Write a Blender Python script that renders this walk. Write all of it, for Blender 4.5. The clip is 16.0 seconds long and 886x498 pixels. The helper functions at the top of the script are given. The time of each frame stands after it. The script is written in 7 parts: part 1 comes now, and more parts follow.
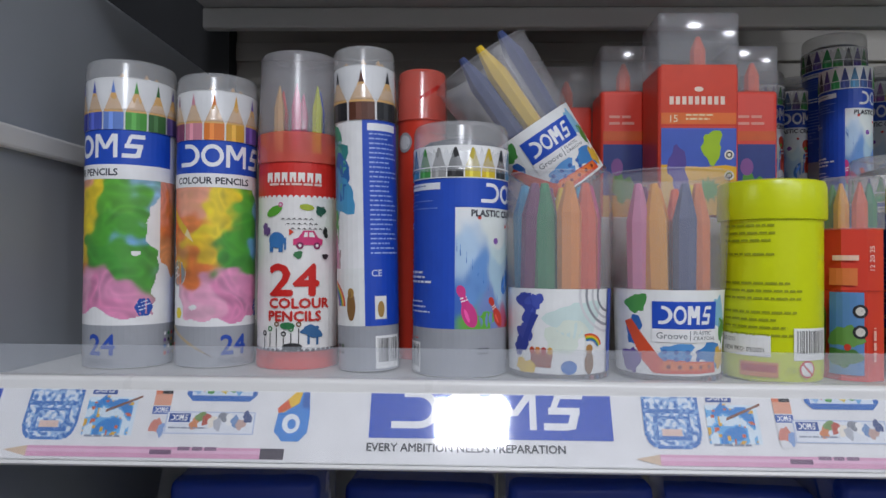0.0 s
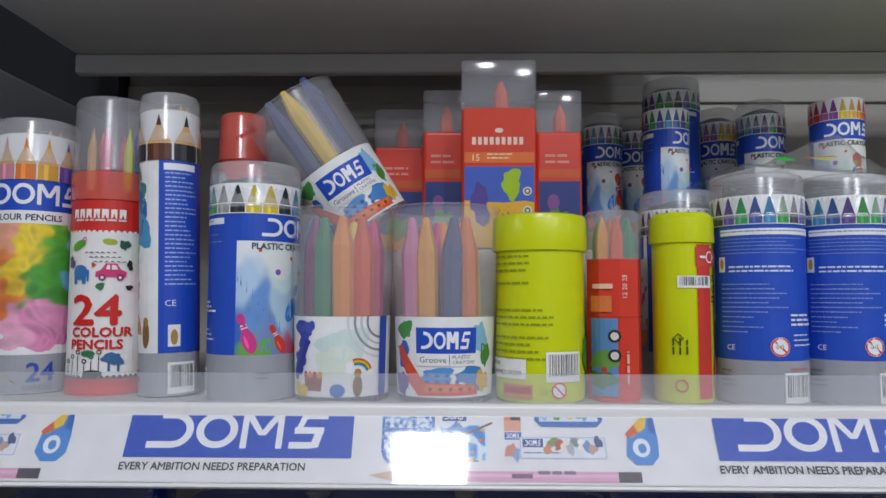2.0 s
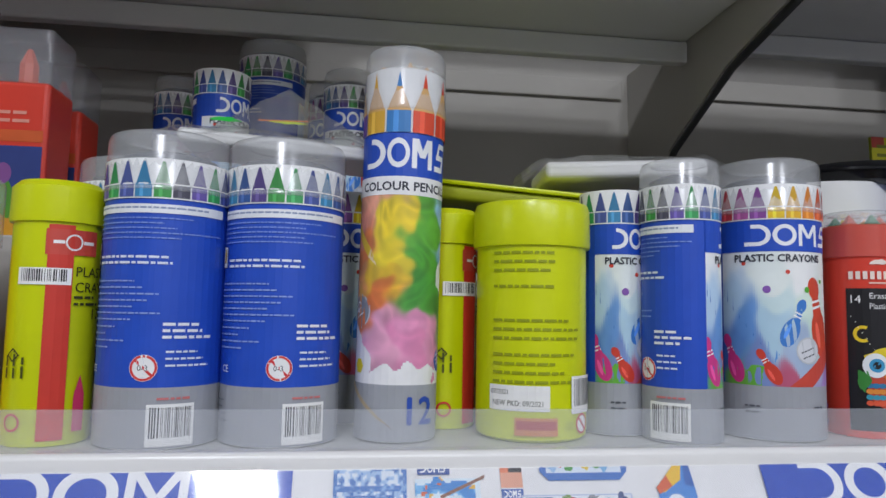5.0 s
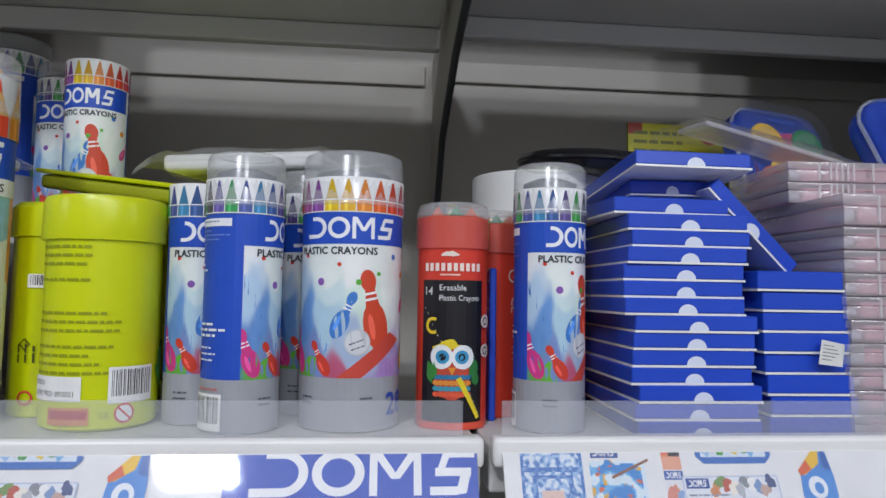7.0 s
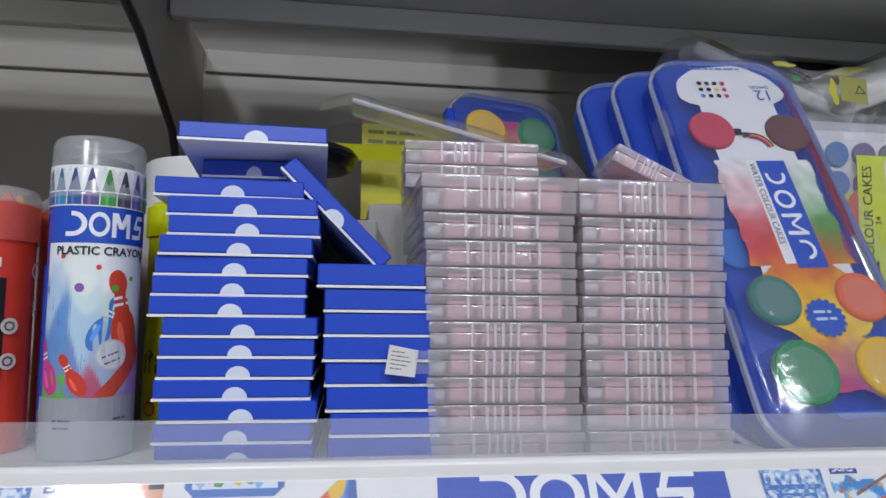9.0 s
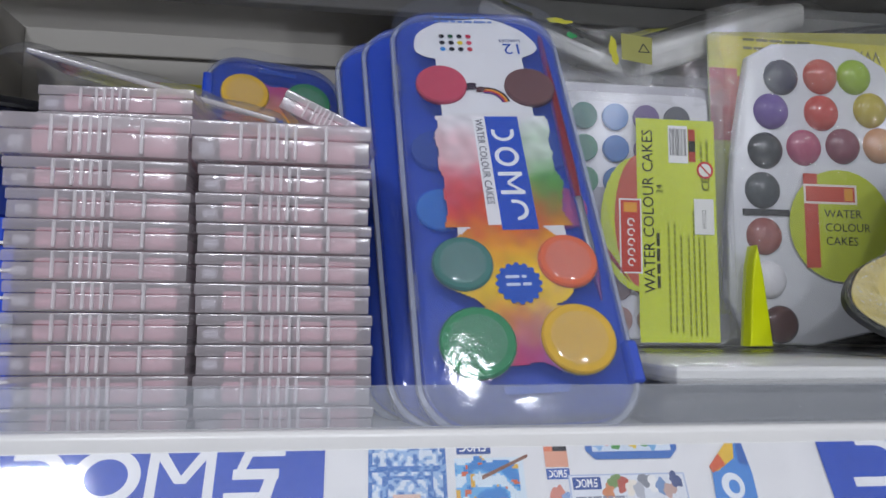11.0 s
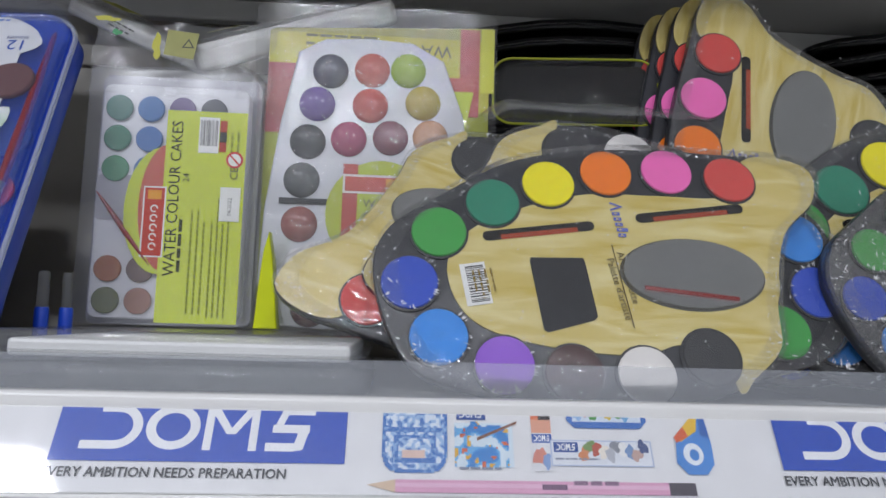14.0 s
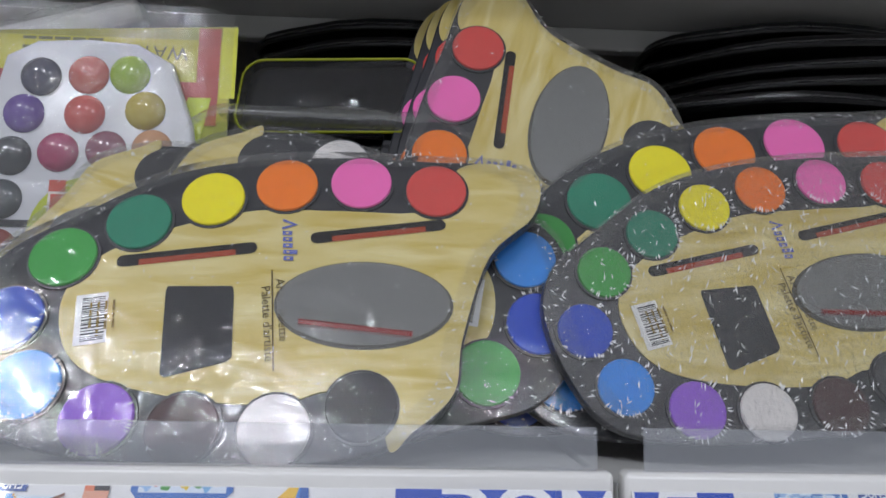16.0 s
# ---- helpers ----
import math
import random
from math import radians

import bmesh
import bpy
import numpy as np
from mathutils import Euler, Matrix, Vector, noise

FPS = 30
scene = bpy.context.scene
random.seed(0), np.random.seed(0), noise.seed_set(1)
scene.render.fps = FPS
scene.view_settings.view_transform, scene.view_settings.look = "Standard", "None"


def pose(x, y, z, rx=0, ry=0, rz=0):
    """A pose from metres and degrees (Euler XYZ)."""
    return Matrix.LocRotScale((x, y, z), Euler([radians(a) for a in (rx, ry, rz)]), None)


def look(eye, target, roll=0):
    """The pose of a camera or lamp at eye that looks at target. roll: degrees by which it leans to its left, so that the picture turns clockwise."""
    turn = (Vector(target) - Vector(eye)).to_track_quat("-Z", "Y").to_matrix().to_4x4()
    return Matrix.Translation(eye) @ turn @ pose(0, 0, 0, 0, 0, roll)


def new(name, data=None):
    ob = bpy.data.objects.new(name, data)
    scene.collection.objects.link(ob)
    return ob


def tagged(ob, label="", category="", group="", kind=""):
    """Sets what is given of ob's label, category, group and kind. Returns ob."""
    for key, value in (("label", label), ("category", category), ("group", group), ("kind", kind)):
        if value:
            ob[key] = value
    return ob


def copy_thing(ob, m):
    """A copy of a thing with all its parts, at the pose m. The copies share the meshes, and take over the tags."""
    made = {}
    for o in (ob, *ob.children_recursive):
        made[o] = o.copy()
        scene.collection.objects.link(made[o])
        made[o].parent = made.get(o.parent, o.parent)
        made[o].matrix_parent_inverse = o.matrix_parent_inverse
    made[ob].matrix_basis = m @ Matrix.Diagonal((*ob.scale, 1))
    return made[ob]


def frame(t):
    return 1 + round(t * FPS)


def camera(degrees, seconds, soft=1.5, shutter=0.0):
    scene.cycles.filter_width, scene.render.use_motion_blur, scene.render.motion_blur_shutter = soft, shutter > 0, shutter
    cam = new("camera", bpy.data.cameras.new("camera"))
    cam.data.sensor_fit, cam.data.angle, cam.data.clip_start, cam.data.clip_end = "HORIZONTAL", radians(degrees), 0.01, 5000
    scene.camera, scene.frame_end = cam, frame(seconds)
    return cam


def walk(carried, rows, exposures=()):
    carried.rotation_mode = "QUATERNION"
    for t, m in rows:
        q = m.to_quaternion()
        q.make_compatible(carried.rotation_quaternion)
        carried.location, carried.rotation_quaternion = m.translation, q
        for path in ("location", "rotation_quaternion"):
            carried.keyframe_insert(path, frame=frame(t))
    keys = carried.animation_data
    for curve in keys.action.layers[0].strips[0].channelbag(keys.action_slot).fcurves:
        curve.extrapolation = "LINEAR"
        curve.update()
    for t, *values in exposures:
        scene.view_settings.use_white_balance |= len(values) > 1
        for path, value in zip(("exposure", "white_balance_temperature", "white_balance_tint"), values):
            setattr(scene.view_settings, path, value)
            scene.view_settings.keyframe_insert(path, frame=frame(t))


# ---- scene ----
cam = camera(66.0, 16.0)
PATH = [
    (0, (0.0103, -0.0562, 1.4500), (-0.0446, 1.9427, 1.4818), 0.45),
    (0.5, (0.0273, -0.0545, 1.4510), (-0.0164, 1.9435, 1.5168), 0.35),
    (1, (0.0572, -0.0609, 1.4535), (0.0056, 1.9363, 1.5524), 0.25),
    (1.5, (0.0972, -0.0692, 1.4509), (0.0447, 1.9265, 1.5777), 0.05),
    (2, (0.1420, -0.0813, 1.4461), (0.1076, 1.9134, 1.5858), 0.15),
    (2.5, (0.1861, -0.0697, 1.4445), (0.2175, 1.9282, 1.5341), -0.25),
    (3, (0.2354, -0.0392, 1.4461), (0.3289, 1.9548, 1.5762), 0.05),
    (3.2, (0.2596, -0.0224, 1.4469), (0.4081, 1.9667, 1.5826), 0.35),
    (5.3, (0.4570, 0.0209, 1.4435), (0.7216, 1.9944, 1.6250), 1.05),
    (5.5, (0.4810, 0.0174, 1.4473), (0.7355, 1.9945, 1.6019), 1.45),
    (6, (0.5469, 0.0098, 1.4476), (0.7284, 1.9962, 1.5910), 1.75),
    (6.5, (0.6059, -0.0013, 1.4558), (0.7933, 1.9855, 1.5921), 1.15),
    (7, (0.6627, -0.0117, 1.4529), (0.8582, 1.9746, 1.5793), 0.95),
    (7.5, (0.7236, -0.0196, 1.4412), (0.9411, 1.9627, 1.5803), 1.65),
    (8, (0.7708, -0.0011, 1.4421), (1.0481, 1.9756, 1.5636), 0.95),
    (8.5, (0.8230, 0.0151, 1.4478), (1.0825, 1.9917, 1.6104), 0.45),
    (8.7, (0.8430, 0.0178, 1.4489), (1.1235, 1.9909, 1.6162), 0.65),
    (10.8, (1.0221, 0.0403, 1.4284), (1.2519, 2.0132, 1.6620), 0.55),
    (11, (1.0401, 0.0391, 1.4283), (1.3048, 2.0112, 1.6347), 0.45),
    (11.5, (1.1149, 0.0151, 1.4317), (1.3696, 1.9889, 1.6282), 0.65),
    (12, (1.1848, 0.0034, 1.4327), (1.3615, 1.9857, 1.6330), 0.45),
    (12.5, (1.2468, -0.0021, 1.4312), (1.4006, 1.9793, 1.6505), 0.35),
    (13, (1.2978, -0.0006, 1.4311), (1.5026, 1.9773, 1.6510), 0.75),
    (13.5, (1.3317, -0.0048, 1.4277), (1.4776, 1.9741, 1.6770), 0.75),
    (14, (1.3696, -0.0139, 1.4230), (1.5014, 1.9716, 1.6277), 1.65),
    (14.5, (1.4077, -0.0123, 1.4240), (1.5736, 1.9637, 1.6841), 0.95),
    (15, (1.4568, 0.0008, 1.4315), (1.6088, 1.9760, 1.7086), 0.75),
    (15.5, (1.5060, 0.0221, 1.4355), (1.6821, 1.9919, 1.7343), 1.15),
    (16, (1.5502, 0.0347, 1.4361), (1.6301, 2.0155, 1.6977), 1.15),
]
EXPOSURES = [(0, -0.60), (3, -0.55), (8.5, -0.40), (11, -0.46), (12.5, -0.40), (16, -0.48)]
walk(cam, [(t, look(e, g, r)) for t, e, g, r in PATH], EXPOSURES)

# ---- world and lamps ----
world = bpy.data.worlds.new("shop_air")
scene.world = world
world.use_nodes = True
world.node_tree.nodes["Background"].inputs[0].default_value = (0.9, 0.95, 1.0, 1)
world.node_tree.nodes["Background"].inputs[1].default_value = 0.25
LAMP_POWER = 36.0
# Lamp at x 2.1 is added fill for the palettes; outermost two are assumed.
for lx, ly in ((-3.2, -1.45), (0.05, -1.45), (0.95, -1.95), (2.1, -2.35), (4.6, -1.45)):
    lamp = bpy.data.lights.new("ceiling_and_fill_light", "AREA")
    lamp.shape, lamp.size, lamp.size_y, lamp.energy, lamp.color = "RECTANGLE", 0.26, 0.26, LAMP_POWER, (0.915, 0.95, 1.05)
    new("ceiling_and_fill_light", lamp).matrix_world = pose(lx, ly, 2.86, 0, 0, 0)

# ---- materials ----


def srgb(h):
    """Linear colour from a hex string."""
    c = [int(h[i:i + 2], 16) / 255 for i in (0, 2, 4)]
    return tuple(x / 12.92 if x <= 0.04045 else ((x + 0.055) / 1.055) ** 2.4 for x in c)


def material(name, hexa, rough=0.5, metal=0.0, vary=0.08, scale=40.0, bump=0.0, alpha=1.0, coat=0.0, spec=0.5):
    m = bpy.data.materials.new(name)
    m.use_nodes = True
    nt = m.node_tree
    p = nt.nodes["Principled BSDF"]
    col = srgb(hexa)
    tc = nt.nodes.new("ShaderNodeTexCoord")
    no = nt.nodes.new("ShaderNodeTexNoise")
    no.inputs["Scale"].default_value, no.inputs["Detail"].default_value = scale, 5
    nt.links.new(tc.outputs["Object"], no.inputs["Vector"])
    mix = nt.nodes.new("ShaderNodeMixRGB")
    mix.inputs[1].default_value = (*[c * (1 - vary) for c in col], 1)
    mix.inputs[2].default_value = (*[min(1, c * (1 + vary)) for c in col], 1)
    nt.links.new(no.outputs["Fac"], mix.inputs[0])
    nt.links.new(mix.outputs[0], p.inputs["Base Color"])
    p.inputs["Roughness"].default_value = rough
    p.inputs["Metallic"].default_value = metal
    p.inputs["Coat Weight"].default_value = coat
    p.inputs["Specular IOR Level"].default_value = spec
    rn = nt.nodes.new("ShaderNodeMapRange")
    rn.inputs["To Min"].default_value, rn.inputs["To Max"].default_value = max(0.02, rough - 0.06), min(1, rough + 0.06)
    nt.links.new(no.outputs["Fac"], rn.inputs["Value"])
    nt.links.new(rn.outputs[0], p.inputs["Roughness"])
    if bump:
        b = nt.nodes.new("ShaderNodeBump")
        b.inputs["Strength"].default_value, b.inputs["Distance"].default_value = bump, 0.0006
        n2 = nt.nodes.new("ShaderNodeTexNoise")
        n2.inputs["Scale"].default_value, n2.inputs["Detail"].default_value = scale * 6, 4
        nt.links.new(tc.outputs["Object"], n2.inputs["Vector"])
        nt.links.new(n2.outputs["Fac"], b.inputs["Height"])
        nt.links.new(b.outputs[0], p.inputs["Normal"])
    p.inputs["Alpha"].default_value = alpha
    return m


def print_material(name, rough=0.35):
    """Ink on paper or plastic: the colour of each face is that of its ink."""
    m = bpy.data.materials.new(name)
    m.use_nodes = True
    nt = m.node_tree
    p = nt.nodes["Principled BSDF"]
    a = nt.nodes.new("ShaderNodeVertexColor")
    a.layer_name = "ink"
    tc = nt.nodes.new("ShaderNodeTexCoord")
    no = nt.nodes.new("ShaderNodeTexNoise")
    no.inputs["Scale"].default_value = 90
    nt.links.new(tc.outputs["Object"], no.inputs["Vector"])
    mr = nt.nodes.new("ShaderNodeMapRange")
    mr.inputs["To Min"].default_value, mr.inputs["To Max"].default_value = 0.9, 1.08
    nt.links.new(no.outputs["Fac"], mr.inputs["Value"])
    mul = nt.nodes.new("ShaderNodeVectorMath")
    mul.operation = "SCALE"
    nt.links.new(a.outputs["Color"], mul.inputs[0])
    nt.links.new(mr.outputs[0], mul.inputs["Scale"])
    nt.links.new(mul.outputs[0], p.inputs["Base Color"])
    p.inputs["Roughness"].default_value = rough
    return m


def film_material(name, hexa, alpha, rough=0.12, wrinkle=0.0, scale=60.0, gloss=0.035):
    """Clear or frosted plastic: a share of the light passes straight through."""
    m = bpy.data.materials.new(name)
    m.use_nodes = True
    nt = m.node_tree
    p = nt.nodes["Principled BSDF"]
    p.inputs["Base Color"].default_value = (*srgb(hexa), 1)
    p.inputs["Roughness"].default_value = rough
    tr = nt.nodes.new("ShaderNodeBsdfTransparent")
    gl = nt.nodes.new("ShaderNodeBsdfGlossy")
    gl.inputs["Roughness"].default_value = rough
    lw = nt.nodes.new("ShaderNodeLayerWeight")
    lw.inputs["Blend"].default_value = 0.5
    pw = nt.nodes.new("ShaderNodeMath")
    pw.operation, pw.inputs[1].default_value = "POWER", 4.0
    ma = nt.nodes.new("ShaderNodeMath")
    ma.operation, ma.inputs[1].default_value, ma.inputs[2].default_value = "MULTIPLY_ADD", 0.5, gloss
    nt.links.new(lw.outputs["Facing"], pw.inputs[0])
    nt.links.new(pw.outputs[0], ma.inputs[0])
    mx = nt.nodes.new("ShaderNodeMixShader")
    mx.inputs[0].default_value = alpha
    nt.links.new(tr.outputs[0], mx.inputs[1])
    nt.links.new(p.outputs[0], mx.inputs[2])
    mg = nt.nodes.new("ShaderNodeMixShader")
    nt.links.new(ma.outputs[0], mg.inputs[0])
    nt.links.new(mx.outputs[0], mg.inputs[1])
    nt.links.new(gl.outputs[0], mg.inputs[2])
    nt.links.new(mg.outputs[0], nt.nodes["Material Output"].inputs["Surface"])
    if wrinkle:
        tc = nt.nodes.new("ShaderNodeTexCoord")
        no = nt.nodes.new("ShaderNodeTexNoise")
        no.inputs["Scale"].default_value, no.inputs["Detail"].default_value, no.inputs["Distortion"].default_value = scale, 6, 1.5
        nt.links.new(tc.outputs["Object"], no.inputs["Vector"])
        b = nt.nodes.new("ShaderNodeBump")
        b.inputs["Strength"].default_value, b.inputs["Distance"].default_value = wrinkle, 0.003
        nt.links.new(no.outputs["Fac"], b.inputs["Height"])
        for n in (p, gl, lw):
            nt.links.new(b.outputs[0], n.inputs["Normal"])
    return m


M_INK = print_material("printed_paper", 0.42)
M_INK_GLOSS = print_material("glossy_print", 0.18)
M_STEEL = material("painted_shelf_steel", "d2d2cf", 0.45, vary=0.06, scale=9, bump=0.15)
M_BACK = material("back_panel_paint", "b8b4ac", 0.6, vary=0.05, scale=7, bump=0.1)
M_SIDE = material("grey_side_panel", "9aa0a6", 0.32, vary=0.12, scale=5, bump=0.1)
M_LIP = material("white_plastic_lip", "e9e8e6", 0.3, vary=0.04, scale=25)
M_DARK = material("near_black", "15171c", 0.5, vary=0.3, scale=14)
M_CABLE = material("dark_grey_cable", "2c2d31", 0.35, vary=0.2, scale=60)
M_FLOOR = material("floor_tile", "b6b3ae", 0.25, vary=0.08, scale=4)
M_CEIL = material("ceiling_board", "efefed", 0.8, vary=0.04, scale=6)
M_WALL = material("bounce_wall_grey", "9c9c9c", 0.7, vary=0.1, scale=2)
M_WHITE = material("white_plastic", "eeeeec", 0.35, vary=0.03)
M_BLUE = material("blue_card", "1c49c4", 0.4, vary=0.08, scale=50)
M_DEEPBLUE = material("deep_blue_plastic", "1f3fa6", 0.25, vary=0.1, scale=30)
M_RED = material("red_plastic", "dd4230", 0.32, vary=0.06)
M_LIME = material("lime_yellow_plastic", "d3de09", 0.3, vary=0.05, scale=30)
M_BLACK = material("black_plastic", "17171a", 0.25, vary=0.25, scale=60)
M_WOOD = material("pencil_wood", "d9a865", 0.6, vary=0.15, scale=200)
M_LIMECARD = material("olive_lime_card", "a9b01e", 0.55, vary=0.1, scale=30)
M_DARKGREY = material("shelf_gap_shade_grey", "4a4c52", 0.5)
M_TRAYSHADE = material("mixing_well_grey", "adacb6", 0.4)
M_TRAYWHITE = material("white_blister_tray", "d3d5da", 0.25, vary=0.05, scale=40)
M_CLEARCASE = film_material("clear_case_cover", "e2e4ea", 0.06, 0.24)
M_FROST = film_material("frosted_cap", "f0f3f6", 0.27, 0.2)
M_CUP = film_material("milky_cup", "e6e6ec", 0.22, 0.25)
M_CLEAR = film_material("clear_plastic", "e8ecf2", 0.10, 0.06)
M_GUARD = film_material("acrylic_guard", "dfe4ec", 0.17, 0.12)
M_WRAP = film_material("crinkled_wrap", "f2f4f2", 0.08, 0.07, 0.6, 70, 0.07)
M_SHRINK = film_material("shrink_wrap", "eef0f2", 0.014, 0.05, 0.22, 90)
M_PINKBOX = film_material("pink_clear_box", "f8eff4", 0.33, 0.16, 0.12, 120, 0.06)
M_BOXRIM = film_material("cloudy_box_rim", "f6f2f5", 0.5, 0.2, 0.1, 120, 0.06)
M_PINK = film_material("dusty_pink_clay", "ecaab8", 0.7, 0.3, 0.1, 60)

# ---- mesh helpers ----


def empty(name, m, label, category, group=""):
    ob = new(name)
    ob.empty_display_size = 0.02
    ob.matrix_world = m
    return tagged(ob, label, category, group)


def part(name, bm, mat, parent=None, label=""):
    me = bpy.data.meshes.new(name)
    bm.to_mesh(me)
    bm.free()
    me.materials.append(mat)
    ob = new(name, me)
    if parent is not None:
        ob.parent = parent
    if label:
        ob["label"] = label
    return ob


def smooth(ob, angle=35):
    me = ob.data
    me.polygons.foreach_set("use_smooth", [True] * len(me.polygons))
    me.set_sharp_from_angle(angle=radians(angle))
    return ob


def box_bm(x0, y0, z0, x1, y1, z1, bevel=0.0, seg=2):
    bm = bmesh.new()
    bmesh.ops.create_cube(bm, size=1)
    for v in bm.verts:
        v.co = Vector(((x0 + x1) / 2 + v.co.x * (x1 - x0), (y0 + y1) / 2 + v.co.y * (y1 - y0), (z0 + z1) / 2 + v.co.z * (z1 - z0)))
    if bevel:
        bmesh.ops.bevel(bm, geom=bm.edges[:], offset=bevel, segments=seg, profile=0.5, affect="EDGES")
    return bm


def lathe_bm(profile, n=40, sx=1.0, sy=1.0, close=False):
    """Turn (radius, height) pairs round the z axis."""
    bm = bmesh.new()
    rings = []
    for r, z in profile:
        rings.append([bm.verts.new((math.sin(2 * math.pi * i / n) * r * sx, -math.cos(2 * math.pi * i / n) * r * sy, z)) for i in range(n)])
    for a, b in zip(rings, rings[1:]):
        for i in range(n):
            bm.faces.new((a[i], a[(i + 1) % n], b[(i + 1) % n], b[i]))
    if close:
        bm.faces.new(rings[0][::-1])
        bm.faces.new(rings[-1])
    return bm


def prism_bm(outline, y0, y1, bevel=0.0):
    """Pull an outline of (x, z) from depth y0 to y1."""
    bm = bmesh.new()
    a = [bm.verts.new((x, y0, z)) for x, z in outline]
    b = [bm.verts.new((x, y1, z)) for x, z in outline]
    n = len(a)
    bm.faces.new(a)
    bm.faces.new(b[::-1])
    for i in range(n):
        bm.faces.new((a[i], b[i], b[(i + 1) % n], a[(i + 1) % n]))
    bmesh.ops.recalc_face_normals(bm, faces=bm.faces[:])
    if bevel:
        es = [e for e in bm.edges if abs(e.verts[0].co.y - e.verts[1].co.y) < 1e-6]
        bmesh.ops.bevel(bm, geom=es, offset=bevel, segments=2, profile=0.5, affect="EDGES")
    return bm


def rounded(w, h, r, n=6, x0=0.0, z0=0.0):
    """Outline of a rounded rectangle, its lower middle at (x0, z0)."""
    pts = []
    for cx, cz, a0 in ((w / 2 - r, r, -90), (w / 2 - r, h - r, 0), (-w / 2 + r, h - r, 90), (-w / 2 + r, r, 180)):
        for i in range(n + 1):
            a = radians(a0 + 90 * i / n)
            pts.append((x0 + cx + r * math.cos(a), z0 + cz + r * math.sin(a)))
    return pts


def tube_bm(points, radius, n=8):
    """A round rod along points."""
    bm = bmesh.new()
    rings = []
    for i, p in enumerate(points):
        p = Vector(p)
        d = (Vector(points[min(i + 1, len(points) - 1)]) - Vector(points[max(i - 1, 0)])).normalized()
        s = d.cross(Vector((0.31, 0.2, 0.93))).normalized()
        t = d.cross(s)
        rings.append([bm.verts.new(p + radius * (math.cos(2 * math.pi * k / n) * s + math.sin(2 * math.pi * k / n) * t)) for k in range(n)])
    for a, b in zip(rings, rings[1:]):
        for k in range(n):
            bm.faces.new((a[k], a[(k + 1) % n], b[(k + 1) % n], b[k]))
    bm.faces.new(rings[0][::-1])
    bm.faces.new(rings[-1])
    return bm


# ---- printed artwork ----
TEXTS = {}


def text_tris(s):
    """Triangles of a line of writing, one unit high letters, starting at 0."""
    if s not in TEXTS:
        cu = bpy.data.curves.new("writing", "FONT")
        cu.body, cu.size, cu.resolution_u = s, 1.0, 2
        ob = new("writing", cu)
        me = ob.to_mesh()
        me.calc_loop_triangles()
        tris = [[(me.vertices[i].co.x, me.vertices[i].co.y) for i in t.vertices] for t in me.loop_triangles]
        ob.to_mesh_clear()
        bpy.data.objects.remove(ob)
        bpy.data.curves.remove(cu)
        TEXTS[s] = (tris, max((p[0] for t in tris for p in t), default=0.0))
    return TEXTS[s]


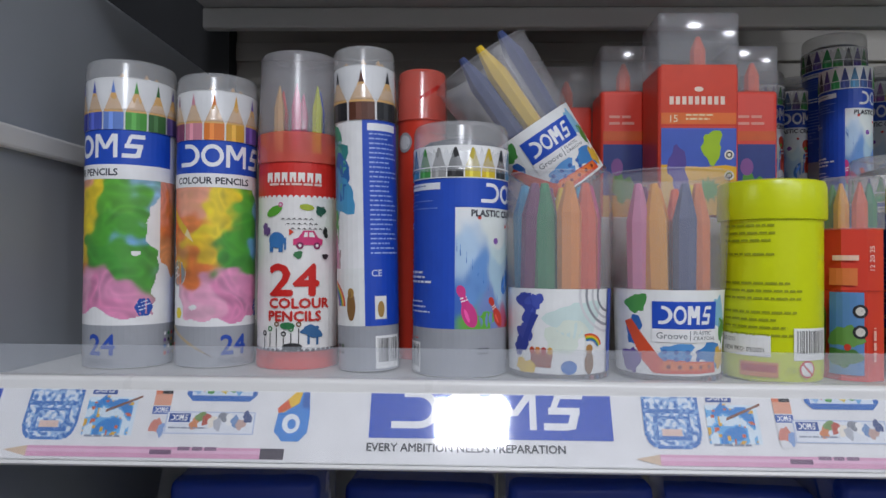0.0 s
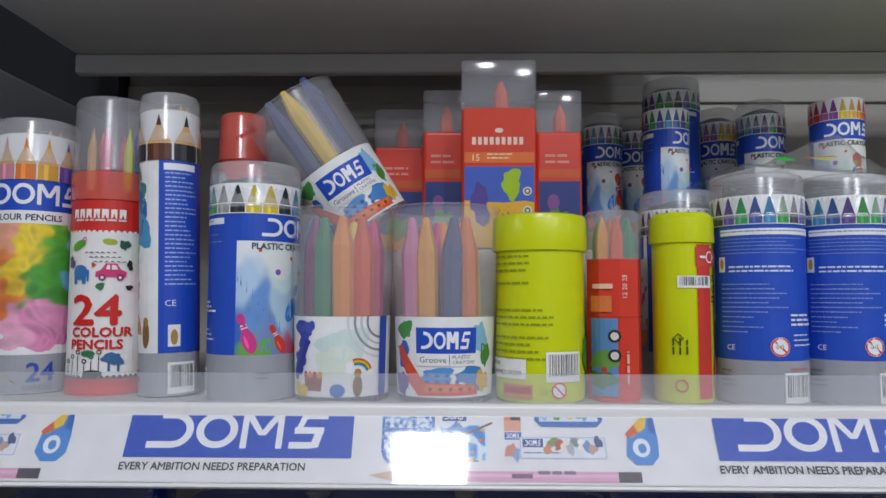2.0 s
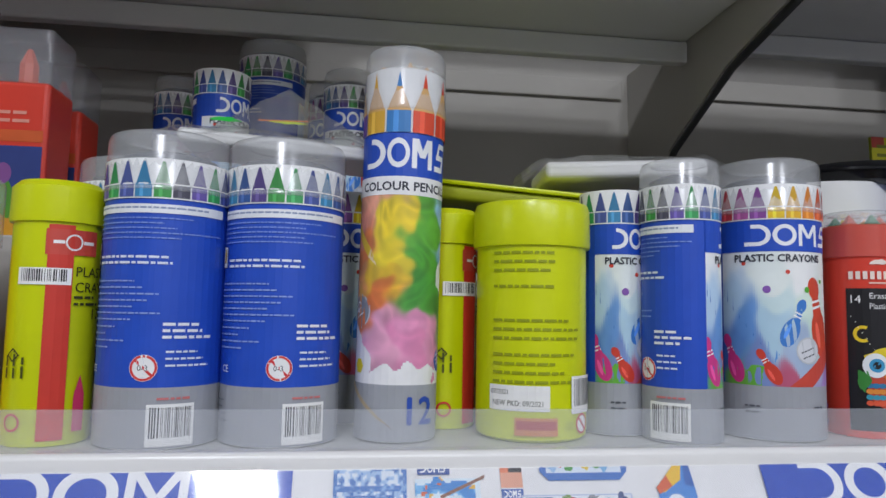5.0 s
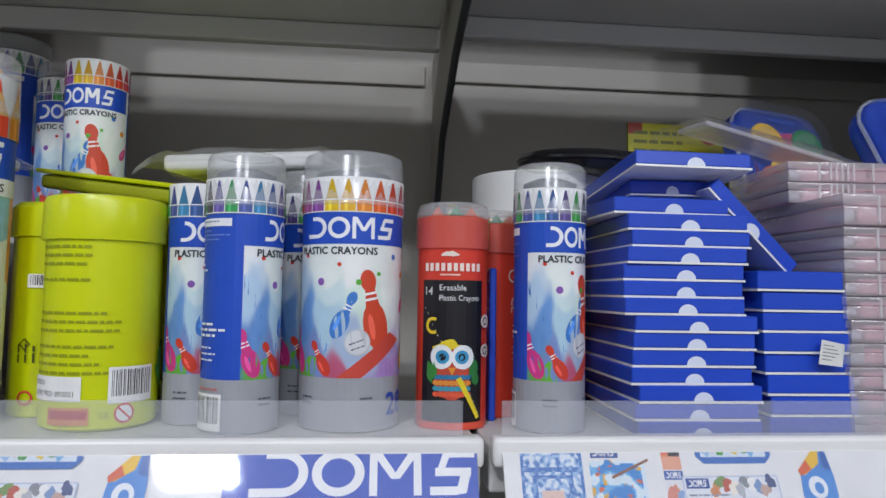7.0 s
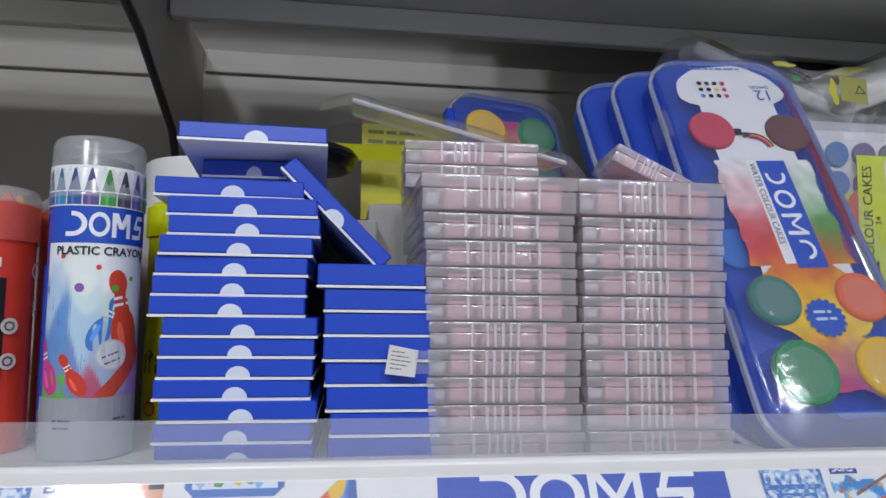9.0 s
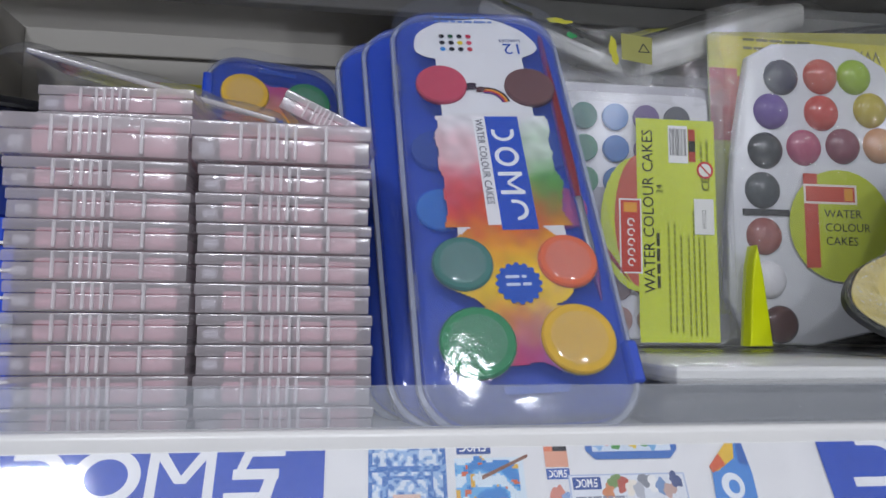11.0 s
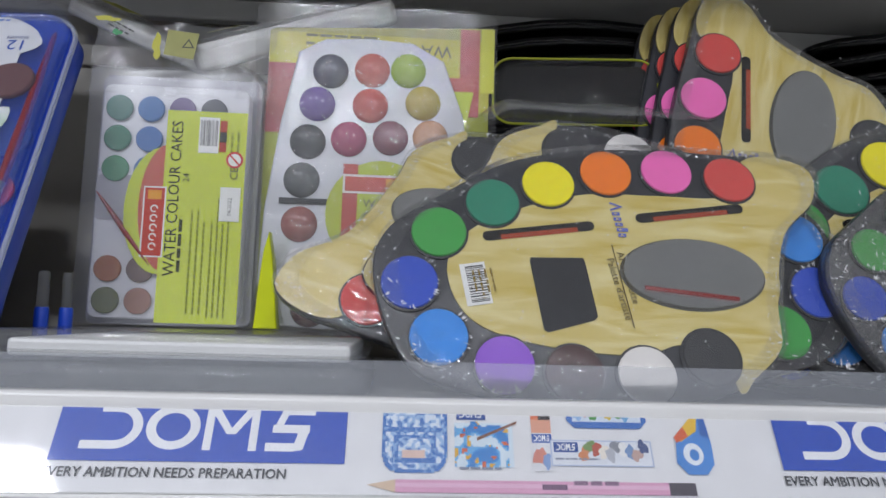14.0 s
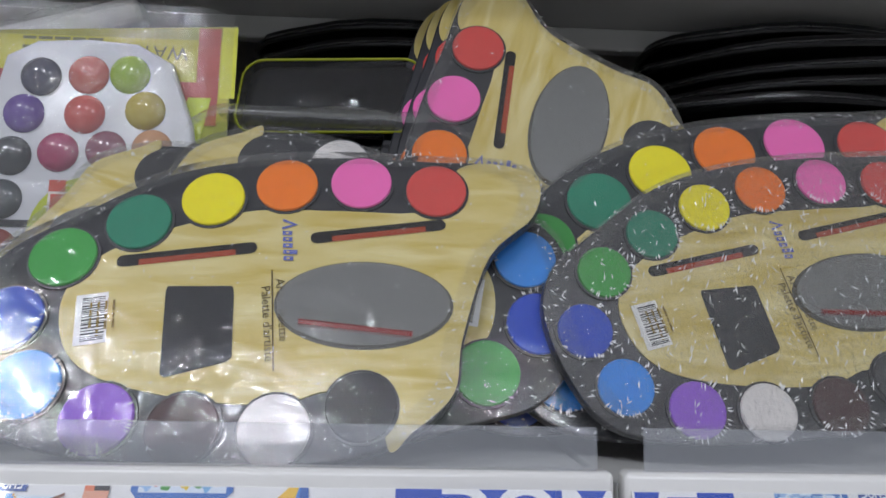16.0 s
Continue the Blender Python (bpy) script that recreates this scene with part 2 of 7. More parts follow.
class Art:
    """Flat shapes of ink in label coordinates: u to the right, v up."""

    def __init__(self):
        self.faces = []
        self.layer = 0
        self.clip = None

    def poly(self, pts, c, layer=None):
        if layer is None:
            self.layer += 1
            layer = self.layer
        if self.clip:
            u0, v0, u1, v1 = self.clip
            for k, lim, sign in ((0, u0, 1), (0, u1, -1), (1, v0, 1), (1, v1, -1)):
                pts = cut(pts, k, lim, sign)
                if len(pts) < 3:
                    return
        self.faces.append((pts, c if isinstance(c, tuple) else srgb(c), layer))

    def rect(self, u0, v0, u1, v1, c):
        self.poly([(u0, v0), (u1, v0), (u1, v1), (u0, v1)], c)

    def ell(self, u, v, a, b, c, rot=0.0, n=18):
        k, s = math.cos(radians(rot)), math.sin(radians(rot))
        self.poly([(u + a * math.cos(t) * k - b * math.sin(t) * s, v + a * math.cos(t) * s + b * math.sin(t) * k)
                   for t in (2 * math.pi * i / n for i in range(n))], c)

    def ring(self, u, v, r0, r1, c, a0=0, a1=360, n=24, squash=1.0):
        self.layer += 1
        for i in range(n):
            p, q = radians(a0 + (a1 - a0) * i / n), radians(a0 + (a1 - a0) * (i + 1) / n)
            self.poly([(u + r0 * squash * math.cos(p), v + r0 * math.sin(p)), (u + r1 * squash * math.cos(p), v + r1 * math.sin(p)),
                       (u + r1 * squash * math.cos(q), v + r1 * math.sin(q)), (u + r0 * squash * math.cos(q), v + r0 * math.sin(q))], c, self.layer)

    def blob(self, u, v, a, b, c, seed=0, n=26, rough=0.35):
        rnd = random.Random(seed)
        ph = [rnd.uniform(0, 6.28) for _ in range(4)]
        self.layer += 1
        pts = []
        for i in range(n):
            t = 2 * math.pi * i / n
            k = 1 + rough * (0.5 * math.sin(2 * t + ph[0]) + 0.35 * math.sin(3 * t + ph[1]) + 0.3 * math.sin(5 * t + ph[2]) + 0.2 * math.sin(8 * t + ph[3]))
            pts.append((u + a * k * math.cos(t), v + b * k * math.sin(t)))
        for i in range(n):
            self.poly([(u, v), pts[i], pts[(i + 1) % n]], c, self.layer)

    def text(self, s, u, v, h, c, rot=0.0, align="l", fat=1.0, bold=0.0):
        if bold:
            for du, dv in ((-bold, 0), (bold, 0), (0, bold), (0, -bold)):
                self.text(s, u + du, v + dv, h, c, rot, align, fat)
        tris, w = text_tris(s)
        h = h / 0.7
        k, q = math.cos(radians(rot)), math.sin(radians(rot))
        off = {"l": 0, "c": -w / 2, "r": -w}[align]
        self.layer += 1
        for t in tris:
            self.poly([(u + ((x + off) * fat * k - y * q) * h, v + ((x + off) * fat * q + y * k) * h) for x, y in t], c, self.layer)

    def lines(self, u, v, w, n, gap, c, seed=0, h=None, rot=0.0):
        """Writing too small to read, as broken bars."""
        rnd = random.Random(seed)
        h = h or gap * 0.45
        self.layer += 1
        k, q = math.cos(radians(rot)), math.sin(radians(rot))
        for i in range(n):
            x, end = 0.0, w * rnd.uniform(0.55, 1)
            while x < end:
                l = rnd.uniform(1.5, 5) * h
                self.poly([(u + a * k + (i * gap - b) * q, v + a * q - (i * gap - b) * k) for a, b in ((x, 0), (min(x + l, end), 0), (min(x + l, end), h), (x, h))], c, self.layer)
                x += l + h * 0.7

    def bars(self, u, v, w, h, c="101014", seed=1, back="f4f4f2", rot=0.0):
        """A barcode on its white field."""
        rnd = random.Random(seed)
        k, q = math.cos(radians(rot)), math.sin(radians(rot))
        f = lambda a, b: (u + a * k - b * q, v + a * q + b * k)
        self.poly([f(0, 0), f(w, 0), f(w, h), f(0, h)], back)
        x = w * 0.07
        self.layer += 1
        while x < w * 0.93:
            l = w * rnd.choice((0.012, 0.02, 0.03))
            self.poly([f(x, h * 0.2), f(x + l, h * 0.2), f(x + l, h * 0.92), f(x, h * 0.92)], c, self.layer)
            x += l + w * rnd.choice((0.014, 0.02, 0.035))

    def logo(self, u, v, w, h, c="f4f5f8", back="1d4fc0", pad=True):
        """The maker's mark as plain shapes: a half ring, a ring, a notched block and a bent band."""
        if pad:
            self.rect(u, v, u + w, v + h, back)
        b, k, t = v + h * 0.17, h * 0.68, h * 0.125
        e = k / 2
        # half ring with two feet
        x, g = u + w * 0.09, w * 0.19 - e
        self.rect(x, b, x + g, b + t, c)
        self.rect(x + w * 0.05, b + k - t, x + g, b + k, c)
        self.ring(x + g, b + e, e - t, e, c, -90, 90, 14, (w * 0.2 - g) / e)
        # ring
        self.ring(u + w * 0.395, b + e, e - t, e, c, 0, 360, 26, w * 0.093 / e)
        # notched block
        x0, x1, m = u + w * 0.505, u + w * 0.69, u + w * 0.5975
        q = t * 0.95
        self.rect(x0, b, x0 + q, b + k, c)
        self.rect(x1 - q, b, x1, b + k, c)
        self.poly([(x0, b + k), (x0 + q * 1.3, b + k), (m + q * 0.55, b + k * 0.36), (m - q * 0.55, b + k * 0.36)], c)
        self.poly([(x1, b + k), (x1 - q * 1.3, b + k), (m - q * 0.55, b + k * 0.36), (m + q * 0.55, b + k * 0.36)], c)
        # bent band
        x = u + w * 0.72
        self.rect(x, b, x + w * 0.1, b + t, c)
        self.poly([(x + w * 0.09, b), (x + w * 0.13, b + t * 0.2), (x + w * 0.15, b + e), (x + w * 0.11, b + e - t * 0.5)], c)
        self.poly([(x + w * 0.02, b + e - t * 0.5), (x + w * 0.15, b + e - t * 0.5), (x + w * 0.15, b + e + t * 0.5), (x + w * 0.02, b + e + t * 0.5)], c)
        self.poly([(x + w * 0.02, b + e - t * 0.4), (x + w * 0.05, b + e), (x + w * 0.085, b + k), (x + w * 0.05, b + k - t * 0.4)], c)
        self.rect(x + w * 0.06, b + k - t, x + w * 0.165, b + k, c)

    def field(self, u0, v0, u1, v1, cell, ink):
        """Soft print: small cells, each inked by ink(u, v), left bare where that is None."""
        self.layer += 1
        nu, nv = int((u1 - u0) / cell), int((v1 - v0) / cell)
        du, dv = (u1 - u0) / nu, (v1 - v0) / nv
        for a in range(nu):
            for b in range(nv):
                x, y = u0 + a * du, v0 + b * dv
                c = ink(x + du / 2, y + dv / 2)
                if c is not None:
                    self.poly([(x, y), (x + du, y), (x + du, y + dv), (x, y + dv)], c, self.layer)


def near_ink(anchors, u, v, warp, seed, sharp=5.0, freq=55.0):
    """Ink of the anchors (u, v, colour) nearest to a place that is bent by noise."""
    p = Vector((u * freq, v * freq, seed))
    x = u + warp * noise.noise(p) + warp * 0.45 * noise.noise(p * 2.7)
    y = v + warp * noise.noise(p + Vector((7, 3, 1))) + warp * 0.45 * noise.noise(p * 2.7 + Vector((2, 9, 4)))
    tot, col = 0.0, [0.0, 0.0, 0.0]
    for a, b, c in anchors:
        k = 1 / (1e-9 + ((x - a) ** 2 + (y - b) ** 2) ** (sharp / 2))
        tot += k
        for i in range(3):
            col[i] += c[i] * k
    return tuple(q / tot for q in col)


def cut(pts, k, lim, sign):
    """Keep the side of a convex outline where sign * (coordinate - lim) is above zero."""
    out = []
    for p, q in zip(pts, pts[1:] + pts[:1]):
        dp, dq = sign * (p[k] - lim), sign * (q[k] - lim)
        if dp >= 0:
            out.append(p)
        if dp * dq < 0:
            s = dp / (dp - dq)
            out.append((p[0] + (q[0] - p[0]) * s, p[1] + (q[1] - p[1]) * s))
    return out


def printed(name, art, place, parent, mat=None, step=0.0, label=""):
    """Lay the artwork on a surface: place(u, v, lift) gives the point; step: slice width on bent surfaces."""
    verts, faces, inks = [], [], []
    top = max([l for _, _, l in art.faces] + [40])
    for pts, c, layer in art.faces:
        pieces = [pts]
        if step:
            lo, hi = min(p[0] for p in pts), max(p[0] for p in pts)
            i0, i1 = math.floor(lo / step), math.ceil(hi / step)
            if i1 - i0 > 1:
                pieces = [cut(cut(pts, 0, i * step, 1), 0, (i + 1) * step, -1) for i in range(i0, i1)]
        for q in pieces:
            if len(q) < 3:
                continue
            faces.append(list(range(len(verts), len(verts) + len(q))))
            verts += [place(u, v, layer / top * 0.0009 + 0.0002) for u, v in q]
            inks.append((c, len(q)))
    me = bpy.data.meshes.new(name)
    me.from_pydata(verts, [], faces)
    at = me.color_attributes.new("ink", "FLOAT_COLOR", "CORNER")
    flat = [x for c, n in inks for _ in range(n) for x in (*c, 1.0)]
    at.data.foreach_set("color", flat)
    me.materials.append(mat or M_INK)
    ob = new(name, me)
    ob.parent = parent
    if label:
        ob["label"] = label
    return ob


def on_cylinder(r, turn=0.0, taper=0.0, h=1.0, sx=1.0, sy=1.0):
    def place(u, v, lift):
        a = u / r + radians(turn)
        rr = r + taper * v / h + lift
        return (math.sin(a) * rr * sx, -math.cos(a) * rr * sy, v)
    return place


def on_front(y0):
    return lambda u, v, lift: (u, y0 - lift, v)

# ---- the shelf bay ----
ZS = 1.381          # top of the shelf board
X0, X1 = -0.262, 2.3
SEAM = 0.716
YB = 0.72           # back panel
YF = 0.300          # front of the shelf


def shelf_board(name, x0, x1, label):
    th = empty(name, pose(0, 0, 0), label, "shelf")
    th["kind"] = "structure"
    part("board", box_bm(x0, YF + 0.012, ZS - 0.022, x1, YB - 0.002, ZS, 0.0012), M_STEEL, th)
    bm = box_bm(x0, YF, ZS - 0.008, x1, YF + 0.0115, ZS + 0.006, 0.0025, 3)
    smooth(part("front_lip", bm, M_LIP, th, "white rounded plastic front lip"))
    return th


shelf_board("shelf_1", X0, SEAM - 0.002, "white painted steel shop shelf with a plastic front lip")
shelf_board("shelf_2", SEAM + 0.002, 1.628, "white painted steel shop shelf with a plastic front lip")
shelf_board("shelf_3", 1.632, X1, "white painted steel shop shelf with a plastic front lip")


def structure(name, bm, mat, label):
    return tagged(part(name, bm, mat), label, name.rsplit("_", 1)[0].replace("_", " "), "", "structure")


structure("wall_back", box_bm(X0, YB, 0.1, X1, YB + 0.03, 2.2), M_BACK, "light grey painted steel back panel of the shelving")
structure("trim_back_rib", box_bm(X0, YB - 0.005, 1.676, SEAM - 0.004, YB - 0.001, 1.698, 0.0015), M_BACK, "folded steel rib along the back panel")
structure("trim_back_rib_2", box_bm(SEAM + 0.01, YB - 0.005, 1.682, X1, YB - 0.001, 1.705, 0.0015), M_BACK, "folded steel rib along the back panel")
for k, (xa, xb, dz) in enumerate(((-0.235, SEAM - 0.001, 0.0), (SEAM + 0.010, 1.629, 0.013), (1.633, X1, 0.013))):
    structure(f"shelf_upper_{k + 1}", box_bm(xa, 0.33, 1.686 + dz, xb, 0.586, 1.715 + dz, 0.002), M_STEEL, "underside of the white steel shelf above")
    structure(f"shelf_flange_{k + 1}", box_bm(xa, 0.574, 1.666 + dz, xb, 0.586, 1.6855 + dz, 0.002), M_STEEL, "folded stiffening flange below the upper shelf")
# Dark board added so the gap behind the upper shelf reads as shade.
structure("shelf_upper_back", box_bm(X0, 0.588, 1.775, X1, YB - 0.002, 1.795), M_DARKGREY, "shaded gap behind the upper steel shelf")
# Unseen strips, added to stop light leaking onto the back panel.
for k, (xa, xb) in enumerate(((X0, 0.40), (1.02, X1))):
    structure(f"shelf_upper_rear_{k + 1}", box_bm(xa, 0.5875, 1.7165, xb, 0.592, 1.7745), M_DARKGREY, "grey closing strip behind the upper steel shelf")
structure("wall_side", box_bm(X0 - 0.012, 0.20, 0.2, X0, YB - 0.03, 1.648, 0.003), M_SIDE, "grey glossy steel side panel of the shelving")
structure("trim_side_rail", box_bm(X0 + 0.0005, 0.20, 1.514, X0 + 0.007, YB - 0.05, 1.528, 0.002), M_STEEL, "bright steel rail along the side panel")
# Near-black sheets and an unseen lid, added for the darkness past the side panel.
structure("wall_side_outer", box_bm(-0.62, 0.10, 0.2, -0.60, YB - 0.002, 2.2), M_DARK, "near-black sheet added for the darkness beyond the side panel")
structure("wall_side_top", box_bm(-0.598, 0.30, 2.18, X0 - 0.02, YB - 0.002, 2.2), M_DARK, "unseen lid added to keep light out above the side panel")
structure("wall_side_corner", box_bm(X0 - 0.336, YB - 0.028, 0.2, X0 + 0.012, YB - 0.002, 2.2), M_DARK, "near-black sheet standing in for shade in the shelf corner")
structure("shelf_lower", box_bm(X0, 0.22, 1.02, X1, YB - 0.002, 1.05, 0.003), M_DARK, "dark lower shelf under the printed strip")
# Unseen room shell; walls are added, and the greys set the bounced light.
structure("floor", box_bm(-4, -2.6, -0.05, 6, 1.2, 0.0), M_FLOOR, "pale tiled shop floor")
structure("ceiling", box_bm(-4, -2.6, 2.9, 6, 1.2, 2.95), M_CEIL, "white ceiling boards over the aisle")
structure("wall_aisle", box_bm(-4, -2.65, 0, 6, -2.605, 2.9), M_WALL, "unseen grey wall added to bounce light across the aisle")
structure("wall_end_left", box_bm(-4.05, -2.6, 0, -4.001, 1.2, 2.9), M_WALL, "unseen grey wall added to close off the aisle")
structure("wall_end_right", box_bm(6.001, -2.6, 0, 6.05, 1.2, 2.9), M_WALL, "unseen grey wall added to close off the aisle")
structure("wall_behind", box_bm(-4, 1.2, 0, 6, 1.25, 2.9), M_WALL, "unseen grey wall added to close off the room")

# bracket plate that carries the upper shelf at the seam
bm = bmesh.new()
prof = [(0.34, 1.705), (0.40, 1.672), (0.52, 1.645), (0.62, 1.60), (0.68, 1.52), (0.70, 1.40), (0.719, 1.40), (0.719, 1.705)]
va = [bm.verts.new((SEAM + 0.004, y, z)) for y, z in prof]
vb = [bm.verts.new((SEAM + 0.008, y, z)) for y, z in prof]
bm.faces.new(va)
bm.faces.new(vb[::-1])
for i in range(len(prof)):
    bm.faces.new((va[i], vb[i], vb[(i + 1) % len(prof)], va[(i + 1) % len(prof)]))
bmesh.ops.recalc_face_normals(bm, faces=bm.faces[:])
tagged(part("shelf_bracket", bm, M_BACK), "pale steel bracket plate holding the upper shelf", "bracket")
cable = part("cable", tube_bm([(SEAM + 0.006, y - 0.004, z - 0.004) for y, z in prof[:6]], 0.0034), M_CABLE)
tagged(smooth(cable, 80), "thin black cable along the edge of the bracket", "cable")


def guard(x0, x1):
    """Clear acrylic strip that keeps the goods from sliding off."""
    th = empty("shelf_guard", pose(0, 0, 0), "clear acrylic guard strip along the shelf front", "shelf guard", "shelf guards")
    part("panel", box_bm(x0, YF + 0.0015, ZS + 0.0062, x1, YF + 0.0031, ZS + 0.0225, 0.0006, 1), M_GUARD, th)
    part("foot", box_bm(x0, YF + 0.0118, ZS + 0.0002, x1, YF + 0.0165, ZS + 0.0012, 0.0003, 1), M_GUARD, th)
    return th


guard(X0 + 0.01, SEAM - 0.012)
guard(SEAM + 0.006, 1.622)
guard(1.64, X1)


# printed strip in its clear holder below the lip; it leans back at the top
TILT = 27


def strip_art(art, x, part_only=None):
    """One repeat of the printed strip, 0.318 m long, from the logo's lower left corner."""
    w, h = 0.318, 0.044
    art.logo(x, 0.016, 0.123, 0.029)
    art.text("EVERY AMBITION NEEDS PREPARATION", x - 0.001, 0.0095, 0.0040, "3a3c44", fat=0.98, bold=0.00012)
    # school bag
    a = x + 0.139

    def bag(u, v):
        du, dv = (u - a - 0.014) / 0.0145, (v - 0.029) / 0.0165
        if abs(du) ** 4 + abs(dv) ** 4 > 1:
            return None
        edge = abs(du) ** 4 + abs(dv) ** 4 > 0.62
        n = noise.noise(Vector(((u - x) * 420, v * 420, 1.0)))
        if edge or (0.1 < dv < 0.2) or (abs(du) < 0.62 and -0.72 < dv < 0.02 and not (abs(du) < 0.5 and -0.6 < dv < -0.08)):
            return srgb("3f78c4" if n > -0.15 else "86aede")
        return srgb("dfe9f6" if n > 0.08 else "9fc0e6" if n > -0.2 else "4a7cc4")
    art.field(a - 0.001, 0.012, a + 0.029, 0.046, 0.0007, bag)
    art.rect(a + 0.0085, 0.019, a + 0.0185, 0.0225, "e8c9bc")
    # paint card
    a = x + 0.1705
    art.rect(a, 0.0155, a + 0.026, 0.035, "dcebf6")

    def sea(u, v):
        n = noise.noise(Vector(((u - x) * 170, v * 170, 4.0)))
        if n < -0.22 or v > 0.0335 + n * 0.004:
            return None
        m = noise.noise(Vector(((u - x) * 330, v * 330, 9.0)))
        return srgb("e6b23c" if m > 0.34 else "d8653c" if m < -0.36 else "2f86d2" if n > 0.02 else "6ab4e8")
    art.field(a, 0.0155, a + 0.024, 0.0365, 0.0008, sea)
    art.poly([(a + 0.010, 0.027), (a + 0.028, 0.035), (a + 0.028, 0.0362), (a + 0.010, 0.0285)], "8a5a44")
    art.logo(a + 0.001, 0.0365, 0.013, 0.005, back="274f9e")
    art.lines(a + 0.002, 0.0145, 0.022, 1, 0.002, "8a93a8", 5, 0.001)
    # small packet
    a = x + 0.205
    art.rect(a, 0.014, a + 0.009, 0.043, "e6e6ea")
    art.rect(a + 0.0035, 0.037, a + 0.009, 0.043, "2b2b30")
    art.rect(a, 0.037, a + 0.0035, 0.043, "e8825c")
    art.rect(a, 0.031, a + 0.009, 0.037, "e8a78c")
    art.logo(a, 0.0265, 0.009, 0.004, back="3c63b4")
    art.blob(a + 0.0035, 0.0205, 0.003, 0.004, "d98a7a", 3)
    art.blob(a + 0.0062, 0.0185, 0.002, 0.003, "8aa8d8", 6)
    # pencil box and scale
    a = x + 0.222
    art.poly([(a + 0.003, 0.0335), (a + 0.033, 0.0335), (a + 0.0365, 0.037), (a + 0.0365, 0.047), (a - 0.0005, 0.047), (a - 0.0005, 0.037)], "3b72c2")
    art.rect(a + 0.0022, 0.0365, a + 0.034, 0.047, "dbe6f4")
    for i, c in enumerate(("9ac0e8", "d94a3a", "4a9e48", "f0b428", "e6c83a", "4a9e48", "7ab4e0", "f2f2f2")):
        art.blob(a + 0.005 + i * 0.0036, 0.0405 + 0.001 * (i % 2), 0.0026, 0.003, c, i)
    art.logo(a + 0.009, 0.0405, 0.012, 0.0045, back="274f9e")
    art.rect(a - 0.009, 0.0165, a + 0.037, 0.028, "b9c6e2")
    art.rect(a - 0.0084, 0.017, a + 0.0364, 0.0275, "e6eaf2")
    art.logo(a - 0.0075, 0.0225, 0.011, 0.0045, back="274f9e")
    for i, c in enumerate(("d98a5a", "7a9a5a", "c05a4a", "f1eadf", "b9bcc6", "8a8e98", "f4f4f4", "7a9ac8", "c9a9a0", "4a5a8a")):
        art.blob(a + 0.006 + i * 0.003, 0.0235 + 0.0012 * ((i * 3) % 4 - 1.5), 0.0024, 0.0028, c, i + 20)
    art.lines(a - 0.007, 0.0192, 0.03, 1, 0.002, "8a93a8", 8, 0.0008)
    # twin pencils mark
    a = x + 0.270
    art.poly([(a - 0.0005, 0.0185), (a + 0.004, 0.0135), (a + 0.0125, 0.0135), (a + 0.0165, 0.018), (a + 0.017, 0.027), (a + 0.0155, 0.043), (a + 0.0135, 0.0435), (a + 0.001, 0.03)], "4a8fdc")
    art.poly([(a + 0.0, 0.030), (a + 0.0135, 0.0435), (a + 0.011, 0.033), (a + 0.003, 0.028)], "f2c43a")
    art.poly([(a + 0.0, 0.030), (a + 0.005, 0.035), (a + 0.007, 0.0305), (a + 0.001, 0.0275)], "e0653c")
    art.poly([(a + 0.0135, 0.0435), (a + 0.0155, 0.043), (a + 0.0165, 0.03), (a + 0.0125, 0.031)], "2f66b8")
    art.ell(a + 0.0078, 0.0225, 0.0046, 0.005, "eef3fa")
    art.ell(a + 0.0082, 0.0222, 0.0022, 0.0026, "4a8fdc")
    # pink pencil along the foot
    a = x + 0.133
    art.poly([(a, 0.0075), (a + 0.012, 0.0045), (a + 0.012, 0.0098)], "d9bfa4")
    art.rect(a + 0.012, 0.0045, a + 0.143, 0.0098, "dfa4c4")
    art.rect(a + 0.012, 0.0068, a + 0.143, 0.0085, "e9bcd6")
    art.rect(a + 0.075, 0.0062, a + 0.086, 0.0085, "7a5a78")
    art.lines(a + 0.089, 0.0083, 0.03, 1, 0.002, "8a6a86", 3, 0.0018)
    art.rect(a + 0.131, 0.0045, a + 0.143, 0.0098, "4b4450")


def printed_strip(x0, x1, first):
    th = empty("price_strip", pose(0, YF - 0.0015, ZS + 0.0005, -TILT, 0, 0) @ pose(0, 0, -0.048), "white printed shelf strip with blue logo blocks in a clear holder", "shelf strip", "shelf strips")
    card = part("strip_card", box_bm(x0, 0.0012, 0.0112, x1, 0.0022, 0.0475), M_WHITE, th)
    art = Art()
    art.clip = (x0, 0.0034, x1, 0.0388)
    art.rect(x0, 0, x1, 0.0465, "ececee")
    x = first
    while x < x1:
        strip_art(art, x)
        x += 0.318
    printed("strip_print", art, lambda u, v, lift: (u, 0.001 - lift, v + 0.0082), card, M_INK)
    part("holder_front", box_bm(x0, -0.0012, 0.0108, x1, -0.0006, 0.047), M_STRIPFILM, th, "glossy clear plastic strip front")
    smooth(part("holder_edge", box_bm(x0, -0.0016, 0.0084, x1, 0.0028, 0.0106, 0.0008), M_LIP, th))
    return th


M_STRIPFILM = film_material("strip_holder_film", "f2f4f8", 0.02, 0.045, 0.05, 8)
printed_strip(X0 + 0.002, SEAM - 0.006, -0.036 - 0.318)
printed_strip(SEAM + 0.006, 1.626, 0.909 - 0.318)
printed_strip(1.634, X1, 1.868 - 0.318)

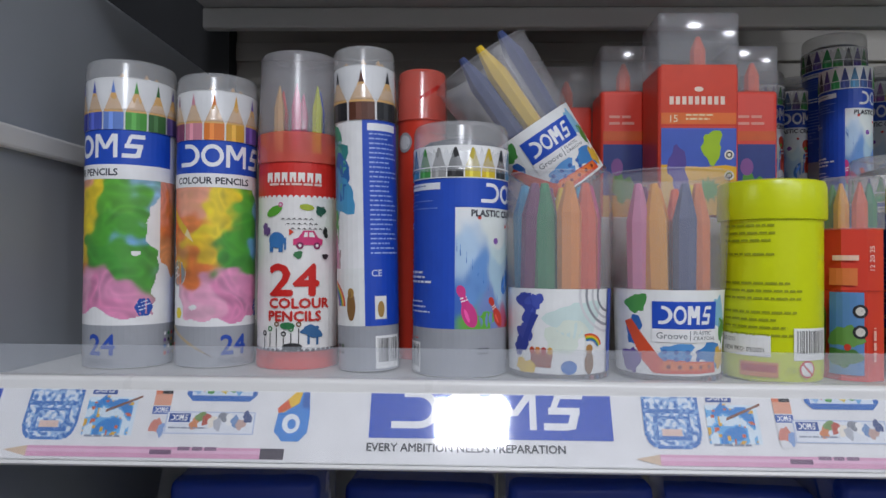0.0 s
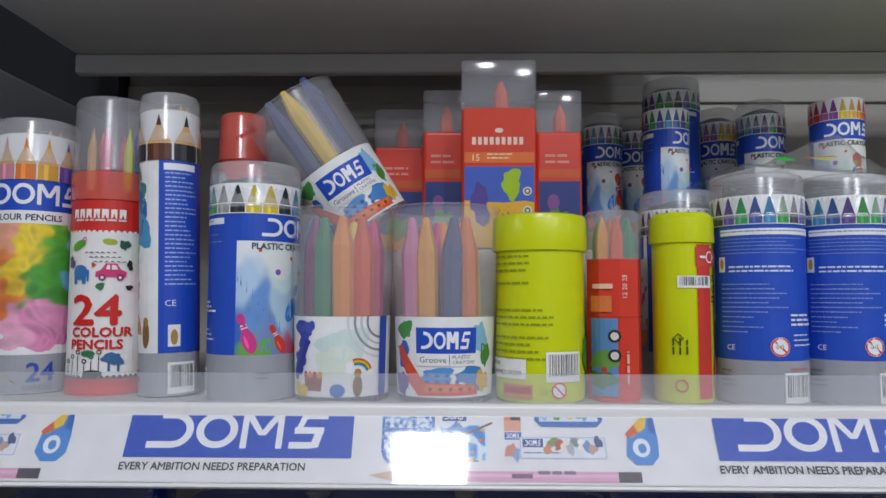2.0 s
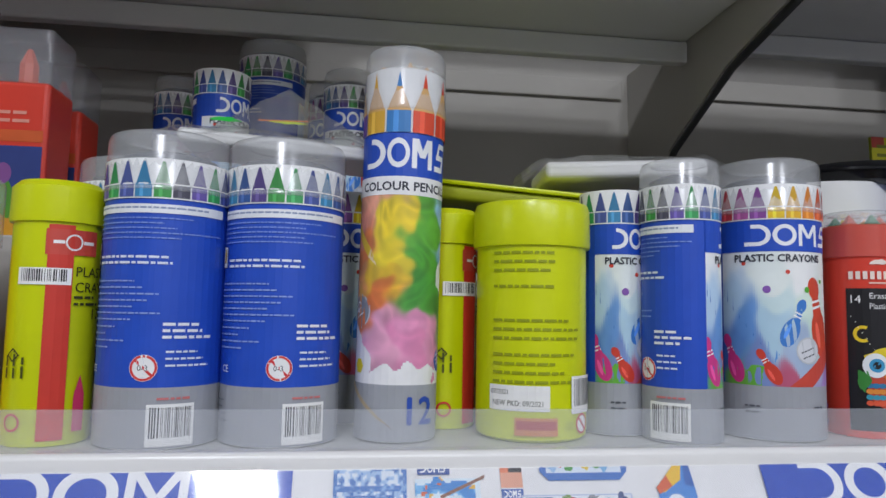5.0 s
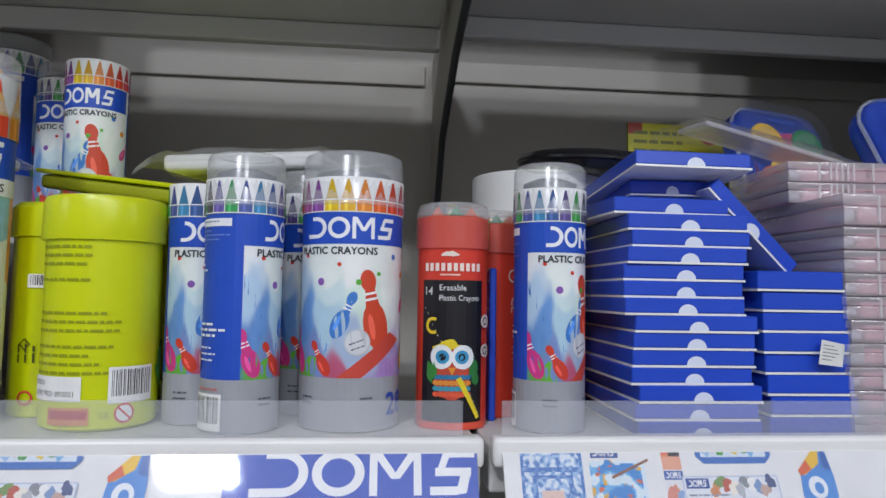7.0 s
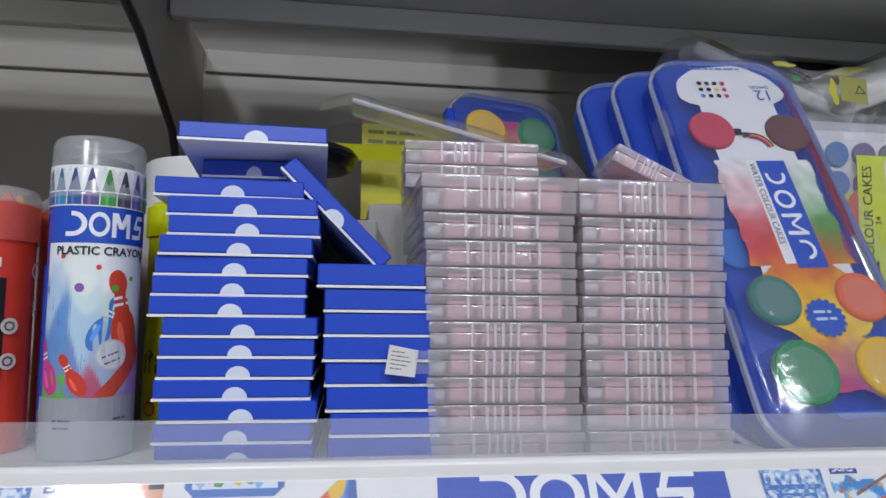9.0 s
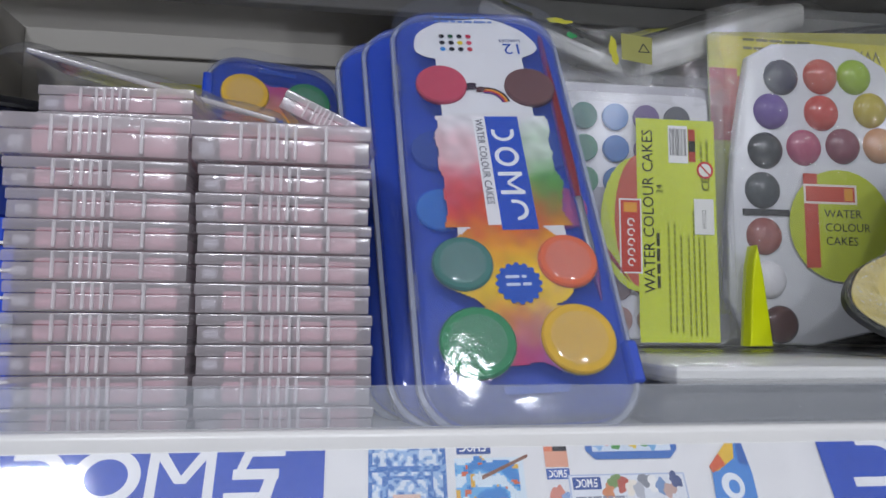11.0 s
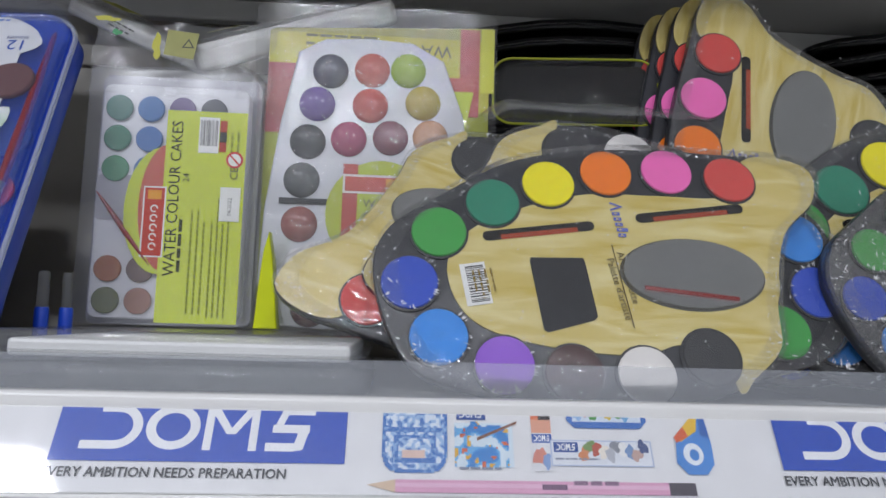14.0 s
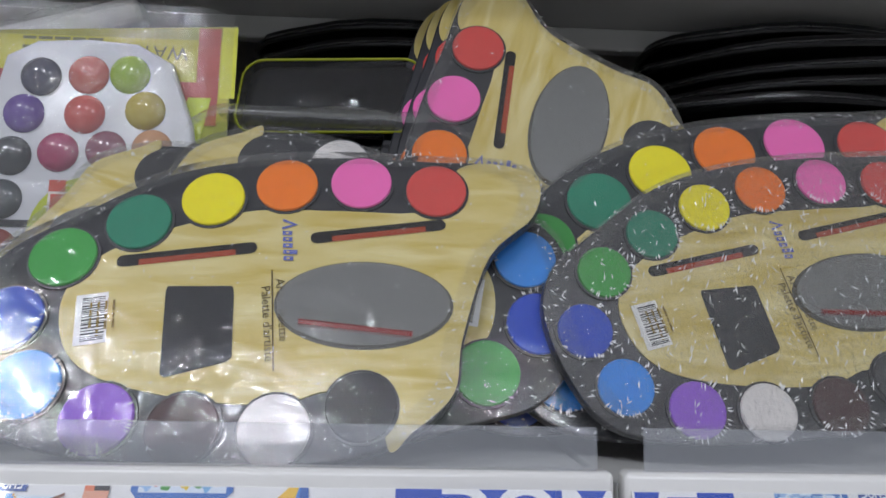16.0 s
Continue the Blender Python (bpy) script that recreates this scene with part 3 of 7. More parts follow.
# ---- tubes and jars ----
TIPS = ("2f8f4a", "2a2c34", "3a78b8", "6a4a9a", "b03a34", "e07a2a", "e6c21e", "4aa0c8", "7a3a5a", "3a6a3a")
WARM = ("e8c21e", "eab52a", "e88a2a", "e2602a", "d8452a", "c83a4a", "b05a9a", "8a4a9a")
COOL = ("3f9a4a", "4a4a5a", "6a5aa8", "3aa05a", "4a5aa0", "3f8ab8", "355a9a", "5a4a8a")
MIX = ("3a7fc0", "e04a2a", "e04a2a", "d88a2a", "c85a8a", "3a9a5a", "6a4a9a", "d8a83a")


def tips(art, u0, u1, v0, v1, n, cols, wood=False, seed=0):
    """A row of printed pencil or crayon points on white."""
    w = (u1 - u0) / n
    for i in range(n):
        c = cols[(i + seed) % len(cols)]
        x = u0 + i * w
        m = v0 + (v1 - v0) * 0.36
        art.rect(x + w * 0.04, v0, x + w * 0.96, m, c)
        art.rect(x + w * 0.3, v0, x + w * 0.5, m, tuple(min(1, k * 1.5 + 0.03) for k in srgb(c)))
        if wood:
            art.poly([(x + w * 0.04, m), (x + w * 0.96, m), (x + w * 0.6, v0 + (v1 - v0) * 0.75), (x + w * 0.4, v0 + (v1 - v0) * 0.75)], "dcae6c")
            art.poly([(x + w * 0.4, v0 + (v1 - v0) * 0.75), (x + w * 0.6, v0 + (v1 - v0) * 0.75), (x + w * 0.5, v1)], c)
        else:
            art.poly([(x + w * 0.08, m), (x + w * 0.92, m), (x + w * 0.56, v1), (x + w * 0.44, v1)], tuple(k * 0.8 for k in srgb(c)))


def cap(th, r, z0, z1, mat=None, label="frosted clear plastic cap"):
    """A cap with a rounded shoulder, a rolled rim and a flat top."""
    b = min(0.0035, r * 0.2)
    prof = [(r + 0.0006, z0), (r + 0.0011, z0 + 0.0008), (r + 0.0007, z0 + 0.002), (r, z1 - b), (r - b * 0.3, z1 - b * 0.3), (r - b, z1), (r * 0.75, z1), (r * 0.72, z1 - 0.0012), (0.0004, z1 - 0.0012)]
    return smooth(part("cap", lathe_bm(prof, 44), mat or M_FROST, th, label), 50)


def splash(art, u, v, w, h, seed=0):
    """Swirls of thick mixed paint with soft edges and ridges; white paper round them."""
    spots = [(cx, cy, srgb(c)) for cx, cy, c in ((.10, .92, "f09a80"), (.22, .98, "f4a88a"), (.16, .72, "ee8640"), (.08, .5, "f0a060"), (.42, .9, "f4d61c"), (.34, .62, "f6dc22"), (.26, .42, "ea7a30"), (.30, .52, "f2c81e"),
                                                 (.62, .88, "5cb42c"), (.60, .66, "4aa826"), (.52, .48, "3f9e2a"), (.80, .84, "9accec"), (.82, .64, "7ab6e4"), (.70, .42, "48a22c"), (.32, .24, "f0a8c8"), (.5, .18, "ea8cba"), (.16, .16, "f2b8d0"), (.6, .28, "e894be"))]

    def ink(x, y):
        a, b = (x - u) / w, (y - v) / h
        edge = noise.noise(Vector((a * 4.5, b * 4.5, seed * 0.37))) * 0.16 + noise.noise(Vector((a * 11, b * 11, seed * 0.37 + 5))) * 0.09
        mid = 0.44 + 0.10 * math.sin(b * 5 + seed)
        if abs(a - mid) > 0.46 - 0.20 * (1 - b) ** 2 + edge or b < 0.07 + edge * 0.6:
            return None
        c = near_ink(spots, a, b, 0.16, seed, 7.0, 4.5)
        r = noise.noise(Vector((a * 9 + 3 * noise.noise(Vector((a * 4, b * 4, seed))), b * 9, seed * 0.7)))
        ridge = 1.0 - 0.55 * abs(r) + 0.22 * max(0, noise.noise(Vector((a * 17, b * 17, seed + 2.0))))
        return tuple(min(1.0, max(0.0, q * ridge + 0.03)) for q in c)
    art.field(u, v, u + w, v + h, 0.00075, ink)


def pencil_tube(x, y, r, H, number, turn=0.0, tiltx=0.0, kind="front", group="pencil tubes", cols=MIX, n=0, label=None, scale=1.0):
    """Round card tube of colour pencils under a clear cap."""
    s = H / 0.192
    th = empty("pencil_tube", pose(x, y, ZS + r * abs(math.sin(radians(tiltx))), 0, tiltx, 0), label or "white and blue tube of colour pencils with a clear cap", "pencil tube", group)
    smooth(part("body", lathe_bm([(0.0003, 0.0004), (r - 0.001, 0.0004), (r - 0.0003, 0.001), (r - 0.0003, H * 0.935), (r - 0.002, H * 0.94), (r - 0.002, H * 0.86), (0.0003, H * 0.86)], 44), M_WHITE, th), 40)
    art = Art()
    U = math.pi * r
    g0, art0, t0, b1, p1 = 0.027 * s, 0.117 * s, 0.126 * s, 0.1475 * s, 0.1775 * s
    art.rect(-U, 0.001, U, g0, "a3a6ac")
    art.rect(-U, g0, U, H * 0.933, "f2f2f2")
    if kind == "front":
        art.clip = (-U, g0, U * 0.999, art0)
        splash(art, -U * 0.60, g0, U * 1.30, art0 - g0, int(x * 1000))
        splash(art, U * 0.5, g0, U * 0.9, art0 - g0, int(x * 1000) + 5)
        art.ell(-U * 0.42, g0 + 0.034 * s, 0.0085, 0.0085, "c9cbcf")
        art.ell(-U * 0.42, g0 + 0.034 * s, 0.0076, 0.0076, "8d9198")
        art.ring(-U * 0.44, g0 + 0.036 * s, 0.002, 0.0028, "f0f0f2", 30, 300, 10)
        art.lines(-U * 0.5, g0 + 0.033 * s, 0.01, 2, 0.003, "f2f2f4", 3, 0.0008, 20)
        art.poly([(U * 0.38 + 0.0058 * math.cos(radians(a)), g0 + 0.011 * s + 0.0062 * math.sin(radians(a))) for a in range(0, 360, 60)], "2552b0")
        art.lines(U * 0.38 - 0.004, g0 + 0.013 * s, 0.008, 3, 0.0022, "dfe6f4", 5, 0.0008, 15)
        art.ell(-U * 0.4, g0 + 0.008, 0.0035, 0.0038, "f0dc28", 0, 6)
        art.poly([(-U * 0.7, art0 - 0.004), (-U * 0.66, art0 - 0.001), (-U * 0.3, art0 - 0.026), (-U * 0.26, art0 - 0.032), (-U * 0.33, art0 - 0.03)], "e8c23a")
        art.poly([(-U * 0.33, art0 - 0.03), (-U * 0.3, art0 - 0.026), (-U * 0.24, art0 - 0.0345)], "f0d9a8")
        art.clip = None
        art.rect(-U, g0, -U * 0.55, b1, "1d4fc0")
        art.rect(-U * 0.56, t0, U * 0.6, b1, "1d4fc0")
        art.logo(-U * 0.47, t0 + 0.0005, U * 0.95, (b1 - t0), pad=False)
        art.rect(-U * 0.55, art0, U * 0.6, t0, "f4f4f4")
        art.text("COLOUR PENCILS", -U * 0.42, art0 + 0.0022, 0.0042 * s, "2a2e3c", bold=0.00015, fat=min(1.05, U * 0.9 / (0.0042 * s / 0.7 * 8.6)))
        art.lines(-U * 0.95, g0 + 0.05, 0.012, 9, 0.004, "7f97d8", 4, 0.0007)
        art.text(number, -U * 0.02, 0.009 * s, 0.0125 * s, "2a50b0", bold=0.0004)
        art.poly([(-U * 0.55, g0), (-U * 0.48, g0), (-U * 0.15, 0.011), (-U * 0.08, 0.0075), (-U * 0.2, 0.0115)], "b9a88a")
        art.poly([(-U * 0.15, 0.011), (-U * 0.2, 0.0125), (-U * 0.06, 0.006)], "5a3a24")
        if number == "24":
            art.text("FREE", -U * 0.62, 0.0105, 0.0044, "e0653c")
            art.text("SHADES", -U * 0.04, 0.003, 0.0035, "6a6e78")
        for i in range(16):
            art.ell(U * 0.56 + (i % 4) * 0.0038, 0.008 + (i // 4) * 0.0042, 0.0012, 0.0012, ("e04a3a", "e8c22a", "3a8a4a", "2a2c34", "f4f4f4", "7a4a9a", "3a78c0")[i * 5 % 7])
        tips(art, -U, U * 0.999, b1, p1, n or max(8, int(U * 2 / 0.0068)), cols, True, int(number))
    else:
        art.clip = (-U, g0, U, b1)
        splash(art, -U * 0.9, g0 + 0.02, U * 0.7, art0 - g0, 77)
        for i, c in enumerate(("3a9a7a", "2f8a8a", "5ab0a0", "2a6ab0", "4a9ac8")):
            art.blob(-U * 0.45 + i * 0.002, art0 - 0.008 * i + 0.02, 0.012, 0.014, c, i + 40)
        art.rect(-U * 0.6, g0, U * 0.1, g0 + 0.035, "eef0ee")
        for i, c in enumerate(("e05a4a", "f0b030", "5aa84a", "3a7ac8", "6a4a9a")):
            art.ring(-U * 0.5, g0 + 0.012, 0.015 - i * 0.0014, 0.0164 - i * 0.0014, c, 0, 80, 8)
        art.ell(-U * 0.15, g0 + 0.012, 0.003, 0.009, "8a6438")
        art.ell(-U * 0.15, g0 + 0.02, 0.0022, 0.003, "b08a4a")
        art.clip = None
        art.rect(0.0, g0, U, b1, "1f4dbf")
        art.rect(0.003, b1 - 0.0065, 0.024, b1 - 0.002, "f0f2f6")
        art.lines(0.004, b1 - 0.009, 0.022, 26, 0.0029, "a9bdea", 9, 0.0009)
        art.text("CE", 0.004, g0 + 0.03, 0.004, "f0f2f6")
        art.rect(0.006, g0 + 0.004, 0.0135, g0 + 0.018, "efeee8")
        art.ell(0.0098, g0 + 0.010, 0.0022, 0.005, "b08a4a")
        art.bars(0.006, 0.002, 0.018, 0.02)
        for i in range(8):
            art.ell(-U * 0.45 + (i % 4) * 0.0036, 0.012 + (i // 4) * 0.004, 0.0011, 0.0011, ("33363c", "5a6a5a", "7a4a4a")[i % 3])
        tips(art, -U, U * 0.999, b1, 0.177 * s, 7, ("5a2f1c", "26282c", "274a2a", "1f2024"), True, 1)
    printed("label", art, on_cylinder(r, turn), th, M_INK, 0.0035)
    for i in range(7):
        a = i * 2.4
        pen = part("pencil", lathe_bm([(0.0034, H * 0.861), (0.0034, H * 0.93), (0.0004, H * 0.965)], 6), M_WOOD, th)
        pen.location = (math.cos(a) * r * 0.6, math.sin(a) * r * 0.6, 0)
    cap(th, r + 0.0004, H * 0.83, H)
    return th


def pin(art, u, v, h, c, rot=0.0):
    """A bowling pin: two ovals, a neck and its stripes."""
    k, q = math.cos(radians(rot)), math.sin(radians(rot))
    f = lambda a, b: (u + a * k - b * q, v + a * q + b * k)
    art.ell(*f(0, h * 0.3), h * 0.17, h * 0.3, c, rot)
    art.poly([f(-h * 0.1, h * 0.5), f(h * 0.1, h * 0.5), f(h * 0.06, h * 0.78), f(-h * 0.06, h * 0.78)], c)
    art.ell(*f(0, h * 0.86), h * 0.1, h * 0.14, c, rot)
    art.poly([f(-h * 0.085, h * 0.62), f(h * 0.085, h * 0.62), f(h * 0.08, h * 0.65), f(-h * 0.08, h * 0.65)], "f4f4f4")
    art.poly([f(-h * 0.08, h * 0.69), f(h * 0.08, h * 0.69), f(h * 0.075, h * 0.72), f(-h * 0.075, h * 0.72)], "f4f4f4")
    art.ell(*f(-h * 0.06, h * 0.3), h * 0.04, h * 0.16, tuple(min(1, x * 1.6 + 0.05) for x in srgb(c)), rot)


def crayon_tube(x, y, r, H, turn=0.0, cols=COOL, number="", capped=True, group="crayon tubes", zbase=0.0, label=None, seed=0, n=0):
    """Card tube of plastic crayons: bowling pins in front, small print on blue behind."""
    s = H / 0.1415
    th = empty("crayon_tube", pose(x, y, ZS + zbase, 0, 0, 0), label or "blue and white tube of plastic crayons with a frosted cap", "crayon tube", group)
    top = 0.1275 * s
    smooth(part("body", lathe_bm([(0.0003, 0.0004), (r - 0.001, 0.0004), (r - 0.0003, 0.001), (r - 0.0003, top), (r - 0.002, top), (r - 0.002, top - 0.008), (0.0003, top - 0.008)], 44), M_WHITE, th), 40)
    art = Art()
    U = math.pi * r
    g0, a1, b1 = 0.027 * s, 0.0935 * s, 0.1095 * s
    art.rect(-U, 0.001, U, g0, "a3a6ac")
    art.rect(-U, g0, U, b1, "2150c2")
    W = U * 0.5
    art.clip = (-W, g0, W, a1)
    art.rect(-W, g0, W, a1, "eef1f3")
    spots = [(a, b, srgb(c)) for a, b, c in ((-.8, 1, "f2f4f4"), (0, 1, "f4f5f4"), (.8, 1, "f2f4f6"), (-.4, .8, "eaf2ee"), (.4, .82, "eef4f0"), (-.9, .66, "b8d4ee"), (-.3, .62, "d2e8ea"), (.2, .66, "dcefe2"), (.8, .64, "e4eef0"),
                                             (-.75, .42, "6a9ad8"), (-.3, .40, "b4d4e6"), (.3, .42, "cfe6dc"), (.9, .42, "d8e2f0"), (-.95, .2, "3f6cc0"), (-.5, .16, "7a90c8"), (0, .2, "a8bcd8"), (.55, .2, "b09cd0"), (.95, .16, "9a86c8"), (-.7, .02, "6ab044"), (-.2, .0, "c05a7a"), (.4, .0, "a884c4"), (.9, .02, "7a9ad0"))]
    span = a1 - g0
    art.field(-W, g0, W, a1, 0.0011, lambda u, v: near_ink(spots, u / W, (v - g0) / span, 0.16, seed + 0.5, 6.0, 2.6))
    art.poly([(-W * 0.98, g0 + 0.052), (-W * 0.98, g0 + 0.045), (-W * 0.35, g0 + 0.012), (-W * 0.3, g0 + 0.016)], "5a94d8")
    art.poly([(-W * 0.98, g0 + 0.0485), (-W * 0.98, g0 + 0.0455), (-W * 0.34, g0 + 0.0125)], "3a70c0")
    art.blob(-W * 0.6, g0 + 0.004, 0.007, 0.006, "6ab83e", 2)
    art.blob(W * 0.6, g0 + 0.003, 0.01, 0.007, "b58ad0", 3)
    pin(art, -W * 0.25, g0 + 0.02, 0.026, "3f7fcf", -25)
    pin(art, -W * 0.75, g0 + 0.001, 0.026, "d83a8a", 20)
    pin(art, W * 0.35, g0 + 0.014, 0.042, "d5482a", 12)
    pin(art, -W * 0.3, g0 + 0.001, 0.020, "d5402e", 30)
    art.poly([(-W * 0.2, g0), (W * 0.1, g0), (W * 0.7, g0 + 0.019), (W * 0.5, g0 + 0.023)], "cf4a3a")
    pin(art, W * 0.8, g0 + 0.003, 0.022, "e0a82a", -20)
    pin(art, W * 0.75, g0 + 0.033, 0.016, "d8559a", -35)
    art.ell(W * 0.05, g0 + 0.018, 0.0068, 0.0068, "c6c9ce")
    art.ell(W * 0.05, g0 + 0.018, 0.006, 0.006, "d9dbe0")
    art.lines(W * 0.05 - 0.004, g0 + 0.0165, 0.008, 2, 0.003, "5a5e66", 2, 0.0007, 20)
    for i, c in enumerate(("d8402e", "5ab03a", "f0962a", "d8402e", "3f7fcf", "8a5ab0", "5ab03a")):
        art.ell(-W * 0.85 + W * 1.7 * ((i * 0.43 + 0.1) % 1), a1 - 0.006 - 0.0045 * ((i * 3) % 4), 0.0011 + 0.0004 * (i % 3), 0.0011 + 0.0004 * (i % 3), c)
    art.clip = None
    art.rect(-W, a1, W, b1, "1d4fc0")
    art.logo(-W * 0.8, a1, W * 1.5, b1 - a1, pad=False)
    art.rect(W * 0.9, a1, W, b1, "eef1f3")
    art.text("PLASTIC CRAYONS", -W * 0.8, a1 - 0.0052, 0.0036 * s, "2a2e3c", bold=0.00014, fat=min(1.0, W * 1.5 / (0.0036 * s / 0.7 * 9.0)))
    if number:
        art.text(number, W * 0.45, 0.008 * s, 0.011 * s, "2a50b0", bold=0.0004)
    art.lines(-W * 0.7, 0.017, 0.012, 2, 0.003, "5a5e66", 4, 0.0009)
    art.lines(W * 0.1, 0.017, 0.007, 1, 0.003, "5a5e66", 6, 0.0009)
    # back: small print on blue, centred half a turn away
    for sgn in (-1, 1):
        art.clip = (-U, g0, -W, b1) if sgn < 0 else (W, g0, U, b1)
        c = sgn * U
        art.rect(c - U * 0.4, b1 - 0.0065, c + U * 0.4, b1 - 0.0025, "eef1f6")
        art.lines(c - U * 0.4, b1 - 0.0045, U * 0.7, 1, 0.002, "8a98b8", 2, 0.0008)
        art.lines(c - U * 0.4, b1 - 0.009, U * 0.8, 5, 0.0022, "7f9ae0", 11, 0.0006)
        art.lines(c - U * 0.4 + 0.006, b1 - 0.0265, U * 0.55, 2, 0.0026, "dfe7f8", 12, 0.0011)
        art.lines(c - U * 0.4, b1 - 0.037, U * 0.5, 7, 0.0028, "8fa6e4", 13, 0.0007)
        art.lines(c + U * 0.08, b1 - 0.056, U * 0.3, 3, 0.0028, "eef1f8", 14, 0.0013)
        art.lines(c - U * 0.4, b1 - 0.057, U * 0.3, 4, 0.003, "8fa6e4", 17, 0.0007)
        art.lines(c + U * 0.1, g0 + 0.015, U * 0.25, 3, 0.003, "dfe7f8", 18, 0.0009)
        art.rect(c - U * 0.42, b1 - 0.029, c - U * 0.42 + 0.005, b1 - 0.0195, "f0efe9")
        art.ell(c - U * 0.42 + 0.0025, b1 - 0.024, 0.0015, 0.0034, "c8a23a")
        art.text("CE", c - U * 0.36, g0 + 0.006, 0.0032, "f0f2f6")
        art.ell(c, g0 + 0.0085, 0.0058, 0.0058, "f2f2f2")
        art.ring(c, g0 + 0.0085, 0.0046, 0.0056, "d8383a", 0, 360, 20)
        art.poly([(c - 0.0042, g0 + 0.0118), (c - 0.0034, g0 + 0.0126), (c + 0.0042, g0 + 0.0052), (c + 0.0034, g0 + 0.0044)], "d8383a")
        art.text("0-3", c - 0.0026, g0 + 0.0073, 0.0024, "3a3c44")
        art.clip = (-U, 0.001, -W, g0) if sgn < 0 else (W, 0.001, U, g0)
        art.lines(c - U * 0.42, 0.02, 0.012, 4, 0.003, "6a6e78", 8, 0.0008)
        art.bars(c + 0.002, 0.002, 0.02, 0.018, seed=5)
        art.lines(c + 0.006, 0.0218, 0.014, 1, 0.002, "d07a7a", 2, 0.001)
    art.clip = None
    art.rect(-U, b1, U, top, "f3f4f4")
    tips(art, -U, U * 0.999, b1 + 0.0006, top - 0.0015, n or max(10, int(U * 2 / 0.0066)), cols, False, seed)
    art.rect(-U, b1 + 0.0062, U, b1 + 0.0068, "eeeeee")
    printed("label", art, on_cylinder(r, turn), th, M_INK, 0.0035)
    if capped:
        cap(th, r + 0.0004, b1 + 0.004, H)
        smooth(part("crayon_wad", lathe_bm([(r * 0.8, top - 0.007), (r * 0.78, top + 0.004), (r * 0.4, top + 0.007), (0.0004, top + 0.0075)], 12), M_GREYWAD, th, "crayon ends under the cap"), 30)
    return th


M_GREYWAD = material("crayon_ends", "4a4f5a", 0.6, vary=0.4, scale=160)

pencil_tube(-0.2065, 0.384, 0.0268, 0.1925, "24", turn=-24, n=13, cols=("4a3a7a", "3a3f9a", "4a5ab8", "6a8ad0", "4a9a3a", "3a6a3a", "5a4a8a"))
pencil_tube(-0.1517, 0.390, 0.0248, 0.186, "24", turn=30, n=12, cols=("d08a9a", "e07a2a", "d8a23a", "6a4a9a", "4a4a9a", "3a3f7a", "8a4a6a"))
pencil_tube(-0.0475, 0.374, 0.0188, 0.1995, "12", turn=2, tiltx=-1.5, kind="back", label="blue tube of colour pencils leaning slightly on its neighbour")
pencil_tube(0.4485, 0.365, 0.0200, 0.193, "12", turn=6, tiltx=0.6, n=10, label="tall narrow tube of twelve colour pencils with a clear cap")
crayon_tube(0.0094, 0.3688, 0.0288, 0.151, turn=84, cols=("26323a", "3f8fb8", "4aa04a", "9a9a9a", "26262a", "d8c43a", "e0c22a"), n=18)
crayon_tube(0.3373, 0.3616, 0.0275, 0.142, turn=180, n=22)
crayon_tube(0.3926, 0.364, 0.0278, 0.142, turn=184, n=22, seed=3)
crayon_tube(0.421, 0.419, 0.0200, 0.1415, turn=40, number="28", cols=WARM, capped=False)
crayon_tube(0.567, 0.377, 0.0175, 0.1415, turn=36, cols=COOL, capped=False)
crayon_tube(0.5941, 0.3545, 0.0195, 0.1415, turn=100, cols=COOL)
crayon_tube(0.622, 0.404, 0.0185, 0.1415, turn=40, cols=COOL, seed=2)
crayon_tube(0.6499, 0.3662, 0.0267, 0.145, turn=5, cols=WARM, number="28", n=20)
crayon_tube(0.7572, 0.3535, 0.0190, 0.1415, turn=40, cols=COOL)


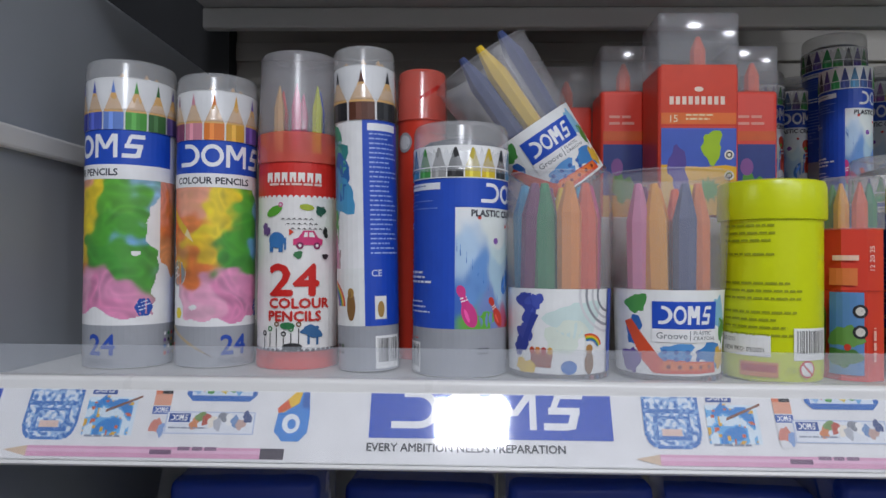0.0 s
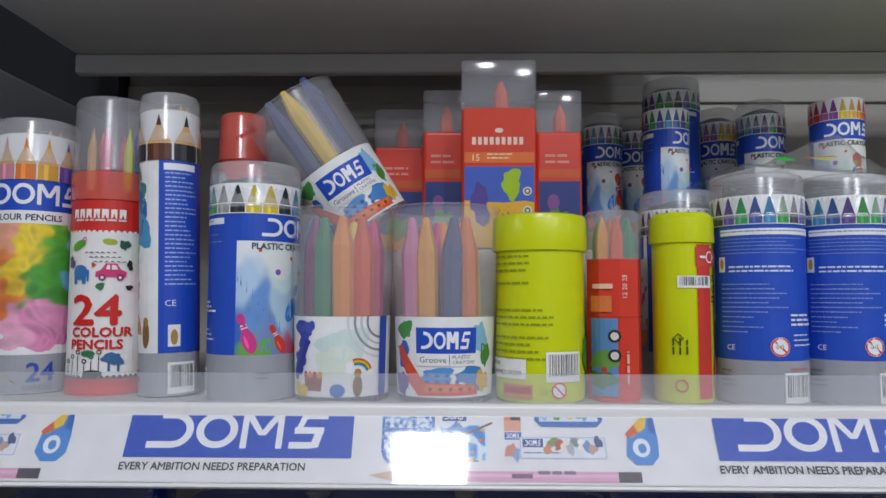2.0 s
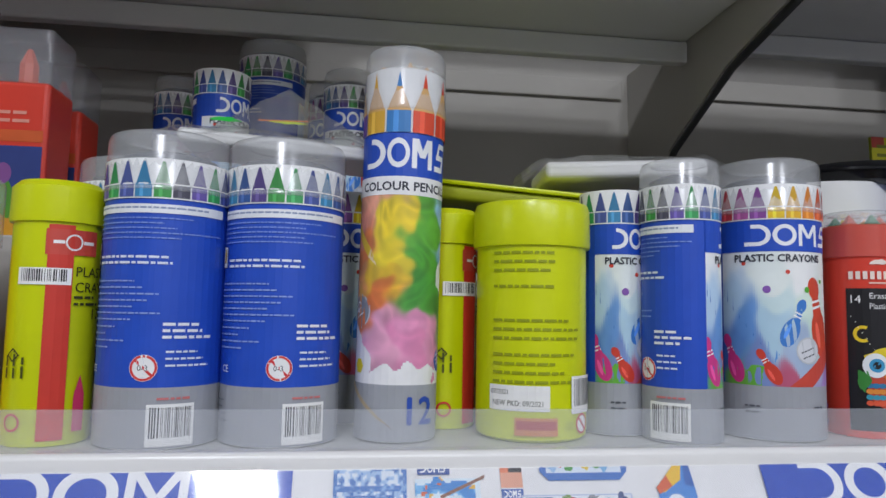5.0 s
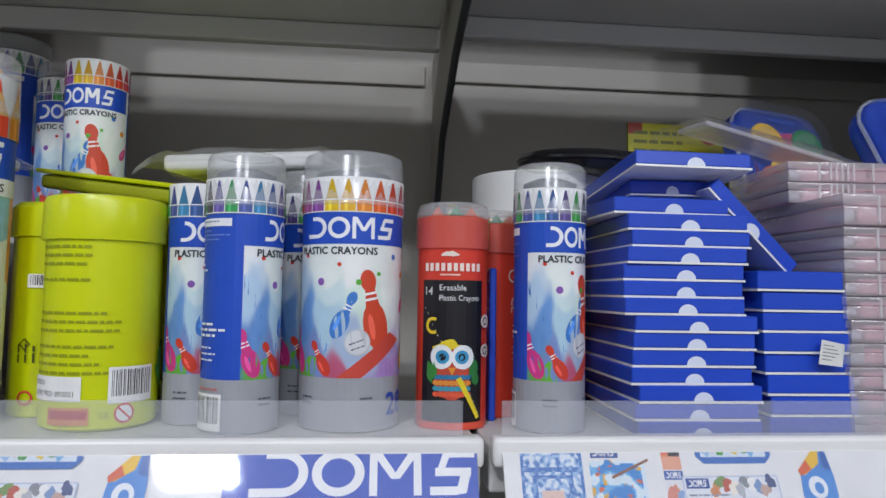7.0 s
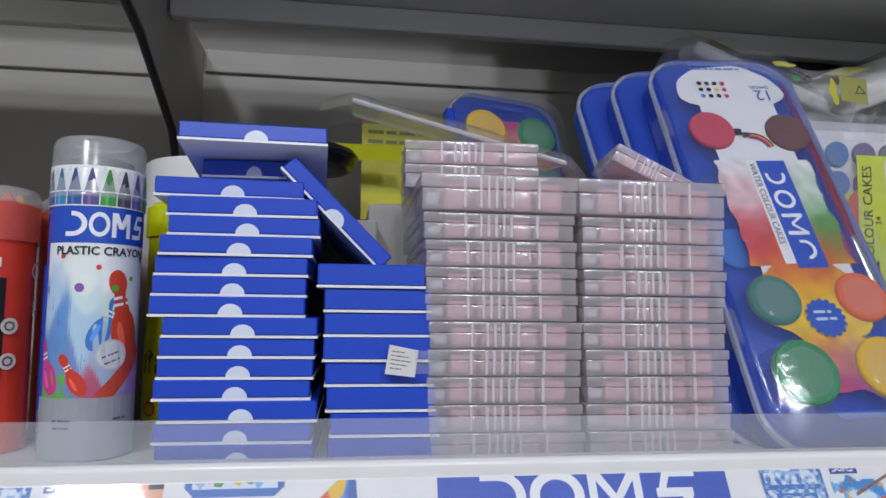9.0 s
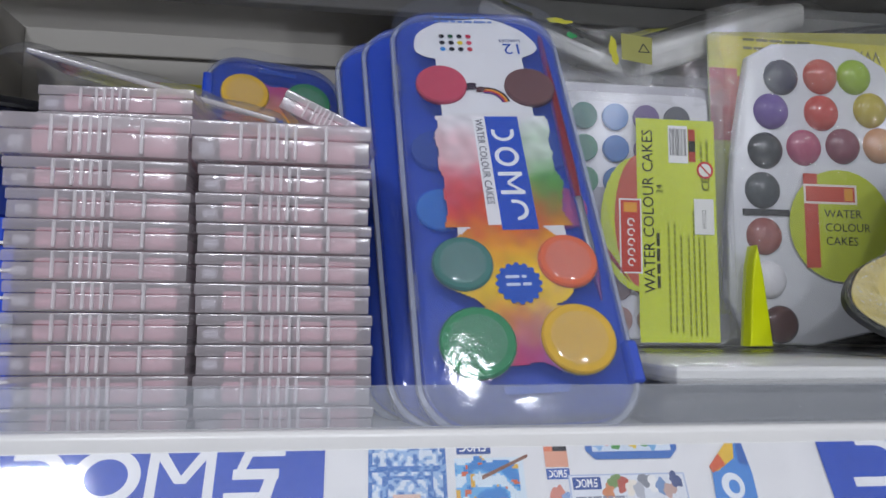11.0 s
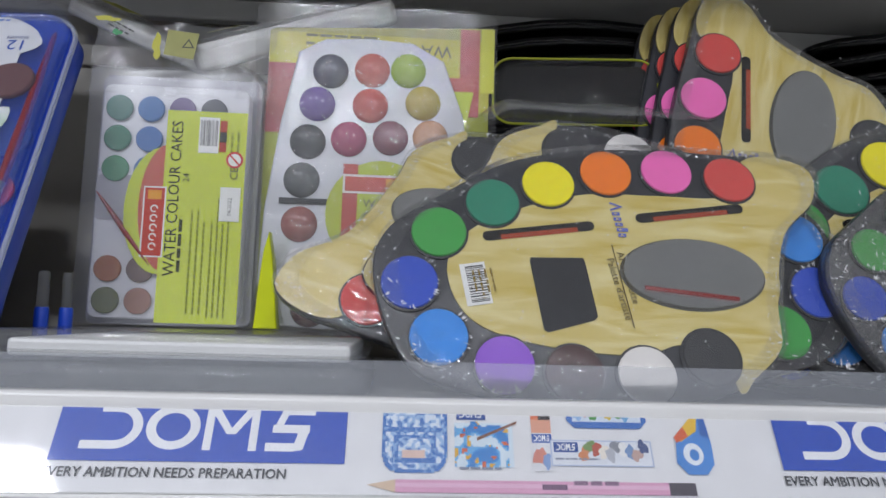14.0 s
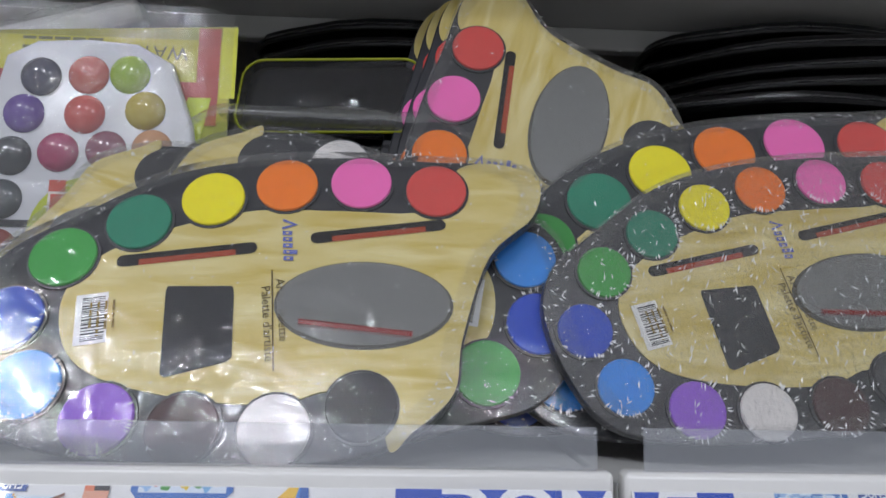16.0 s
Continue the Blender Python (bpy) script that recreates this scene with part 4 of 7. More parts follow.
def jar(x, y, r, H, turn, group="jars"):
    """Lime yellow crayon jar with a wide screw lid."""
    th = empty("crayon_jar", pose(x, y, ZS), "lime yellow plastic crayon jar with a wide lid", "jar", group)
    z = H - 0.0235
    smooth(part("body", lathe_bm([(0.0003, 0.0004), (r - 0.003, 0.0004), (r - 0.0008, 0.002), (r - 0.0004, 0.006), (r - 0.0004, z + 0.004), (0.0003, z + 0.004)], 48), M_LIME, th), 40)
    smooth(part("lid", lathe_bm([(r - 0.001, z), (r + 0.0014, z + 0.0004), (r + 0.0018, z + 0.002), (r + 0.0014, H - 0.004), (r + 0.0004, H - 0.001), (r - 0.003, H), (0.0004, H - 0.0006)], 48), M_LIME, th), 40)
    art = Art()
    U = math.pi * r
    ink = "96a00f"
    art.clip = (-U, 0.003, U, z - 0.001)
    for i, (s, n) in enumerate((("", 3), ("", 1), ("", 3), ("", 4))):
        art.lines(-0.029, z - 0.004 - i * 0.0165, 0.047, n, 0.0043, ink, 3 + i, 0.0013)
    art.rect(-0.031, 0.0155, 0.004 - 0.004, 0.0275, "f2f2f0")
    art.text("NEW PKD: 09/2021", -0.029, 0.0178, 0.0026, "3a3c30", fat=0.85)
    art.text("07/2021", -0.03, 0.0232, 0.0022, "3a3c30")
    art.bars(0.012, 0.014, 0.024, 0.018, seed=4)
    art.rect(-0.017, 0.004, 0.004, 0.0125, "d98a4a")
    art.rect(-0.016, 0.0068, 0.003, 0.011, "b8403a")
    art.text("CE", 0.008, 0.007, 0.003, ink)
    art.ell(0.02, 0.009, 0.005, 0.005, "f2f2f0")
    art.ring(0.02, 0.009, 0.004, 0.005, "d8383a", 0, 360, 16)
    art.poly([(0.0165, 0.0118), (0.0172, 0.0125), (0.0235, 0.0062), (0.0228, 0.0055)], "d8383a")
    art.rect(U * 0.75, 0.003, U, z - 0.002, "c03a30")
    art.blob(U * 0.55, 0.03, 0.01, 0.012, "4a8a2a", 6)
    printed("label", art, on_cylinder(r, turn), th, M_INK, 0.0035)
    return th


jar(0.1968, 0.3610, 0.0286, 0.117, -24)
jar(0.5188, 0.3697, 0.0287, 0.1185, 4)


def lime_tube(x, y, r, H, turn, label="narrow lime yellow crayon tube with a red panel"):
    th = empty("lime_crayon_tube", pose(x, y, ZS), label, "crayon tube", "lime tubes")
    z = H - 0.0195
    smooth(part("body", lathe_bm([(0.0003, 0.0004), (r - 0.0012, 0.0004), (r - 0.0004, 0.002), (r - 0.0004, z + 0.004), (0.0003, z + 0.004)], 40), M_LIME, th), 40)
    smooth(part("lid", lathe_bm([(r - 0.001, z), (r + 0.0012, z + 0.0004), (r + 0.0014, z + 0.002), (r + 0.001, H - 0.003), (r - 0.002, H), (0.0004, H - 0.0004)], 40), M_LIME, th), 40)
    art = Art()
    art.clip = (-math.pi * r, 0.003, math.pi * r, z - 0.001)
    art.rect(0.006, 0.003, 0.0165, z, "d23a2c")
    art.rect(0.005, z - 0.0145, 0.028, z - 0.003, "cf4a3c")
    art.ring(0.0165, z - 0.0088, 0.003, 0.0038, "f2f2f0", 0, 360, 14)
    art.rect(0.008, z - 0.0095, 0.0125, z - 0.008, "f2f2f0")
    art.rect(0.0205, z - 0.0095, 0.026, z - 0.008, "f2f2f0")
    art.text("PLASTIC", 0.0175, z - 0.024, 0.0045, "1e2012")
    art.text("CRAYONS", 0.0175, z - 0.031, 0.0045, "1e2012")
    art.text("12", 0.026, z - 0.043, 0.005, "1e2012")
    art.lines(0.0175, z - 0.034, 0.016, 2, 0.003, "3a3c1a", 3, 0.0012)
    art.poly([(0.02, 0.006), (0.0255, 0.006), (0.0255, 0.022), (0.0228, 0.031), (0.02, 0.022)], "d8386a")
    art.bars(-0.006, z - 0.028, 0.022, 0.0075, rot=-90 + 90)
    art.ring(-0.006, 0.04, 0.0024, 0.0032, "2a2c18", 0, 360, 4)
    art.lines(-0.0085, 0.03, 0.012, 3, 0.004, "4a5014", 5, 0.0011, 90)
    art.ring(-0.0045, 0.011, 0.003, 0.004, "d8383a", 0, 360, 16)
    printed("label", art, on_cylinder(r, turn), th, M_INK, 0.0035)
    return th


lime_tube(0.2883, 0.3612, 0.0188, 0.1185, -8)
lime_tube(0.4765, 0.4010, 0.0188, 0.1182, 10)
lime_tube(0.5430, 0.4180, 0.0188, 0.1182, 60)
lime_tube(0.7780, 0.4300, 0.0188, 0.1240, -20)


def red_pencil_tube(x, y, r, H, turn):
    """White doodle tube with a red foot, a red collar and a clear red-lidded top."""
    th = empty("doodle_pencil_tube", pose(x, y, ZS), "white tube with doodles, red bands and a clear top", "pencil tube", "pencil tubes")
    smooth(part("body", lathe_bm([(0.0003, 0.0004), (r + 0.0006, 0.0004), (r + 0.001, 0.003), (r + 0.0004, 0.0115), (r - 0.0004, 0.012), (r - 0.0004, 0.135), (0.0003, 0.135)], 44), M_RED, th), 40)
    art = Art()
    U = math.pi * r
    art.rect(-U, 0.0115, U, 0.1072, "f1efec")
    art.rect(-U, 0.1072, U, 0.129, "d62f28")
    n = 44
    for i in range(n):
        c = -U + 2 * U * (i + 0.5) / n
        art.ell(c, 0.1070, 0.0016, 0.0016, "f1efec", 0, 8)
        art.ell(c, 0.0118, 0.0016, 0.0016, "3a1416", 0, 8)
    art.rect(-U, 0.002, U, 0.0112, "c83a30")
    for k, (u, w) in enumerate(((-0.018, 0.0048), (-0.0125, 0.0045), (-0.0075, 0.0042), (-0.0025, 0.0045), (0.0025, 0.0048), (0.008, 0.0042), (0.013, 0.0048))):
        art.rect(u, 0.1165, u + w * 0.85, 0.1225, "f4efe8")
        art.poly([(u + w * 0.25, 0.1165), (u + w * 0.6, 0.1165), (u + w * 0.42, 0.119 + 0.0012 * (k % 2))], "d62f28")
    art.lines(-0.016, 0.1145, 0.034, 1, 0.002, "f0cfc4", 2, 0.0014)
    # doodles
    art.ell(-0.0125, 0.0985, 0.006, 0.0028, "5aa832", 25)
    art.ell(0.008, 0.101, 0.0045, 0.002, "a9b832", -5)
    art.blob(0.017, 0.099, 0.003, 0.0035, "2a5a4a", 4)
    art.ring(-0.008, 0.1025, 0.0008, 0.0016, "d8559a", 0, 360, 8)
    for i in range(3):
        for k in range(6):
            a = -0.008 + k * 0.0034 + i * 0.003
            art.poly([(a, 0.093 - i * 0.003), (a + 0.0017, 0.0943 - i * 0.003), (a + 0.0034, 0.093 - i * 0.003), (a + 0.0017, 0.0936 - i * 0.003)], "2a2a2c")
    art.ell(-0.0105, 0.0805, 0.0055, 0.005, "3a78b8")
    art.rect(-0.0155, 0.073, -0.0128, 0.08, "3a78b8")
    art.rect(-0.009, 0.073, -0.0062, 0.079, "3a78b8")
    art.rect(-0.0055, 0.0745, -0.0042, 0.082, "3a78b8")
    art.poly([(0.0, 0.0775), (0.018, 0.0775), (0.0185, 0.081), (0.015, 0.0825), (0.0125, 0.0865), (0.006, 0.0865), (0.003, 0.082), (0.0, 0.081)], "d83a78")
    art.poly([(0.0062, 0.0825), (0.0085, 0.0825), (0.0085, 0.0855), (0.0068, 0.0855)], "f1efec")
    art.poly([(0.0095, 0.0825), (0.0132, 0.0825), (0.0118, 0.0855), (0.0095, 0.0855)], "f1efec")
    for u in (0.004, 0.0145):
        art.ell(u, 0.0772, 0.0022, 0.0022, "8a2a5a")
        art.ell(u, 0.0772, 0.001, 0.001, "f1efec")
    art.poly([(-0.0025, 0.0835), (-0.0025, 0.0875), (0.0005, 0.0855)], "d8452a")
    art.blob(-0.0185, 0.087, 0.003, 0.004, "6a4a8a", 9)
    art.blob(0.0205, 0.0855, 0.002, 0.003, "2a2a2c", 5)
    art.blob(0.003, 0.0715, 0.003, 0.002, "3a7a4a", 6)
    art.blob(0.0205, 0.0705, 0.002, 0.002, "2a2a2c", 8)
    art.text("24", -0.0155, 0.0465, 0.019, "d3241f", fat=1.18, bold=0.0008)
    art.text("COLOUR", -0.0152, 0.0385, 0.006, "cc2a22", fat=1.08, bold=0.00035)
    art.text("PENCILS", -0.0158, 0.0305, 0.006, "cc2a22", fat=1.06, bold=0.00035)
    for i in range(6):
        u = -0.019 + i * 0.0045
        art.rect(u, 0.013, u + 0.0006, 0.02 + 0.003 * (i % 3), "2a2a2c")
        art.ring(u + 0.0003, 0.0225 + 0.003 * (i % 3), 0.0009, 0.0017, ("2a2a2c", "3a8a4a", "7a5a3a")[i % 3], 0, 360, 8)
    art.ell(-0.003, 0.0275, 0.0045, 0.0022, "2f7a4a")
    art.ell(0.0, 0.0145, 0.006, 0.0024, "2a2a2c")
    art.blob(0.012, 0.024, 0.006, 0.004, "3a6a9a", 12)
    art.rect(0.009, 0.016, 0.0105, 0.022, "3a6a9a")
    art.rect(0.0145, 0.0155, 0.016, 0.022, "3a6a9a")
    art.text("24", -0.017, 0.004, 0.004, "a83028")
    printed("label", art, on_cylinder(r, turn), th, M_INK, 0.0035)
    smooth(part("collar", lathe_bm([(r - 0.001, 0.129), (r + 0.0013, 0.1293), (r + 0.0013, 0.1475), (r + 0.0006, 0.1482)], 44), M_REDFILM, th, "translucent red plastic collar"), 40)
    for i, c in enumerate((M_BLUE, M_PINKPEN, M_RED, M_WOOD, M_PINKPEN, M_LIME)):
        a = i * 1.05 + 0.6
        p = part("pencil", lathe_bm([(0.0034, 0.1352), (0.0034, 0.166), (0.0004, 0.181)], 6), c, th)
        p.location = (math.cos(a) * r * 0.55, math.sin(a) * r * 0.55, 0)
    cap(th, r - 0.0002, 0.1484, H, M_CUP, "cloudy clear plastic top")
    return th


M_REDFILM = film_material("red_clear_plastic", "ea6a5c", 0.66, 0.2)
M_PINKPEN = material("magenta_pencil", "d83a78", 0.4)
red_pencil_tube(-0.0967, 0.389, 0.0255, 0.2, 6)

CRAYON_HEX = ("7a3f6a", "4a9ac0", "2f8a5a", "e8902a", "e6c02a", "e0603a", "c84a7a", "d88ab0", "e8a23a", "3a4a7a", "e07a3a", "e8d02a")
M_CRAYON = [material("crayon_wax", h, 0.45, vary=0.08, scale=120) for h in CRAYON_HEX]


def groove_cup(m, art_kind, group="crayon cups", seed=0, label="milky plastic cup of crayons with a printed sleeve", H=0.122, r0=0.0298, r1=0.0350, few=False, order=(3, 5, 6, 1, 4, 0, 1, 0, 2)):
    th = empty("crayon_cup", m, label, "crayon cup", group)
    k = (r1 - r0) / H
    prof = [(0.0003, 0.0005), (r0 - 0.002, 0.0005), (r0, 0.002), (r0 + k * 0.053, 0.053), (r0 + k * 0.0533 + 0.0008, 0.0535), (r0 + k * 0.1 + 0.0008, 0.098), (r0 + k * 0.1 + 0.0002, 0.0985), (r1, H - 0.002), (r1 + 0.0012, H - 0.001), (r1 + 0.0008, H)]
    smooth(part("cup", lathe_bm(prof, 48), M_CUP, th, "milky translucent plastic"), 40)
    rnd = random.Random(seed)
    for i in range(3 if few else 9):
        a = 2 * math.pi * i / 9 + (-0.6 if few else 0.2)
        c = part("crayon", lathe_bm([(0.0003, 0.004), (0.0062, 0.004), (0.0072, 0.095 + rnd.uniform(-.003, .003)), (0.0022, 0.115), (0.0003, 0.1155)], 8), M_CRAYON[(9, 4, 9)[i] if few else order[i]], th)
        c.matrix_local = pose(math.sin(a) * r0 * 0.66, -math.cos(a) * r0 * 0.66, 0, rnd.uniform(-3, 3), rnd.uniform(-3, 3), 0)
    art = Art()
    U = math.pi * r0
    art.rect(-U, 0.0045, U, 0.053, "f1f2f1")
    art.clip = (-U, 0.0045, U, 0.053)
    if art_kind == "logo":
        for u, v, a, b, c, s in ((-.026, .045, .006, .006, "4a9a4a", 1), (-.028, .03, .005, .008, "2f6ab8", 2), (.022, .04, .006, .01, "8ac0e0", 3), (.028, .03, .004, .008, "4a8a3a", 4), (.018, .016, .01, .007, "3f86c8", 5), (-.004, .016, .011, .006, "5a9ad8", 6), (.026, .014, .005, .007, "e0b23a", 7), (-.03, .012, .006, .008, "6a4a9a", 8)):
            art.blob(u, v, a, b, c, s)
        art.poly([(-.034, .034), (-.029, .036), (-.012, .014), (.02, .012), (.022, .006), (-.016, .0055), (-.022, .012)], "e0512a")
        art.poly([(-.014, .013), (.02, .0115), (.018, .008), (-.012, .0075)], "ee7a2e")
        for i in range(5):
            art.ell(-.008 + i * .006, .0095, .0012, .0012, "8a2f1a")
        for i in range(8):
            art.ell(-.01 + (i % 4) * .006, .014 + (i // 4) * .004, .0013, .0013, "2f5fb0")
        art.logo(-.0165, .031, .036, .0155)
        art.rect(-.0165, .0235, .0195, .031, "f4f4f4")
        art.text("Groove", -.0145, .0255, .0036, "5a6068")
        art.rect(.003, .0245, .0034, .0302, "5a6068")
        art.text("PLASTIC", .0048, .0279, .0021, "3a3e48")
        art.text("CRAYONS", .0048, .0249, .0021, "3a3e48")
        art.text("18", -.003, .0005, .004, "2a50b0")
    else:
        art.blob(.006, .036, .014, .011, "d5e8e4", 1)
        art.blob(0, .026, .012, .009, "e2ecdf", 2)
        for i in range(4):
            art.ring(.0295, .05, .009 + i * .004, .0105 + i * .004, ("8a8c92", "c9cacc", "9a9ca2", "dcdcde")[i], 160, 270, 10)
        for u, v, c in ((-.024, .046, "3a4aa8"), (-.018, .045, "4a5ab8"), (-.021, .038, "3a4aa8"), (-.024, .028, "454fa8"), (-.027, .02, "2f3f9a")):
            art.blob(u, v, .005, .0055, c, int(v * 1e4))
        art.poly([(-.028, .018), (-.0235, .02), (-.015, .038), (-.019, .039)], "2f3f9a")
        art.poly([(-.02, .008), (-.008, .008), (-.007, .016), (-.02, .017)], "9a4a2a")
        for i in range(4):
            art.ell(-.019 + i * .0035, .0175, .0016, .0022, ("c84a2a", "e0862a", "b83a3a", "d8a23a")[i])
        art.blob(-.024, .008, .006, .005, "e8c22a", 7)
        for i, c in enumerate(("d8402e", "e8902a", "e8d02a", "4aa04a", "3a7ac8")):
            art.ring(.014, .018, .009 - i * .0008, .0098 - i * .0008, c, 20, 110, 8)
        art.ell(.014, .011, .003, .0065, "8a6438")
        art.ell(.014, .019, .0022, .0026, "b8864a")
        art.ell(.002, .0085, .0045, .004, "3a78c8")
        art.rect(.029, .0045, .036, .053, "2a4ab0")
    art.clip = None
    for i in range(8):
        art.ell(.012 + i * .0042, .0025, .0014, .0014, ("6a6a72", "8a5a5a", "5a6a8a")[i % 3])
    printed("sleeve", art, on_cylinder(r0, 0, r1 - r0, H), th, M_INK, 0.0035, "printed paper sleeve")
    return th


groove_cup(pose(0.0694, 0.3625, ZS), "bricks", seed=0, H=0.121, r0=0.0294, r1=0.0322)
groove_cup(pose(0.1355, 0.3625, ZS, 0, 0, 0), "logo", seed=7, order=(9, 10, 11, 5, 3, 6, 0, 7, 8))

M_CARTON = material("plain_white_carton", "b9b6b0", 0.8, vary=0.06, scale=20)


def carton(x0, y0, x1, y1, z0, z1, label="plain pale stock carton behind the front row"):
    th = empty("stock_carton", pose(0, 0, 0), label, "carton", "cartons")
    part("box", box_bm(x0, y0, z0, x1, y1, z1, 0.001, 1), M_CARTON, th)
    part("tape", box_bm((x0 + x1) / 2 - 0.02, y0 + 0.001, z1 + 0.0001, (x0 + x1) / 2 + 0.02, y1 - 0.001, z1 + 0.0004), M_CARTON, th)
    return th


carton(0.03, 0.424, 0.268, 0.70, ZS, ZS + 0.10)
carton(0.272, 0.468, 0.52, 0.70, ZS, ZS + 0.10)
carton(0.325, 0.555, 0.386, 0.64, ZS + 0.1005, ZS + 0.133, "small flat carton on a larger carton")
crayon_tube(0.2852, 0.5784, 0.0188, 0.1415, 30, zbase=0.1005, capped=True, group="back row tubes")
crayon_tube(0.3222, 0.6000, 0.0188, 0.1415, 10, zbase=0.1005, group="back row tubes")
crayon_tube(0.3558, 0.5870, 0.0263, 0.1435, 150, zbase=0.1335, group="back row tubes", n=20)
crayon_tube(0.4039, 0.5990, 0.0185, 0.1515, -5, zbase=0.1005, cols=WARM, group="back row tubes")
crayon_tube(0.3290, 0.5190, 0.0192, 0.1415, 60, zbase=0.1005, group="back row tubes", capped=False)
crayon_tube(0.4627, 0.4893, 0.0200, 0.1415, 4, zbase=0.1005, cols=WARM, group="back row tubes", capped=False)
crayon_tube(0.4210, 0.5380, 0.0200, 0.1415, 24, zbase=0.1005, cols=COOL, group="back row tubes")
# clear cup behind the lime tube
crayon_tube(0.3039, 0.4150, 0.0262, 0.1405, 200, group="crayon tubes")

groove_cup(pose(0.083, 0.412, ZS + 0.114, 0, -35, 8), "logo", seed=4, H=0.108, few=True, label="milky cup of crayons leaning over on its side")


def flat_red_pack(x, y, z, w, d, H, face, label):
    """Upright red crayon pack: printed card below, clear lid above with the tips showing."""
    th = empty("red_crayon_pack", pose(x, y, z), label, "crayon pack", "red packs")
    lid = H * 0.74
    part("card", box_bm(-w / 2, -d / 2, 0, w / 2, d / 2, lid, 0.003, 3), M_RED, th)
    smooth(part("lid", box_bm(-w / 2 - 0.0004, -d / 2 - 0.0004, lid - 0.002, w / 2 + 0.0004, d / 2 + 0.0004, H, 0.003, 3), M_CLEARTOP, th, "clear plastic lid"))
    cr = part("crayon", lathe_bm([(0.0055, lid), (0.0055, lid + 0.012), (0.0015, lid + 0.022), (0.0003, lid + 0.0225)], 8), M_CRAYON[5], th, "orange crayon tip")
    cr.location = (0.002, -d / 2 + 0.008, 0)
    art = Art()
    a = w / 2 - 0.002
    art.clip = (-a, 0.001, a, lid)
    if face:
        art.rect(-a, H * 0.44, a, lid, "d9462f")
        art.rect(-a, H * 0.45, a, H * 0.505, "e8763a")
        for k in range(9):
            art.rect(-a * 0.78 + k * a * 0.17, H * 0.545, -a * 0.78 + k * a * 0.17 + a * 0.11, H * 0.585, "f2d9c8")
        art.ell(0, H * 0.62, a * 0.12, a * 0.07, "f2d9c8")
        art.text("15", -a * 0.82, H * 0.46, 0.005, "f6e8c0")
        art.lines(-a * 0.35, H * 0.49, a * 1.1, 2, 0.0028, "f4d9a8", 3, 0.0012)
        art.rect(-a, H * 0.2, a, H * 0.43, "4a66c4")
        art.rect(-a, 0, a, H * 0.22, "e8b43a")
        art.blob(0, H * 0.2, a * 1.2, H * 0.06, "e8b43a", 4)
        art.blob(-a * 0.55, H * 0.23, a * 0.28, H * 0.1, "5a4a9a", 5)
        art.blob(a * 0.35, H * 0.34, a * 0.3, H * 0.07, "a8cc2a", 6)
        for k in range(12):
            t = radians(k * 30)
            art.poly([(a * 0.25 + a * 0.2 * math.cos(t - .25), H * 0.13 + a * 0.2 * math.sin(t - .25)), (a * 0.25 + a * 0.38 * math.cos(t), H * 0.13 + a * 0.38 * math.sin(t)), (a * 0.25 + a * 0.2 * math.cos(t + .25), H * 0.13 + a * 0.2 * math.sin(t + .25))], "3f8a2a")
        art.ell(a * 0.25, H * 0.13, a * 0.24, a * 0.24, "4a9a2a")
        for k in range(3):
            art.ell(a * 0.8, H * (0.1 + 0.1 * k), a * 0.13, a * 0.13, "e9e4da")
            art.ring(a * 0.8, H * (0.1 + 0.1 * k), a * 0.05, a * 0.09, "4a4a44", 0, 360, 8)
    else:
        art.rect(-a, 0, a, H * 0.43, "3a4a8a")
        art.rect(-a, 0, a, H * 0.14, "d8a03a")
        art.blob(0, H * 0.18, a * 0.5, H * 0.09, "5a9a3a", 7)
        art.ell(-a * 0.3, H * 0.3, a * 0.3, H * 0.05, "8a5a9a")
        art.rect(-a, H * 0.45, a, H * 0.505, "d8663a")
        art.lines(-a * 0.7, H * 0.58, a * 1.3, 2, 0.005, "e8a090", 5, 0.002)
    art.clip = None
    printed("print", art, on_front(-d / 2), th, M_INK_GLOSS)
    return th


M_CLEARTOP = film_material("clear_lid", "d5d9e0", 0.22, 0.1)
flat_red_pack(0.1752, 0.446, ZS + 0.1005, 0.0560, 0.044, 0.144, True, "tall red pack of fifteen crayons with a clear lid")
flat_red_pack(0.2240, 0.468, ZS + 0.1005, 0.0360, 0.036, 0.1285, False, "narrow red crayon pack with a clear lid")
flat_red_pack(0.1330, 0.486, ZS + 0.1005, 0.0340, 0.036, 0.1345, False, "narrow red crayon pack with a clear lid")
flat_red_pack(0.0940, 0.520, ZS + 0.1005, 0.0440, 0.036, 0.1280, False, "red crayon pack in crinkled wrap")
flat_red_pack(0.2150, 0.540, ZS + 0.1005, 0.0360, 0.036, 0.1330, False, "narrow red crayon pack with a clear lid")


